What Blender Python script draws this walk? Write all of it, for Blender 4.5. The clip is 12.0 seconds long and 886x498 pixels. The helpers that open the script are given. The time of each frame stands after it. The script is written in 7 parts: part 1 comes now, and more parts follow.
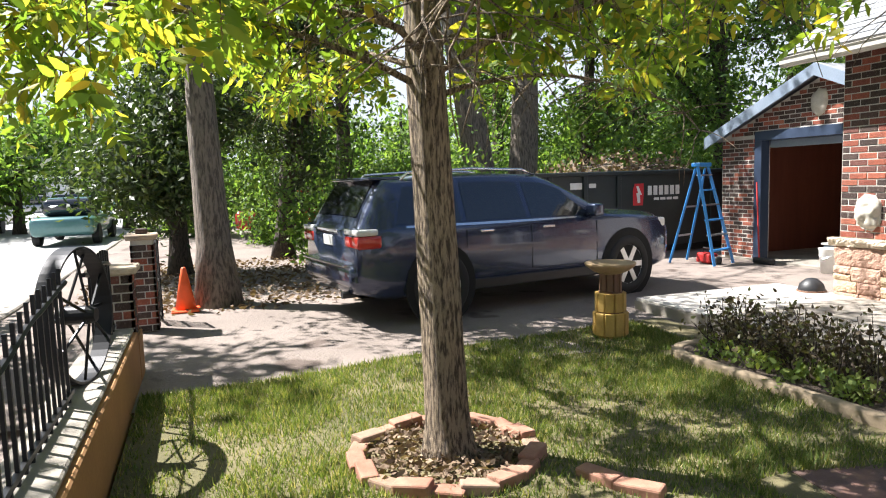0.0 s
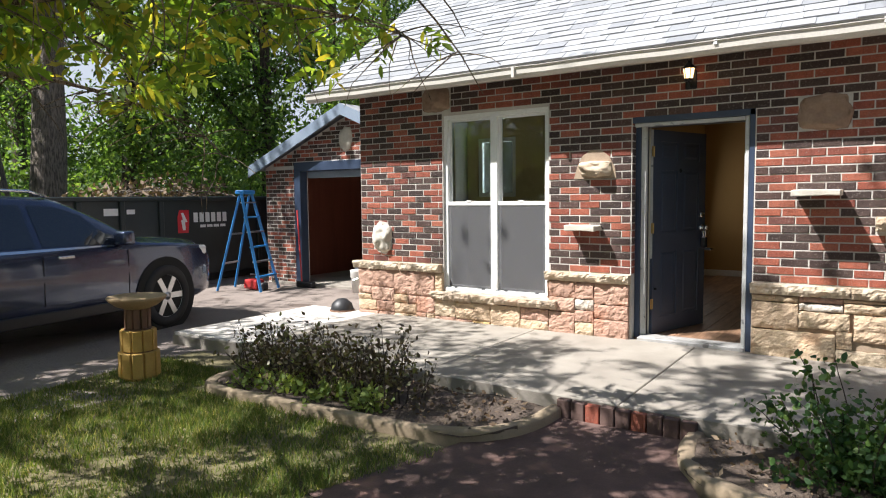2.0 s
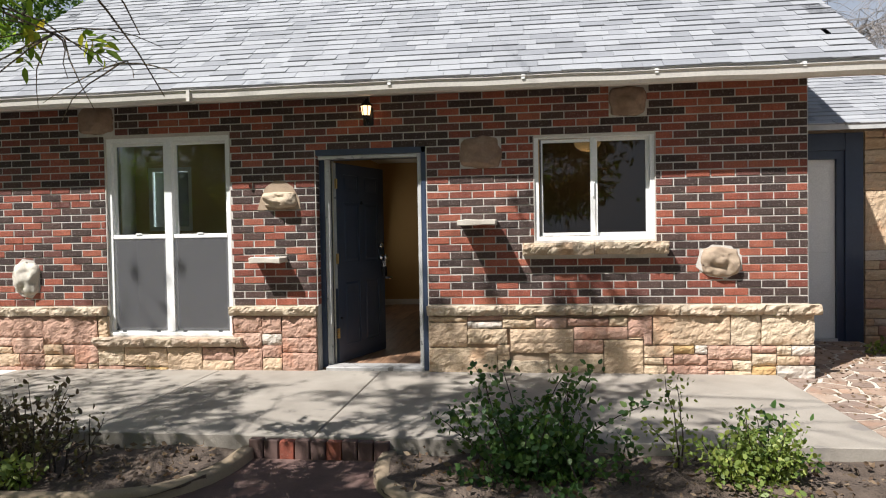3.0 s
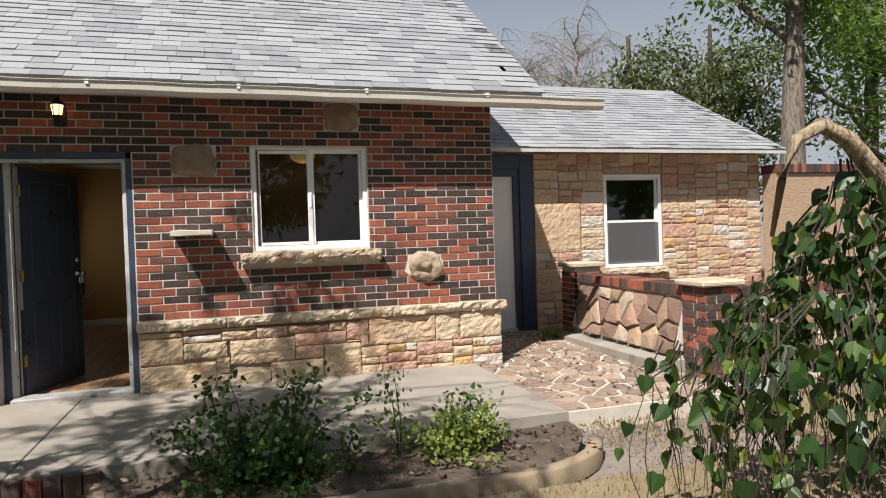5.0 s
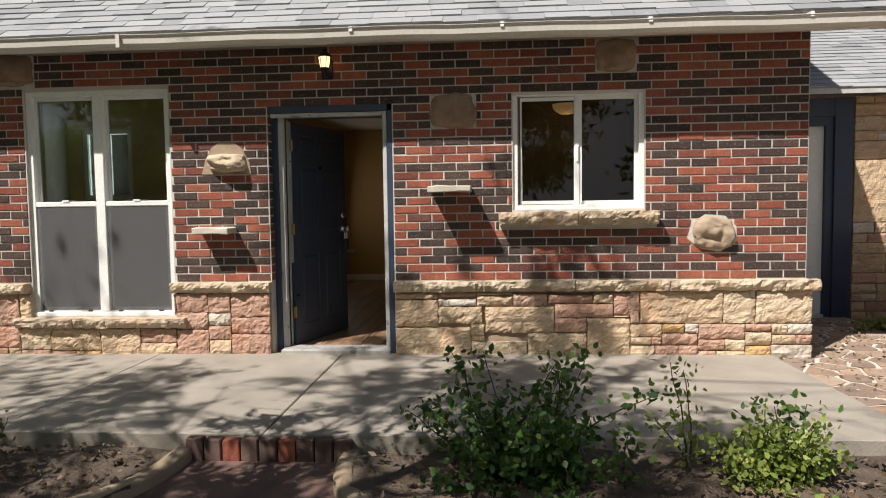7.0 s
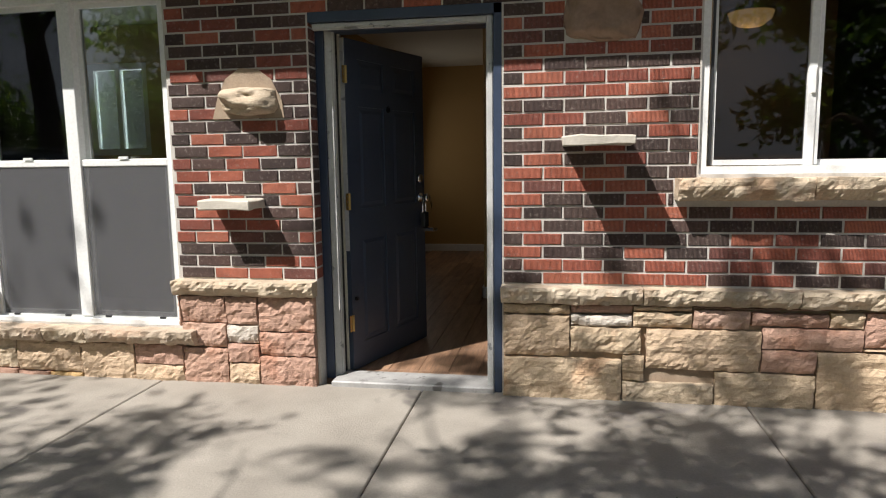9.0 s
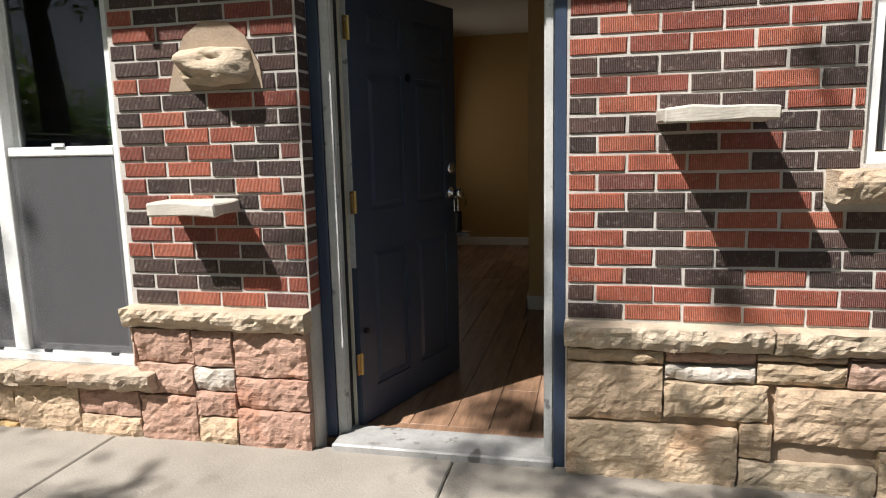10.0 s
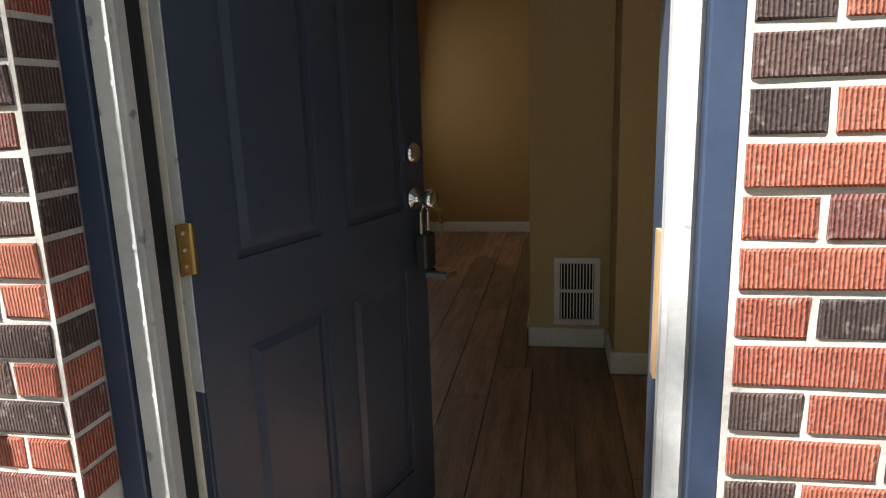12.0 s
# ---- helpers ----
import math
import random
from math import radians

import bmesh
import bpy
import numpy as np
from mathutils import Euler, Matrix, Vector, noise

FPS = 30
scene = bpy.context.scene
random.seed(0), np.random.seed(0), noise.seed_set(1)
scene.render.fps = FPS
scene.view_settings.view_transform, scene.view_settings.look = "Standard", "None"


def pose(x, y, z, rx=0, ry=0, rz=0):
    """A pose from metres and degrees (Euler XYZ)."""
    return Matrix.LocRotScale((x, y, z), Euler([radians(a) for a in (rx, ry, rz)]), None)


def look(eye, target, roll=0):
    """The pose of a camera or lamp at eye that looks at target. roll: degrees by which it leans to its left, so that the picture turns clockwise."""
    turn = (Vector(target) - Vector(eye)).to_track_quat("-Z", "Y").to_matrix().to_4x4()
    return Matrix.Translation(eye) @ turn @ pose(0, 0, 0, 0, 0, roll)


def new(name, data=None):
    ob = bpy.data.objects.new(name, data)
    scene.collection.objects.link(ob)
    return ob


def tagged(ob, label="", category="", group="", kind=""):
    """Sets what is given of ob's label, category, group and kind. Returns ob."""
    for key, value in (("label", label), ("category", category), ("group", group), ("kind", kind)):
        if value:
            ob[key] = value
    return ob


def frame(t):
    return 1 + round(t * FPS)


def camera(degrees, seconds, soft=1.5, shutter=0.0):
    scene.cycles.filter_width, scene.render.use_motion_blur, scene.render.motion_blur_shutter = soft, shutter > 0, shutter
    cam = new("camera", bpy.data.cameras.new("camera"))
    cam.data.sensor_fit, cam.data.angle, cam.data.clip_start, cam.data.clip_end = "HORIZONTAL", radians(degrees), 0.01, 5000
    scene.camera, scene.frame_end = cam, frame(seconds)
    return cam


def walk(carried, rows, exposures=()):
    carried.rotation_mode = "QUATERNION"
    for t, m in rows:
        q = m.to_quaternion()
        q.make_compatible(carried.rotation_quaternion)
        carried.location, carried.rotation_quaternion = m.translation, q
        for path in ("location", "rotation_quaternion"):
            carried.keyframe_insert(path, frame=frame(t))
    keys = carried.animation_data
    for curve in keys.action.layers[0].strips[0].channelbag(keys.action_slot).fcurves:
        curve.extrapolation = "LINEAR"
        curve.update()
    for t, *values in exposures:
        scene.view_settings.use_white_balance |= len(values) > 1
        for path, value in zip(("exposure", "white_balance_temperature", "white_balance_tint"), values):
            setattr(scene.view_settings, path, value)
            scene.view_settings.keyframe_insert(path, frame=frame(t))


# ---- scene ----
cam = camera(66.9, 12.0, 1.1)
PATH = [
    (0, (1.635, -6.768, 1.402), (-0.24, -6.102, 1.198), -1.8),
    (0.5, (1.583, -6.677, 1.396), (-0.159, -5.711, 1.218), -1.6),
    (1, (1.59, -6.615, 1.389), (-0.027, -5.448, 1.232), -1.2),
    (1.5, (1.637, -6.477, 1.379), (0.193, -5.101, 1.227), -1.0),
    (2, (1.595, -6.401, 1.383), (0.475, -4.751, 1.233), -0.6),
    (2.5, (1.515, -6.396, 1.345), (0.829, -4.52, 1.253), -1.0),
    (3, (1.503, -6.335, 1.31), (1.251, -4.351, 1.262), -1.0),
    (3.5, (1.459, -6.352, 1.293), (1.521, -4.353, 1.263), -1.1),
    (3.7, (1.476, -6.36, 1.284), (1.64, -4.367, 1.266), -1.5),
    (5.3, (1.401, -6.532, 1.299), (2.009, -4.627, 1.259), -1.8),
    (5.5, (1.424, -6.522, 1.286), (1.979, -4.601, 1.245), -2.2),
    (6, (1.381, -6.383, 1.235), (1.731, -4.415, 1.18), -1.3),
    (6.5, (1.369, -6.125, 1.224), (1.536, -4.134, 1.121), -0.8),
    (7, (1.379, -5.728, 1.247), (1.236, -3.737, 1.124), -0.8),
    (7.2, (1.34, -5.519, 1.282), (1.14, -3.534, 1.13), -0.7),
    (8.8, (0.869, -3.913, 1.313), (0.522, -1.958, 1.073), -0.6),
    (9, (0.851, -3.692, 1.314), (0.513, -1.739, 1.05), -0.8),
    (9.5, (0.808, -3.107, 1.372), (0.374, -1.176, 1.078), -2.0),
    (10, (0.645, -2.63, 1.33), (0.211, -0.704, 1.013), -1.3),
    (10.5, (0.578, -2.187, 1.329), (0.191, -0.262, 0.949), -2.1),
    (11, (0.495, -1.755, 1.368), (0.094, 0.151, 0.914), -2.2),
    (11.5, (0.389, -1.334, 1.349), (-0.061, 0.571, 0.938), -1.4),
    (12, (0.304, -0.964, 1.332), (-0.031, 0.96, 0.901), -1.8),
]
walk(cam, [(t, look(eye, target, roll)) for t, eye, target, roll in PATH], [(t, stops, kelvin, 11) for t, stops, kelvin in ((0, 1.85, 6200), (1, 1.66, 6200), (2, 1.36, 6150), (3, 0.92, 6200), (5.5, 0.72, 6500), (7.2, 0.68, 6600), (9.5, 0.84, 6250), (11, 1.1, 6300), (11.5, 1.35, 6250), (12, 1.75, 6150))])

# ---- world and sun ----
SUN_DIR = Vector((0.88, 1.0, -1.75)).normalized()
world = bpy.data.worlds.new("world")
scene.world = world
world.use_nodes = True
wn = world.node_tree.nodes
sky = wn.new("ShaderNodeTexSky")
sky.sky_type = "NISHITA"
sky.sun_disc = False
sky.sun_elevation = math.asin(-SUN_DIR.z)
sky.sun_rotation = math.atan2(-SUN_DIR.x, -SUN_DIR.y)
# thin bright cloud over the blue
tc = wn.new("ShaderNodeTexCoord")
cn = wn.new("ShaderNodeTexNoise")
cn.inputs["Scale"].default_value = 2.6
cn.inputs["Detail"].default_value = 7
world.node_tree.links.new(tc.outputs["Generated"], cn.inputs["Vector"])
cr = wn.new("ShaderNodeValToRGB")
cr.color_ramp.elements[0].position = 0.5
cr.color_ramp.elements[1].position = 0.66
world.node_tree.links.new(cn.outputs["Fac"], cr.inputs[0])
cm = wn.new("ShaderNodeMix")
cm.data_type = "RGBA"
cm.inputs[7].default_value = (5.6, 5.9, 6.4, 1)
# the sky pales towards the horizon
sep = wn.new("ShaderNodeSeparateXYZ")
world.node_tree.links.new(tc.outputs["Generated"], sep.inputs[0])
pale = wn.new("ShaderNodeMapRange")
pale.inputs[1].default_value, pale.inputs[2].default_value, pale.inputs[3].default_value, pale.inputs[4].default_value = 0.22, 0.5, 0.9, 0.0
world.node_tree.links.new(sep.outputs[2], pale.inputs[0])
most = wn.new("ShaderNodeMath")
most.operation = "MAXIMUM"
world.node_tree.links.new(cr.outputs[0], most.inputs[0])
world.node_tree.links.new(pale.outputs[0], most.inputs[1])
world.node_tree.links.new(most.outputs[0], cm.inputs[0])
world.node_tree.links.new(sky.outputs[0], cm.inputs[6])
world.node_tree.links.new(cm.outputs[2], wn["Background"].inputs[0])
wn["Background"].inputs[1].default_value = 0.05
sun = new("sun", bpy.data.lights.new("sun", "SUN"))
sun.data.energy = 5.0
sun.data.angle = radians(0.53)
sun.data.color = (1.0, 0.95, 0.88)
sun.matrix_world = look((0, 0, 30), Vector((0, 0, 30)) + SUN_DIR)

# ---- materials ----
MATS = {}


def nodes_of(name):
    m = bpy.data.materials.new(name)
    m.use_nodes = True
    MATS[name] = m
    nt = m.node_tree
    return m, nt, nt.nodes["Principled BSDF"]


def link(nt, a, b):
    nt.links.new(a, b)


def noise_tex(nt, scale, detail=5, coord=None, rough=0.6, stretch=None):
    n = nt.nodes.new("ShaderNodeTexNoise")
    n.inputs["Scale"].default_value = scale
    n.inputs["Detail"].default_value = detail
    n.inputs["Roughness"].default_value = rough
    if coord is None:
        g = nt.nodes.new("ShaderNodeNewGeometry")
        coord = g.outputs["Position"]
    if stretch:
        mp = nt.nodes.new("ShaderNodeMapping")
        mp.inputs["Scale"].default_value = stretch
        link(nt, coord, mp.inputs[0])
        coord = mp.outputs[0]
    link(nt, coord, n.inputs["Vector"])
    return n.outputs["Fac"]


def ramp(nt, fac, stops, smooth=True):
    r = nt.nodes.new("ShaderNodeValToRGB")
    r.color_ramp.interpolation = "LINEAR" if smooth else "CONSTANT"
    e = r.color_ramp.elements
    while len(e) < len(stops):
        e.new(0.5)
    for k, (p, c) in enumerate(stops):
        e[k].position = p
        e[k].color = (*c, 1)
    link(nt, fac, r.inputs[0])
    return r.outputs[0]


def mix(nt, fac, a, b, mode="MIX"):
    n = nt.nodes.new("ShaderNodeMix")
    n.data_type = "RGBA"
    n.blend_type = mode
    for sock, v in ((n.inputs[0], fac), (n.inputs[6], a), (n.inputs[7], b)):
        if isinstance(v, (int, float)):
            sock.default_value = v
        elif isinstance(v, tuple):
            sock.default_value = (*v, 1)
        else:
            link(nt, v, sock)
    return n.outputs[2]


def bump(nt, bsdf, height, strength=0.4, dist=0.01, prev=None):
    b = nt.nodes.new("ShaderNodeBump")
    b.inputs["Strength"].default_value = strength
    b.inputs["Distance"].default_value = dist
    link(nt, height, b.inputs["Height"])
    if prev is not None:
        link(nt, prev, b.inputs["Normal"])
    link(nt, b.outputs[0], bsdf.inputs["Normal"])
    return b.outputs[0]


def surface(name, c1, c2, rough=0.8, big=1.2, small=40.0, bumpy=0.3, dist=0.004, metal=0.0, stretch=None, spots=None):
    """A matt surface with large stains, fine grain and relief."""
    m, nt, b = nodes_of(name)
    f = noise_tex(nt, big, 4, stretch=stretch)
    col = ramp(nt, f, [(0.3, c1), (0.7, c2)])
    g = noise_tex(nt, small, 6, stretch=stretch)
    col = mix(nt, 0.35, col, ramp(nt, g, [(0.25, (0.45, 0.45, 0.45)), (0.75, (1.0, 1.0, 1.0))]), "MULTIPLY")
    if spots:
        s = noise_tex(nt, spots[0], 3)
        sp = ramp(nt, s, [(spots[1], (0, 0, 0)), (spots[1] + 0.06, (1, 1, 1))])
        col = mix(nt, sp, col, spots[2])
    link(nt, col, b.inputs["Base Color"])
    b.inputs["Roughness"].default_value = rough
    b.inputs["Metallic"].default_value = metal
    bump(nt, b, g, bumpy, dist)
    return m


def brick_material(name, island):
    m, nt, b = nodes_of(name)
    if island:
        g = nt.nodes.new("ShaderNodeNewGeometry")
        rnd = g.outputs["Random Per Island"]
    else:
        o = nt.nodes.new("ShaderNodeObjectInfo")
        rnd = o.outputs["Random"]
    col = ramp(nt, rnd, [(0.0, (0.05, 0.033, 0.029)), (0.12, (0.075, 0.049, 0.042)), (0.27, (0.058, 0.036, 0.032)), (0.4, (0.095, 0.056, 0.047)),
                         (0.5, (0.29, 0.082, 0.05)), (0.62, (0.36, 0.108, 0.064)), (0.73, (0.23, 0.068, 0.046)), (0.83, (0.37, 0.122, 0.074)), (0.92, (0.16, 0.062, 0.05))], False)
    st = noise_tex(nt, 9, 4)
    col = mix(nt, 0.5, col, ramp(nt, st, [(0.3, (0.55, 0.5, 0.5)), (0.7, (1.25, 1.2, 1.15))]), "MULTIPLY")
    geo = nt.nodes.new("ShaderNodeNewGeometry")
    w = nt.nodes.new("ShaderNodeTexWave")
    w.inputs["Scale"].default_value = 62
    w.inputs["Distortion"].default_value = 0.6
    w.inputs["Detail"].default_value = 2
    w.inputs["Detail Scale"].default_value = 2.2
    w.bands_direction = "X"
    turn = nt.nodes.new("ShaderNodeMapping")
    turn.inputs["Rotation"].default_value = (0, 0, radians(38))
    link(nt, geo.outputs["Position"], turn.inputs[0])
    link(nt, turn.outputs[0], w.inputs["Vector"])
    fine = noise_tex(nt, 160, 4)
    pits = noise_tex(nt, 95, 3)
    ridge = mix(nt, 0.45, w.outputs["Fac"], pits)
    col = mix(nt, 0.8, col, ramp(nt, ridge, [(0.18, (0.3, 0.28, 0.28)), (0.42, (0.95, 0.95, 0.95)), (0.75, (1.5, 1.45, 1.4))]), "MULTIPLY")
    dust = ramp(nt, noise_tex(nt, 55, 5), [(0.56, (0, 0, 0)), (0.7, (1, 1, 1))])
    dmul = mix(nt, 0.3, (0, 0, 0), dust)
    col = mix(nt, dmul, col, (0.42, 0.36, 0.31))
    link(nt, col, b.inputs["Base Color"])
    b.inputs["Roughness"].default_value = 0.85
    n1 = bump(nt, b, ridge, 0.85, 0.006)
    bump(nt, b, fine, 0.8, 0.004, n1)
    return m


def stone_material(name, stops, rand="object", scale=6.0):
    m, nt, b = nodes_of(name)
    if rand == "object":
        r = nt.nodes.new("ShaderNodeObjectInfo").outputs["Random"]
    else:
        r = nt.nodes.new("ShaderNodeNewGeometry").outputs["Random Per Island"]
    col = ramp(nt, r, stops, False)
    strata = noise_tex(nt, scale, 6, stretch=(1, 1, 4.2), rough=0.7)
    col = mix(nt, 0.6, col, ramp(nt, strata, [(0.3, (0.62, 0.53, 0.45)), (0.5, (1, 1, 1)), (0.72, (1.22, 1.18, 1.12))]), "MULTIPLY")
    rust = ramp(nt, noise_tex(nt, 3.1, 4), [(0.56, (0, 0, 0)), (0.68, (0.5, 0.5, 0.5))])
    col = mix(nt, rust, col, mix(nt, 1.0, col, (1.05, 0.76, 0.6), "MULTIPLY"))
    fine = noise_tex(nt, 70, 6)
    col = mix(nt, 0.35, col, ramp(nt, fine, [(0.3, (0.5, 0.47, 0.45)), (0.65, (1, 1, 1))]), "MULTIPLY")
    link(nt, col, b.inputs["Base Color"])
    b.inputs["Roughness"].default_value = 0.88
    n1 = bump(nt, b, strata, 0.7, 0.018)
    bump(nt, b, fine, 0.75, 0.008, n1)
    return m


def shingle_material(name, island):
    """Pale mineral granules on asphalt tabs, each tab a little different."""
    m, nt, b = nodes_of(name)
    r = nt.nodes.new("ShaderNodeNewGeometry").outputs["Random Per Island"] if island else nt.nodes.new("ShaderNodeObjectInfo").outputs["Random"]
    col = ramp(nt, r, [(0.0, (0.25, 0.257, 0.27)), (0.3, (0.29, 0.297, 0.31)), (0.6, (0.31, 0.317, 0.327)), (0.85, (0.22, 0.227, 0.24))])
    col = mix(nt, 0.5, col, ramp(nt, noise_tex(nt, 1.1, 4), [(0.3, (0.8, 0.8, 0.8)), (0.7, (1.1, 1.1, 1.1))]), "MULTIPLY")
    grain = noise_tex(nt, 190, 4)
    col = mix(nt, 0.6, col, ramp(nt, grain, [(0.3, (0.5, 0.5, 0.52)), (0.65, (1.15, 1.15, 1.15))]), "MULTIPLY")
    link(nt, col, b.inputs["Base Color"])
    b.inputs["Roughness"].default_value = 0.95
    bump(nt, b, grain, 0.6, 0.004)
    return m


def plank_material(name):
    """Dark brown laminate, its grain drawn out along the planks."""
    m, nt, b = nodes_of(name)
    r = nt.nodes.new("ShaderNodeObjectInfo").outputs["Random"]
    col = ramp(nt, r, [(0.0, (0.27, 0.165, 0.105)), (0.3, (0.36, 0.225, 0.145)), (0.6, (0.23, 0.14, 0.09)), (0.85, (0.32, 0.205, 0.14))], False)
    fig = noise_tex(nt, 2.2, 6, stretch=(9, 1.0, 1), rough=0.65)
    col = mix(nt, 0.85, col, ramp(nt, fig, [(0.3, (0.4, 0.36, 0.34)), (0.5, (0.95, 0.93, 0.9)), (0.72, (1.55, 1.5, 1.45))]), "MULTIPLY")
    fib = noise_tex(nt, 9, 5, stretch=(22, 1.2, 1))
    col = mix(nt, 0.5, col, ramp(nt, fib, [(0.35, (0.55, 0.52, 0.5)), (0.6, (1.1, 1.1, 1.1))]), "MULTIPLY")
    link(nt, col, b.inputs["Base Color"])
    b.inputs["Roughness"].default_value = 0.42
    bump(nt, b, fib, 0.25, 0.002)
    return m


def leaf_material(name, stops, trans=0.35, rough=0.5):
    m, nt, b = nodes_of(name)
    r = nt.nodes.new("ShaderNodeNewGeometry").outputs["Random Per Island"]
    col = ramp(nt, r, stops)
    link(nt, col, b.inputs["Base Color"])
    b.inputs["Roughness"].default_value = rough
    t = nt.nodes.new("ShaderNodeBsdfTranslucent")
    bright = mix(nt, 1.0, col, (1.5, 1.5, 0.7), "MULTIPLY")
    link(nt, bright, t.inputs[0])
    ms = nt.nodes.new("ShaderNodeMixShader")
    ms.inputs[0].default_value = trans
    link(nt, b.outputs[0], ms.inputs[1])
    link(nt, t.outputs[0], ms.inputs[2])
    link(nt, ms.outputs[0], nt.nodes["Material Output"].inputs[0])
    return m


def plain(name, c, rough=0.5, metal=0.0, coat=0.0):
    m, nt, b = nodes_of(name)
    f = noise_tex(nt, 14, 4)
    col = mix(nt, 0.25, c, ramp(nt, f, [(0.3, (0.6, 0.6, 0.6)), (0.7, (1.1, 1.1, 1.1))]), "MULTIPLY")
    link(nt, col, b.inputs["Base Color"])
    b.inputs["Roughness"].default_value = rough
    b.inputs["Metallic"].default_value = metal
    b.inputs["Coat Weight"].default_value = coat
    b.inputs["Coat Roughness"].default_value = 0.08
    return m


def glass(name, tint=(0.8, 0.85, 0.85), dark=0.0):
    """Thin pane: mirror gloss by Fresnel over a clear or tinted sheet."""
    m, nt, b = nodes_of(name)
    t = nt.nodes.new("ShaderNodeBsdfTransparent")
    t.inputs[0].default_value = (*tint, 1)
    gl = nt.nodes.new("ShaderNodeBsdfGlossy")
    gl.inputs["Roughness"].default_value = 0.02
    fr = nt.nodes.new("ShaderNodeFresnel")
    fr.inputs[0].default_value = 1.6
    ms = nt.nodes.new("ShaderNodeMixShader")
    link(nt, fr.outputs[0], ms.inputs[0])
    link(nt, t.outputs[0], ms.inputs[1])
    link(nt, gl.outputs[0], ms.inputs[2])
    link(nt, ms.outputs[0], nt.nodes["Material Output"].inputs[0])
    return m


def glow(name, c, strength):
    m, nt, b = nodes_of(name)
    b.inputs["Base Color"].default_value = (*c, 1)
    b.inputs["Emission Color"].default_value = (*c, 1)
    b.inputs["Emission Strength"].default_value = strength
    return m


def bark_material(name, c1, c2, ridges=7.0):
    m, nt, b = nodes_of(name)
    f = noise_tex(nt, ridges, 5, stretch=(6.5, 6.5, 1.1), rough=0.62)
    g = noise_tex(nt, 1.6, 3)
    col = ramp(nt, f, [(0.4, c1), (0.55, c2)])
    col = mix(nt, 0.5, col, ramp(nt, g, [(0.3, (0.6, 0.6, 0.6)), (0.7, (1.15, 1.1, 1.0))]), "MULTIPLY")
    link(nt, col, b.inputs["Base Color"])
    b.inputs["Roughness"].default_value = 0.95
    bump(nt, b, f, 1.0, 0.05)
    return m


SAND = [(0.0, (0.55, 0.41, 0.28)), (0.14, (0.5, 0.33, 0.25)), (0.26, (0.57, 0.46, 0.33)), (0.38, (0.46, 0.29, 0.215)), (0.48, (0.53, 0.41, 0.28)),
        (0.6, (0.45, 0.28, 0.21)), (0.7, (0.58, 0.52, 0.45)), (0.8, (0.52, 0.39, 0.26)), (0.91, (0.55, 0.37, 0.17)), (0.94, (0.5, 0.34, 0.26))]
brick_part = brick_material("brick_piece", False)
brick_joined = brick_material("brick_far", True)
brick_ring = surface("weathered_brick", (0.26, 0.11, 0.07), (0.4, 0.22, 0.15), 0.9, 5, 60, 0.5)
sandstone = stone_material("sandstone", SAND)
ledge_stone = stone_material("ledge_stone", [(0.0, (0.5, 0.41, 0.3)), (0.5, (0.54, 0.45, 0.34)), (0.8, (0.46, 0.37, 0.28))])
flag_brown = stone_material("brown_flagstone", [(0.0, (0.29, 0.215, 0.165)), (0.3, (0.37, 0.285, 0.22)), (0.55, (0.24, 0.18, 0.145)), (0.8, (0.33, 0.24, 0.18))])
rubble = stone_material("rubble", [(0.0, (0.3, 0.2, 0.135)), (0.25, (0.4, 0.29, 0.2)), (0.45, (0.22, 0.145, 0.11)), (0.65, (0.46, 0.37, 0.28)), (0.85, (0.34, 0.22, 0.16))], scale=11.0)
pale_flag = surface("pale_flagstone", (0.46, 0.42, 0.35), (0.6, 0.55, 0.47), 0.9, 6, 50, 0.6)
brown_stone = surface("brown_fieldstone", (0.24, 0.15, 0.1), (0.36, 0.25, 0.18), 0.9, 6, 50, 0.6)
hood_mortar = surface("hood_mortar", (0.3, 0.22, 0.155), (0.4, 0.31, 0.22), 0.95, 9, 90, 0.8)
mortar = surface("mortar", (0.47, 0.435, 0.39), (0.62, 0.58, 0.525), 0.95, 5, 90, 0.8)
concrete = surface("concrete", (0.24, 0.213, 0.178), (0.35, 0.316, 0.268), 0.92, 1.6, 85, 0.6, 0.005, spots=(2.3, 0.6, (0.19, 0.17, 0.15)))
curb_mat = surface("curb_concrete", (0.25, 0.19, 0.125), (0.36, 0.28, 0.185), 0.92, 2.5, 70, 0.5)
path_mat = surface("path_paving", (0.075, 0.047, 0.04), (0.16, 0.095, 0.078), 0.85, 3.5, 75, 0.7, spots=(2.2, 0.62, (0.2, 0.11, 0.085)))
soil = surface("soil", (0.07, 0.05, 0.038), (0.155, 0.115, 0.086), 1.0, 2.5, 45, 0.9, 0.03)
dirt = surface("lawn_soil", (0.16, 0.125, 0.07), (0.28, 0.215, 0.125), 1.0, 0.8, 30, 0.6, 0.02)
turf_soil = surface("turf_soil", (0.09, 0.085, 0.035), (0.2, 0.165, 0.085), 1.0, 1.1, 35, 0.7, 0.02)
drive_mat = surface("driveway", (0.17, 0.138, 0.118), (0.27, 0.222, 0.192), 0.95, 0.7, 26, 0.9, 0.02, spots=(1.1, 0.62, (0.1, 0.074, 0.06)))
street_mat = surface("asphalt_pale", (0.3, 0.29, 0.28), (0.37, 0.36, 0.345), 0.9, 0.3, 30, 0.3)
white_paint = surface("white_frame", (0.78, 0.78, 0.76), (0.84, 0.84, 0.82), 0.45, 3, 60, 0.08, 0.002)
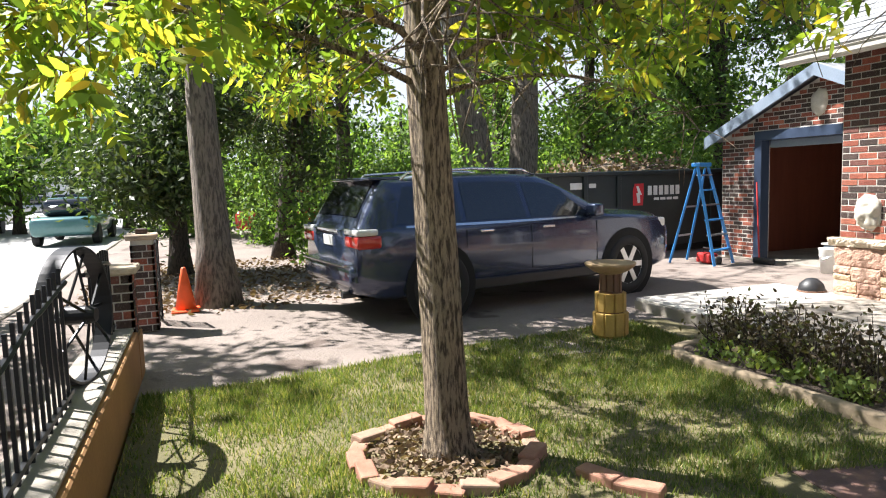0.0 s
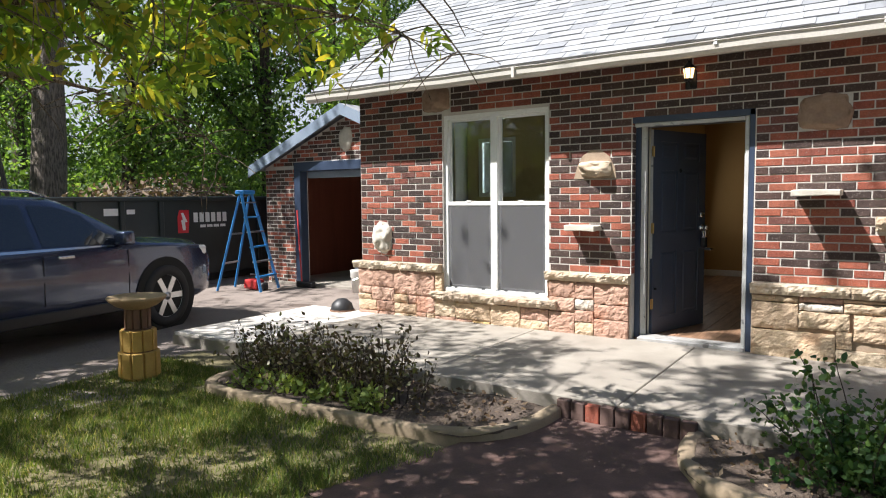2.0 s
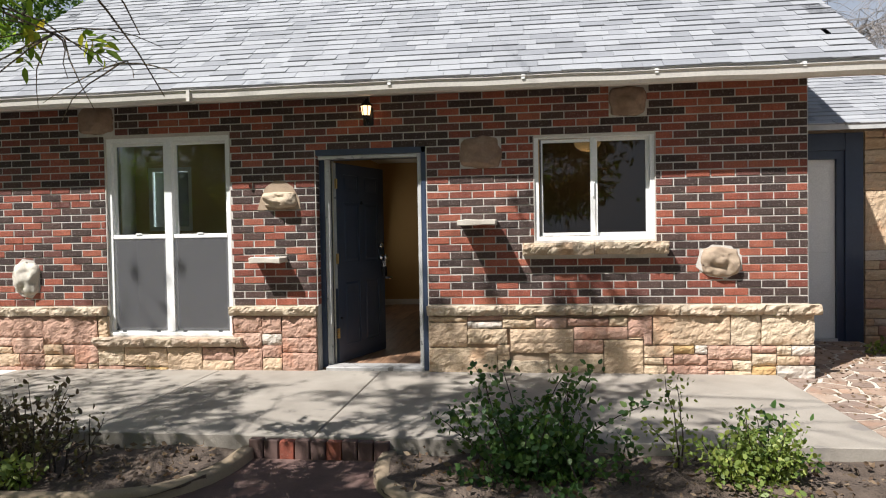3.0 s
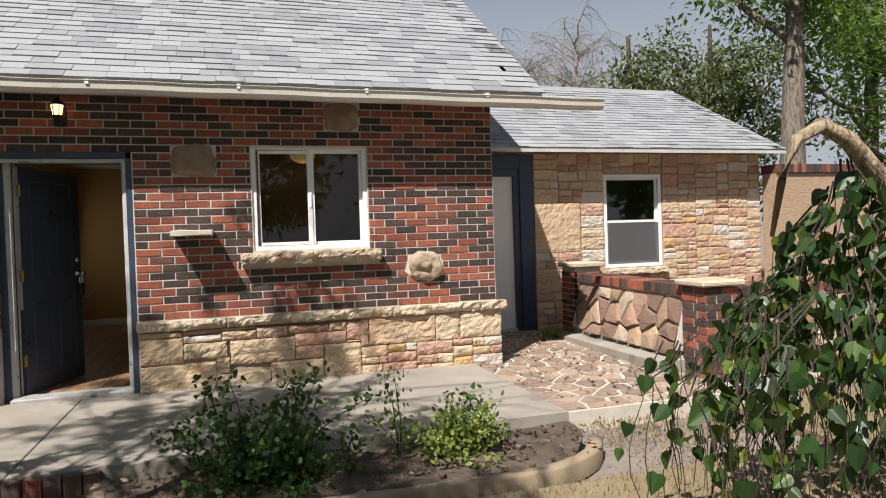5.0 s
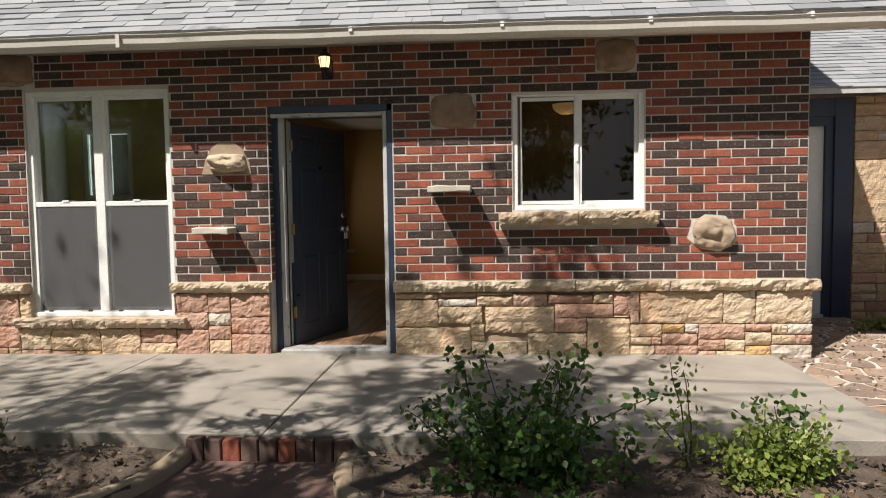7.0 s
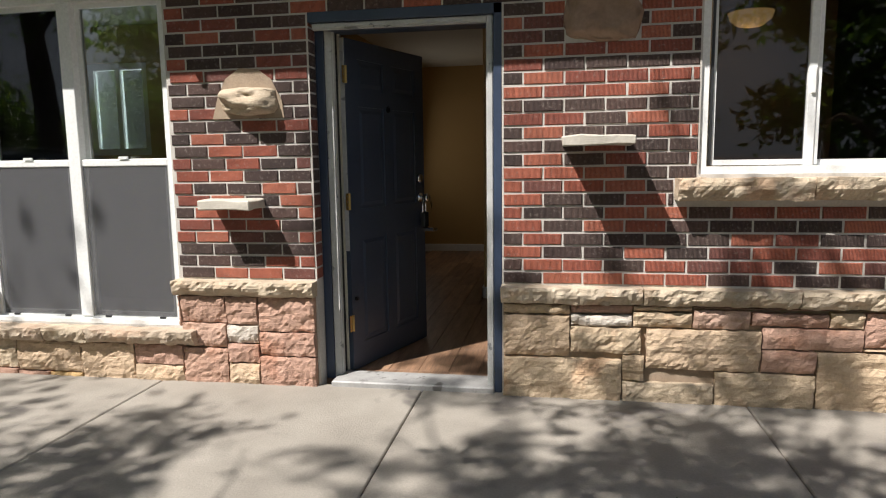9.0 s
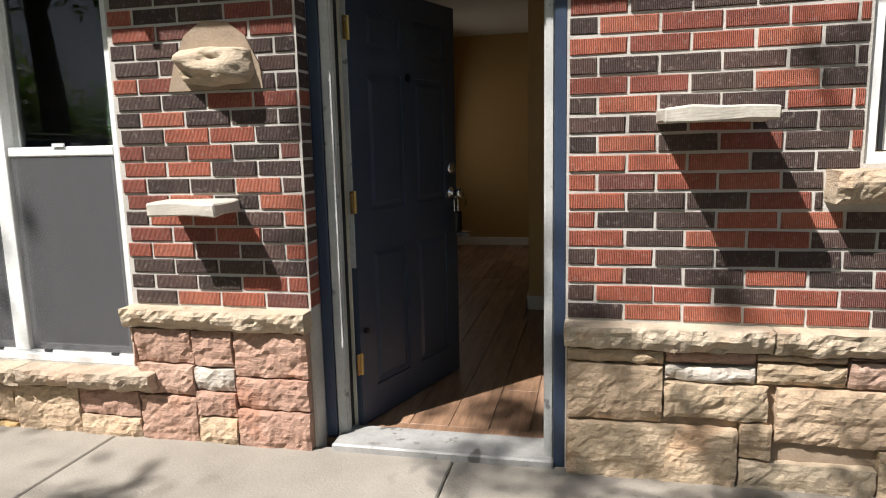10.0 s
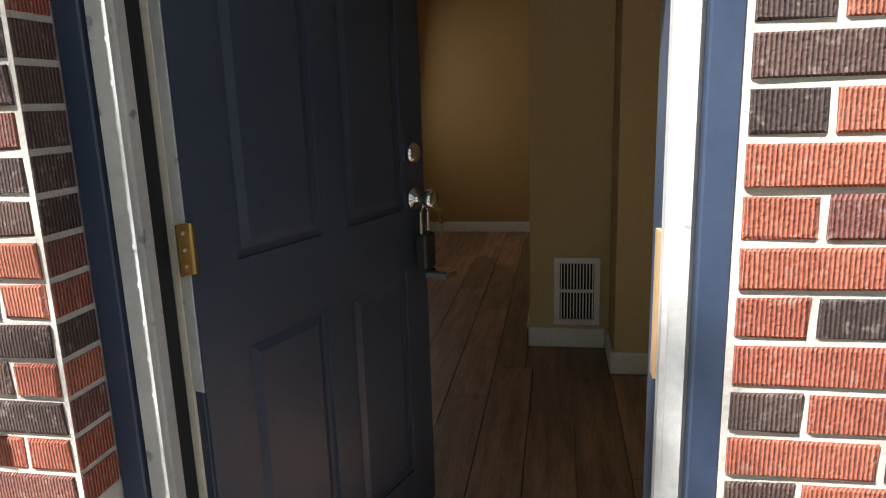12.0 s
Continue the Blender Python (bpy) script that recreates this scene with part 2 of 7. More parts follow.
worn_white = surface("worn_white", (0.42, 0.42, 0.41), (0.58, 0.58, 0.56), 0.5, 5, 60, 0.2, 0.002, spots=(14, 0.64, (0.2, 0.2, 0.2)))
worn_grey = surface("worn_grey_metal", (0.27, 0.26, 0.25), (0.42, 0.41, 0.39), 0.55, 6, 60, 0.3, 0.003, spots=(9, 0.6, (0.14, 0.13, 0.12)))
gutter_paint = surface("gutter_paint", (0.55, 0.52, 0.47), (0.66, 0.62, 0.56), 0.5, 1.5, 40, 0.1, 0.002)
navy = surface("navy_paint", (0.026, 0.04, 0.075), (0.04, 0.06, 0.105), 0.42, 2, 50, 0.15, 0.002)
navy_door = surface("navy_door_paint", (0.036, 0.05, 0.08), (0.052, 0.07, 0.105), 0.38, 2, 50, 0.15, 0.002)
shingle_mat = shingle_material("shingle", False)
shingle_far = shingle_material("shingle_joined", True)
garage_trim = surface("grey_blue_trim", (0.17, 0.22, 0.29), (0.23, 0.28, 0.35), 0.6, 2, 40, 0.2)
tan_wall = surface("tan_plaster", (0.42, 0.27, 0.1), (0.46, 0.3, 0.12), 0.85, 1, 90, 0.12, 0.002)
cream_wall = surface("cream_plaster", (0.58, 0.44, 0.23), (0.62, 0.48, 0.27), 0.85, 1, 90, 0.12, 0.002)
cream_paint = surface("cream_paint", (0.55, 0.5, 0.38), (0.62, 0.57, 0.45), 0.5, 4, 60, 0.1)
ceiling_mat = surface("ceiling_plaster", (0.6, 0.58, 0.5), (0.66, 0.64, 0.57), 0.9, 1, 80, 0.2)
floor_wood = plank_material("laminate")
dark_wood = surface("red_wood_panel", (0.13, 0.035, 0.02), (0.2, 0.06, 0.033), 0.6, 1.5, 30, 0.3, stretch=(3, 3, 0.4))
iron = plain("black_iron", (0.018, 0.018, 0.02), 0.45, 0.6)
chrome = plain("chrome", (0.75, 0.75, 0.75), 0.18, 1.0)
brass = plain("brass", (0.5, 0.36, 0.15), 0.35, 1.0)
black_rubber = plain("black_rubber", (0.016, 0.016, 0.017), 0.75)
black_plastic = plain("black_plastic", (0.02, 0.02, 0.022), 0.5)
car_paint = plain("dark_blue_grey_paint", (0.03, 0.043, 0.09), 0.25, 0.45, 1.0)
car_silver = plain("car_silver", (0.5, 0.5, 0.52), 0.3, 0.9)
red_lens = plain("red_lens", (0.4, 0.02, 0.015), 0.15, 0, 0.8)
clear_lens = plain("clear_lens", (0.6, 0.6, 0.58), 0.12, 0, 0.8)
orange_plastic = plain("orange_plastic", (0.8, 0.11, 0.02), 0.5)
blue_fibreglass = plain("blue_fibreglass", (0.03, 0.2, 0.5), 0.4)
red_plastic = plain("red_plastic", (0.45, 0.03, 0.03), 0.45)
white_plastic = plain("white_plastic", (0.75, 0.75, 0.73), 0.4)
skip_steel = surface("dark_green_steel", (0.016, 0.024, 0.024), (0.03, 0.04, 0.039), 0.45, 1.2, 30, 0.2)
yellow_paint = surface("yellow_paint", (0.5, 0.3, 0.07), (0.62, 0.4, 0.11), 0.7, 4, 50, 0.3)
bare_wood = surface("bare_wood", (0.3, 0.19, 0.085), (0.42, 0.28, 0.14), 0.8, 6, 60, 0.4, stretch=(4, 4, 0.6))
brown_paint = surface("brown_paint", (0.15, 0.08, 0.05), (0.22, 0.12, 0.075), 0.75, 4, 50, 0.3)
basin_stone = surface("basin_stone", (0.34, 0.23, 0.12), (0.46, 0.32, 0.18), 0.8, 4, 50, 0.4)
rust_wall = surface("ochre_render", (0.30, 0.15, 0.055), (0.4, 0.2, 0.075), 0.85, 1.5, 40, 0.3)
bark_ash = bark_material("ash_bark", (0.07, 0.05, 0.036), (0.34, 0.265, 0.185), 10)
bark_old = bark_material("old_bark", (0.09, 0.075, 0.062), (0.24, 0.2, 0.165), 5)
bark_pale = bark_material("pale_bark", (0.22, 0.16, 0.1), (0.42, 0.34, 0.23), 5)
bark_dark = bark_material("dark_bark", (0.03, 0.024, 0.018), (0.085, 0.065, 0.05), 6)
twig_grey = bark_material("grey_twigs", (0.2, 0.17, 0.15), (0.36, 0.32, 0.29), 8)
leaf_ash = leaf_material("ash_leaves", [(0.0, (0.11, 0.19, 0.03)), (0.4, (0.18, 0.27, 0.04)), (0.75, (0.28, 0.33, 0.045)), (1.0, (0.44, 0.34, 0.05))], 0.62)
leaf_mid = leaf_material("green_leaves", [(0.0, (0.05, 0.1, 0.026)), (0.5, (0.1, 0.18, 0.042)), (1.0, (0.19, 0.27, 0.065))], 0.58)
leaf_dark = leaf_material("dark_needles", [(0.0, (0.022, 0.042, 0.014)), (0.6, (0.045, 0.075, 0.022)), (1.0, (0.09, 0.12, 0.03))], 0.35)
leaf_olive = leaf_material("olive_leaves", [(0.0, (0.06, 0.085, 0.025)), (0.6, (0.1, 0.13, 0.04)), (1.0, (0.15, 0.15, 0.06))], 0.3)
leaf_rose = leaf_material("rose_leaves", [(0.0, (0.03, 0.075, 0.02)), (0.6, (0.065, 0.14, 0.032)), (1.0, (0.13, 0.2, 0.045))], 0.3)
leaf_lime = leaf_material("lime_leaves", [(0.0, (0.12, 0.18, 0.04)), (0.6, (0.2, 0.26, 0.06)), (1.0, (0.3, 0.34, 0.085))], 0.35)
leaf_weep = leaf_material("weeping_leaves", [(0.0, (0.018, 0.045, 0.014)), (0.55, (0.032, 0.075, 0.02)), (0.9, (0.07, 0.12, 0.025)), (1.0, (0.2, 0.24, 0.03))], 0.35, 0.38)
leaf_hedge = leaf_material("brown_hedge_leaves", [(0.0, (0.06, 0.042, 0.026)), (0.5, (0.11, 0.082, 0.045)), (0.85, (0.12, 0.115, 0.04)), (1.0, (0.14, 0.16, 0.05))], 0.2)
leaf_dry = leaf_material("dry_leaves", [(0.0, (0.08, 0.047, 0.028)), (0.5, (0.16, 0.105, 0.062)), (1.0, (0.27, 0.2, 0.13))], 0.15, 0.8)
grass_green = leaf_material("grass_green", [(0.0, (0.075, 0.12, 0.024)), (0.45, (0.125, 0.175, 0.04)), (0.8, (0.21, 0.225, 0.065)), (1.0, (0.4, 0.34, 0.17))], 0.4, 0.6)
grass_dry = leaf_material("grass_dry", [(0.0, (0.16, 0.12, 0.055)), (0.6, (0.27, 0.205, 0.105)), (1.0, (0.36, 0.285, 0.165))], 0.2, 0.7)
pane_clear = glass("pane_clear", (0.82, 0.86, 0.84))
# dark tint puts the dimness of the kitchen into the slider's glass
pane_dim = glass("pane_dim", (0.3, 0.3, 0.32))
pane_car = glass("pane_tinted", (0.1, 0.12, 0.13))
screen_mesh, nt, b = nodes_of("insect_screen")
b.inputs["Base Color"].default_value = (0.11, 0.11, 0.115, 1)
b.inputs["Roughness"].default_value = 0.8
tr = nt.nodes.new("ShaderNodeBsdfTransparent")
ms = nt.nodes.new("ShaderNodeMixShader")
ms.inputs[0].default_value = 0.55
link(nt, tr.outputs[0], ms.inputs[1])
link(nt, b.outputs[0], ms.inputs[2])
link(nt, ms.outputs[0], nt.nodes["Material Output"].inputs[0])
lamp_amber = glow("lamp_amber", (1.0, 0.66, 0.3), 1.5)
lamp_dome = glow("lamp_dome", (1.0, 0.62, 0.2), 0.8)
# near black, for the weather strip and for shade painted into gaps and hollows
gap_black = surface("shadow_gap", (0.01, 0.01, 0.01), (0.015, 0.015, 0.015), 0.9)

# ---- helpers of this scene ----


def mesh_of(name, verts, faces, mat, smooth=False):
    me = bpy.data.meshes.new(name)
    me.from_pydata(verts, [], faces)
    me.materials.append(mat)
    if smooth:
        me.polygons.foreach_set("use_smooth", [True] * len(me.polygons))
    me.update()
    return me


def part(name, bm, material, parent=None, label="", smooth=False):
    """One mesh object from a bmesh or a mesh, under a thing or a part."""
    if isinstance(bm, bmesh.types.BMesh):
        me = bpy.data.meshes.new(name)
        bm.to_mesh(me)
        bm.free()
        me.materials.append(material)
        if smooth:
            me.polygons.foreach_set("use_smooth", [True] * len(me.polygons))
    else:
        me = bm
    ob = new(name, me)
    if parent is not None:
        ob.parent = parent
    if label:
        tagged(ob, label)
    return ob


def thing(name, label, category, loc=(0, 0, 0), rz=0, group="", kind=""):
    ob = new(name)
    ob.empty_display_size = 0.1
    ob.matrix_basis = pose(*loc, 0, 0, rz)
    return tagged(ob, label, category, group, kind)


def add_box(bm, x0, x1, y0, y1, z0, z1, m=None):
    vs = [bm.verts.new(p) for p in ((x0, y0, z0), (x1, y0, z0), (x1, y1, z0), (x0, y1, z0), (x0, y0, z1), (x1, y0, z1), (x1, y1, z1), (x0, y1, z1))]
    for f in ((3, 2, 1, 0), (4, 5, 6, 7), (0, 1, 5, 4), (1, 2, 6, 5), (2, 3, 7, 6), (3, 0, 4, 7)):
        bm.faces.new([vs[i] for i in f])
    if m is not None:
        bmesh.ops.transform(bm, matrix=m, verts=vs)
    return vs


def box(x0, x1, y0, y1, z0, z1, bevel=0.0, segs=1, m=None):
    bm = bmesh.new()
    add_box(bm, x0, x1, y0, y1, z0, z1, m)
    if bevel:
        bmesh.ops.bevel(bm, geom=bm.edges[:], offset=bevel, segments=segs, affect="EDGES", profile=0.5)
    return bm


def boxes(*bs):
    bm = bmesh.new()
    for b in bs:
        add_box(bm, *b)
    return bm


def lathe(profile, n=20, axis="z", m=None):
    """Turned shape from (radius, height) pairs."""
    bm = bmesh.new()
    rings = []
    for r, h in profile:
        ring = []
        for k in range(n):
            a = 2 * math.pi * k / n
            ring.append(bm.verts.new((r * math.cos(a), r * math.sin(a), h)))
        rings.append(ring)
    for a, b in zip(rings, rings[1:]):
        for k in range(n):
            bm.faces.new((a[k], a[(k + 1) % n], b[(k + 1) % n], b[k]))
    if profile[0][0] > 1e-4:
        bm.faces.new(rings[0][::-1])
    if profile[-1][0] > 1e-4:
        bm.faces.new(rings[-1])
    if axis == "y":
        bmesh.ops.transform(bm, matrix=pose(0, 0, 0, 90), verts=bm.verts)
    if axis == "x":
        bmesh.ops.transform(bm, matrix=pose(0, 0, 0, 0, 90), verts=bm.verts)
    if m is not None:
        bmesh.ops.transform(bm, matrix=m, verts=bm.verts)
    return bm


def tube_into(bm, pts, radii, n=8, wobble=0.0):
    """A tapered tube along points, added to bm."""
    rings = []
    pts = [Vector(p) for p in pts]
    for i, p in enumerate(pts):
        d = (pts[min(i + 1, len(pts) - 1)] - pts[max(i - 1, 0)]).normalized()
        up = Vector((0, 0, 1)) if abs(d.z) < 0.9 else Vector((1, 0, 0))
        u = d.cross(up).normalized()
        v = d.cross(u)
        ring = []
        for k in range(n):
            a = 2 * math.pi * k / n
            r = radii[i] * (1 + wobble * noise.noise(Vector((math.cos(a) * 1.7, math.sin(a) * 1.7, p.z * 1.3 + p.x))))
            ring.append(bm.verts.new(p + u * (r * math.cos(a)) + v * (r * math.sin(a))))
        rings.append(ring)
    for a, b in zip(rings, rings[1:]):
        for k in range(n):
            bm.faces.new((a[k], a[(k + 1) % n], b[(k + 1) % n], b[k]))
    bm.faces.new(rings[0][::-1])
    bm.faces.new(rings[-1])


def tube(pts, radii, n=8, wobble=0.0):
    bm = bmesh.new()
    if isinstance(radii, (int, float)):
        radii = [radii] * len(pts)
    tube_into(bm, pts, radii, n, wobble)
    return bm


def leaf_mesh(name, centres, dirs, sizes, mat, width=0.4, rng=None, droop=0.0, ovate=False):
    """Many pointed leaves along their own directions; ovate ones have a rounded outline."""
    rng = rng or np.random.default_rng(1)
    c = np.asarray(centres, float)
    d = np.asarray(dirs, float)
    n = len(c)
    d[:, 2] -= droop
    d /= np.linalg.norm(d, axis=1)[:, None] + 1e-9
    r = rng.normal(size=(n, 3))
    s = np.cross(d, r)
    s /= np.linalg.norm(s, axis=1)[:, None] + 1e-9
    nn = np.cross(d, s)
    L = np.asarray(sizes, float)[:, None]
    base, tip = c, c + d * L
    mid = c + d * L * 0.45
    a = mid + s * L * width * 0.5 + nn * L * 0.08
    b = mid - s * L * width * 0.5 + nn * L * 0.08
    ring = [base, a, tip, b]
    if ovate:
        low, high = c + d * L * 0.2, c + d * L * 0.72
        w1, w2 = s * L * width * 0.42, s * L * width * 0.36
        ring = [base, low + w1, a, high + w2, tip, high - w2, b, low - w1]
    m_ = len(ring)
    v = np.stack(ring, 1).reshape(-1, 3)
    f = np.arange(n * m_).reshape(n, m_)
    me = bpy.data.meshes.new(name)
    me.vertices.add(n * m_)
    me.vertices.foreach_set("co", v.ravel())
    me.loops.add(n * m_)
    me.loops.foreach_set("vertex_index", f.ravel().astype(np.int32))
    me.polygons.add(n)
    me.polygons.foreach_set("loop_start", np.arange(0, n * m_, m_, dtype=np.int32))
    me.update(calc_edges=True)
    me.materials.append(mat)
    return me


def window_grid_wall(x0, x1, z0, z1, y0, y1, holes):
    """A solid wall in x and z with openings cut right through it."""
    xs = sorted({x0, x1, *[h[0] for h in holes], *[h[1] for h in holes]})
    zs = sorted({z0, z1, *[h[2] for h in holes], *[h[3] for h in holes]})
    bm = bmesh.new()
    grid = {}

    def vert(i, j, k):
        if (i, j, k) not in grid:
            grid[i, j, k] = bm.verts.new((xs[i], (y0, y1)[k], zs[j]))
        return grid[i, j, k]

    def solid(i, j):
        if not (0 <= i < len(xs) - 1 and 0 <= j < len(zs) - 1):
            return False
        cx, cz = (xs[i] + xs[i + 1]) / 2, (zs[j] + zs[j + 1]) / 2
        return not any(h[0] < cx < h[1] and h[2] < cz < h[3] for h in holes)
    for i in range(len(xs) - 1):
        for j in range(len(zs) - 1):
            if not solid(i, j):
                continue
            bm.faces.new((vert(i, j, 0), vert(i + 1, j, 0), vert(i + 1, j + 1, 0), vert(i, j + 1, 0)))
            bm.faces.new((vert(i, j, 1), vert(i, j + 1, 1), vert(i + 1, j + 1, 1), vert(i + 1, j, 1)))
            for di, dj, a, b in ((-1, 0, (i, j + 1), (i, j)), (1, 0, (i + 1, j), (i + 1, j + 1)), (0, -1, (i, j), (i + 1, j)), (0, 1, (i + 1, j + 1), (i, j + 1))):
                if not solid(i + di, j + dj):
                    bm.faces.new((vert(*a, 0), vert(*a, 1), vert(*b, 1), vert(*b, 0)))
    return bm


def structure(name, bm, mat, label, category, smooth=False):
    return tagged(part(name, bm, mat, None, "", smooth), label, category, "", "structure")

# ---- ground ----
GZ = -0.15


def sheet(x0, x1, y0, y1, z, nx=2, ny=2, rough=0.0, freq=1.0):
    bm = bmesh.new()
    vs = [[bm.verts.new((x0 + (x1 - x0) * i / (nx - 1), y0 + (y1 - y0) * j / (ny - 1), z)) for i in range(nx)] for j in range(ny)]
    for row in vs:
        for v in row:
            v.co.z += rough * noise.noise(Vector((v.co.x * freq, v.co.y * freq, 3.1)))
    for j in range(ny - 1):
        for i in range(nx - 1):
            bm.faces.new((vs[j][i], vs[j][i + 1], vs[j + 1][i + 1], vs[j + 1][i]))
    return bm


def outline_slab(pts, z0, z1):
    bm = bmesh.new()
    f = bm.faces.new([bm.verts.new((x, y, z1)) for x, y in pts])
    if f.normal.z < 0:
        f.normal_flip()
    bm.normal_update()
    if bm.faces[:][0].normal.z < 0:
        bmesh.ops.reverse_faces(bm, faces=bm.faces[:])
    ret = bmesh.ops.extrude_face_region(bm, geom=bm.faces[:])
    bmesh.ops.translate(bm, vec=(0, 0, z0 - z1), verts=[v for v in ret["geom"] if isinstance(v, bmesh.types.BMVert)])
    bmesh.ops.recalc_face_normals(bm, faces=bm.faces[:])
    return bm


def lawn_left_edge(y):
    return -3.95 - 0.18 * math.sin((y + 5.5) * 1.1) - 0.25 * max(0, y + 4.0)


structure("ground", sheet(-1500, 1500, -1500, 1500, GZ - 0.06), drive_mat, "bare pale earth running out to the horizon", "ground")
structure("driveway", sheet(-22, -3.4, -9.2, 9, GZ - 0.01, 70, 70, 0.025, 0.9), drive_mat, "worn pale gravelly driveway in dappled shade", "driveway")
lawn_pts = [(lawn_left_edge(y), y) for y in np.linspace(-7.31, -2.2, 14)] + [(-3.0, -2.2), (-2.9, -3.05), (1.2, -3.05), (1.2, -7.31)]
structure("lawn", outline_slab(lawn_pts, GZ - 0.1, GZ), turf_soil, "patchy lawn, green in the shade of the ash", "lawn")
structure("dry_lawn", outline_slab([(1.2, -7.31), (1.2, -3.05), (5.2, -3.05), (5.2, -2.0), (12, -2.0), (12, -12), (4, -12), (4, -7.31)], GZ - 0.1, GZ), dirt, "sun dried straw coloured lawn", "lawn")
structure("path", outline_slab([(-0.36, -2.17), (0.6, -2.17), (0.62, -2.6), (1.0, -3.3), (0.7, -4.2), (-0.9, -4.0), (-0.62, -2.9), (-0.36, -2.6)], GZ - 0.05, GZ + 0.006), path_mat, "dark reddish brown worn paved garden path", "path")

# concrete walk in front of the house, as slabs with tooled joints
walk_slabs = thing("walkway", "pale grey concrete walkway along the house front", "walkway", kind="structure")
SLABS = [(-4.9, -3.1), (-3.1, -1.55), (-1.55, 0.08), (0.08, 1.85), (1.85, 3.7)]
for a, b in SLABS:
    bm = box(a + 0.004, b - 0.004, -2.1, 0.02, -0.3, -0.012, 0.006)
    if a < -4:
        for v in bm.verts:
            if v.co.z > -0.1:
                v.co.z -= 0.05 * min(1, max(0, (-3.1 - v.co.x) / 1.8))
    part("slab", bm, concrete, walk_slabs)
part("joint_bed", box(-4.88, 3.68, -2.08, 0.02, -0.3, -0.03), mortar, walk_slabs)
# brick edging below the walkway at the path
edge = thing("step_edging", "dark red brick edging on the step up to the walkway", "step", kind="structure")
for k in range(9):
    x = -0.34 + k * 0.105
    part("edging_brick", box(x + 0.004, x + 0.1, -2.165, -2.105, GZ - 0.05, -0.02 - 0.004 * (k % 3), 0.006), brick_part if k in (2, 5) else path_mat, edge)
# flagstones beside the annex door
flag = thing("flagstone_patio", "irregular brown flagstone paving with pale joints", "patio", kind="structure")
part("joint_bed", box(3.72, 5.35, -2.0, 2.08, -0.3, -0.053), pale_flag, flag)


def cells_in(x0, x1, y0, y1, nx, ny, rs, jitter=0.42):
    """Irregular convex pieces that share out a rectangle, one round each scattered seed."""
    sx, sy = (x1 - x0) / nx, (y1 - y0) / ny
    seeds = [(x0 + sx * (i + 0.5 + (0.25 if j % 2 else -0.25) + rs.uniform(-jitter, jitter)), y0 + sy * (j + 0.5 + rs.uniform(-jitter, jitter))) for i in range(nx) for j in range(ny)]
    out = []
    for a in seeds:
        poly = [(x0, y0), (x1, y0), (x1, y1), (x0, y1)]
        for b in seeds:
            if b is a or abs(a[0] - b[0]) > 3 * sx or abs(a[1] - b[1]) > 3 * sy:
                continue
            nx_, ny_ = b[0] - a[0], b[1] - a[1]
            lim = (b[0] ** 2 + b[1] ** 2 - a[0] ** 2 - a[1] ** 2) / 2
            clipped = []
            for p, q in zip(poly, poly[1:] + poly[:1]):
                dp, dq = p[0] * nx_ + p[1] * ny_ - lim, q[0] * nx_ + q[1] * ny_ - lim
                if dp <= 0:
                    clipped.append(p)
                if dp * dq < 0:
                    f = dp / (dp - dq)
                    clipped.append((p[0] + (q[0] - p[0]) * f, p[1] + (q[1] - p[1]) * f))
            poly = clipped
            if len(poly) < 3:
                break
        if len(poly) >= 3:
            out.append(poly)
    return out


def shrunk(poly, gap):
    cx, cy = sum(p[0] for p in poly) / len(poly), sum(p[1] for p in poly) / len(poly)
    out = []
    for x, y in poly:
        d = math.hypot(x - cx, y - cy)
        f = max(0.3, 1 - gap / max(d, 1e-6))
        out.append((cx + (x - cx) * f, cy + (y - cy) * f))
    return out


rs = random.Random(5)
for poly in cells_in(3.74, 5.33, -1.98, 2.06, 7, 20, rs):
    part("flagstone", outline_slab(shrunk(poly, 0.022), -0.08, -0.047 + rs.uniform(-0.003, 0.004)), flag_brown, flag)


def bed_curb(name, pts, label, zt=-0.035):
    """A rounded concrete kerb swept along a line in plan."""
    line = []
    for a, b in zip(pts, pts[1:]):
        n = max(2, int(math.dist(a, b) / 0.12))
        line += [(a[0] + (b[0] - a[0]) * k / n, a[1] + (b[1] - a[1]) * k / n) for k in range(n)]
    line.append(pts[-1])
    for _ in range(4):
        line = [line[0]] + [((p[0] + 2 * q[0] + r[0]) / 4, (p[1] + 2 * q[1] + r[1]) / 4) for p, q, r in zip(line, line[1:], line[2:])] + [line[-1]]
    prof = [(-0.052, GZ - 0.05), (-0.049, zt - 0.02), (-0.04, zt - 0.006), (0.0, zt), (0.04, zt - 0.006), (0.049, zt - 0.02), (0.052, GZ - 0.05)]
    bm = bmesh.new()
    rings = []
    for k, p in enumerate(line):
        d = Vector((line[min(k + 1, len(line) - 1)][0] - line[max(k - 1, 0)][0], line[min(k + 1, len(line) - 1)][1] - line[max(k - 1, 0)][1])).normalized()
        nrm = Vector((-d.y, d.x))
        w = 0.006 * noise.noise(Vector((p[0] * 4, p[1] * 4, 0)))
        rings.append([bm.verts.new((p[0] + nrm.x * o, p[1] + nrm.y * o, z + w)) for o, z in prof])
    for a, b in zip(rings, rings[1:]):
        for i in range(len(prof) - 1):
            bm.faces.new((a[i], b[i], b[i + 1], a[i + 1]))
    bm.faces.new(rings[0])
    bm.faces.new(rings[-1][::-1])
    bmesh.ops.recalc_face_normals(bm, faces=bm.faces[:])
    return structure(name, bm, curb_mat, label, "kerb", True)


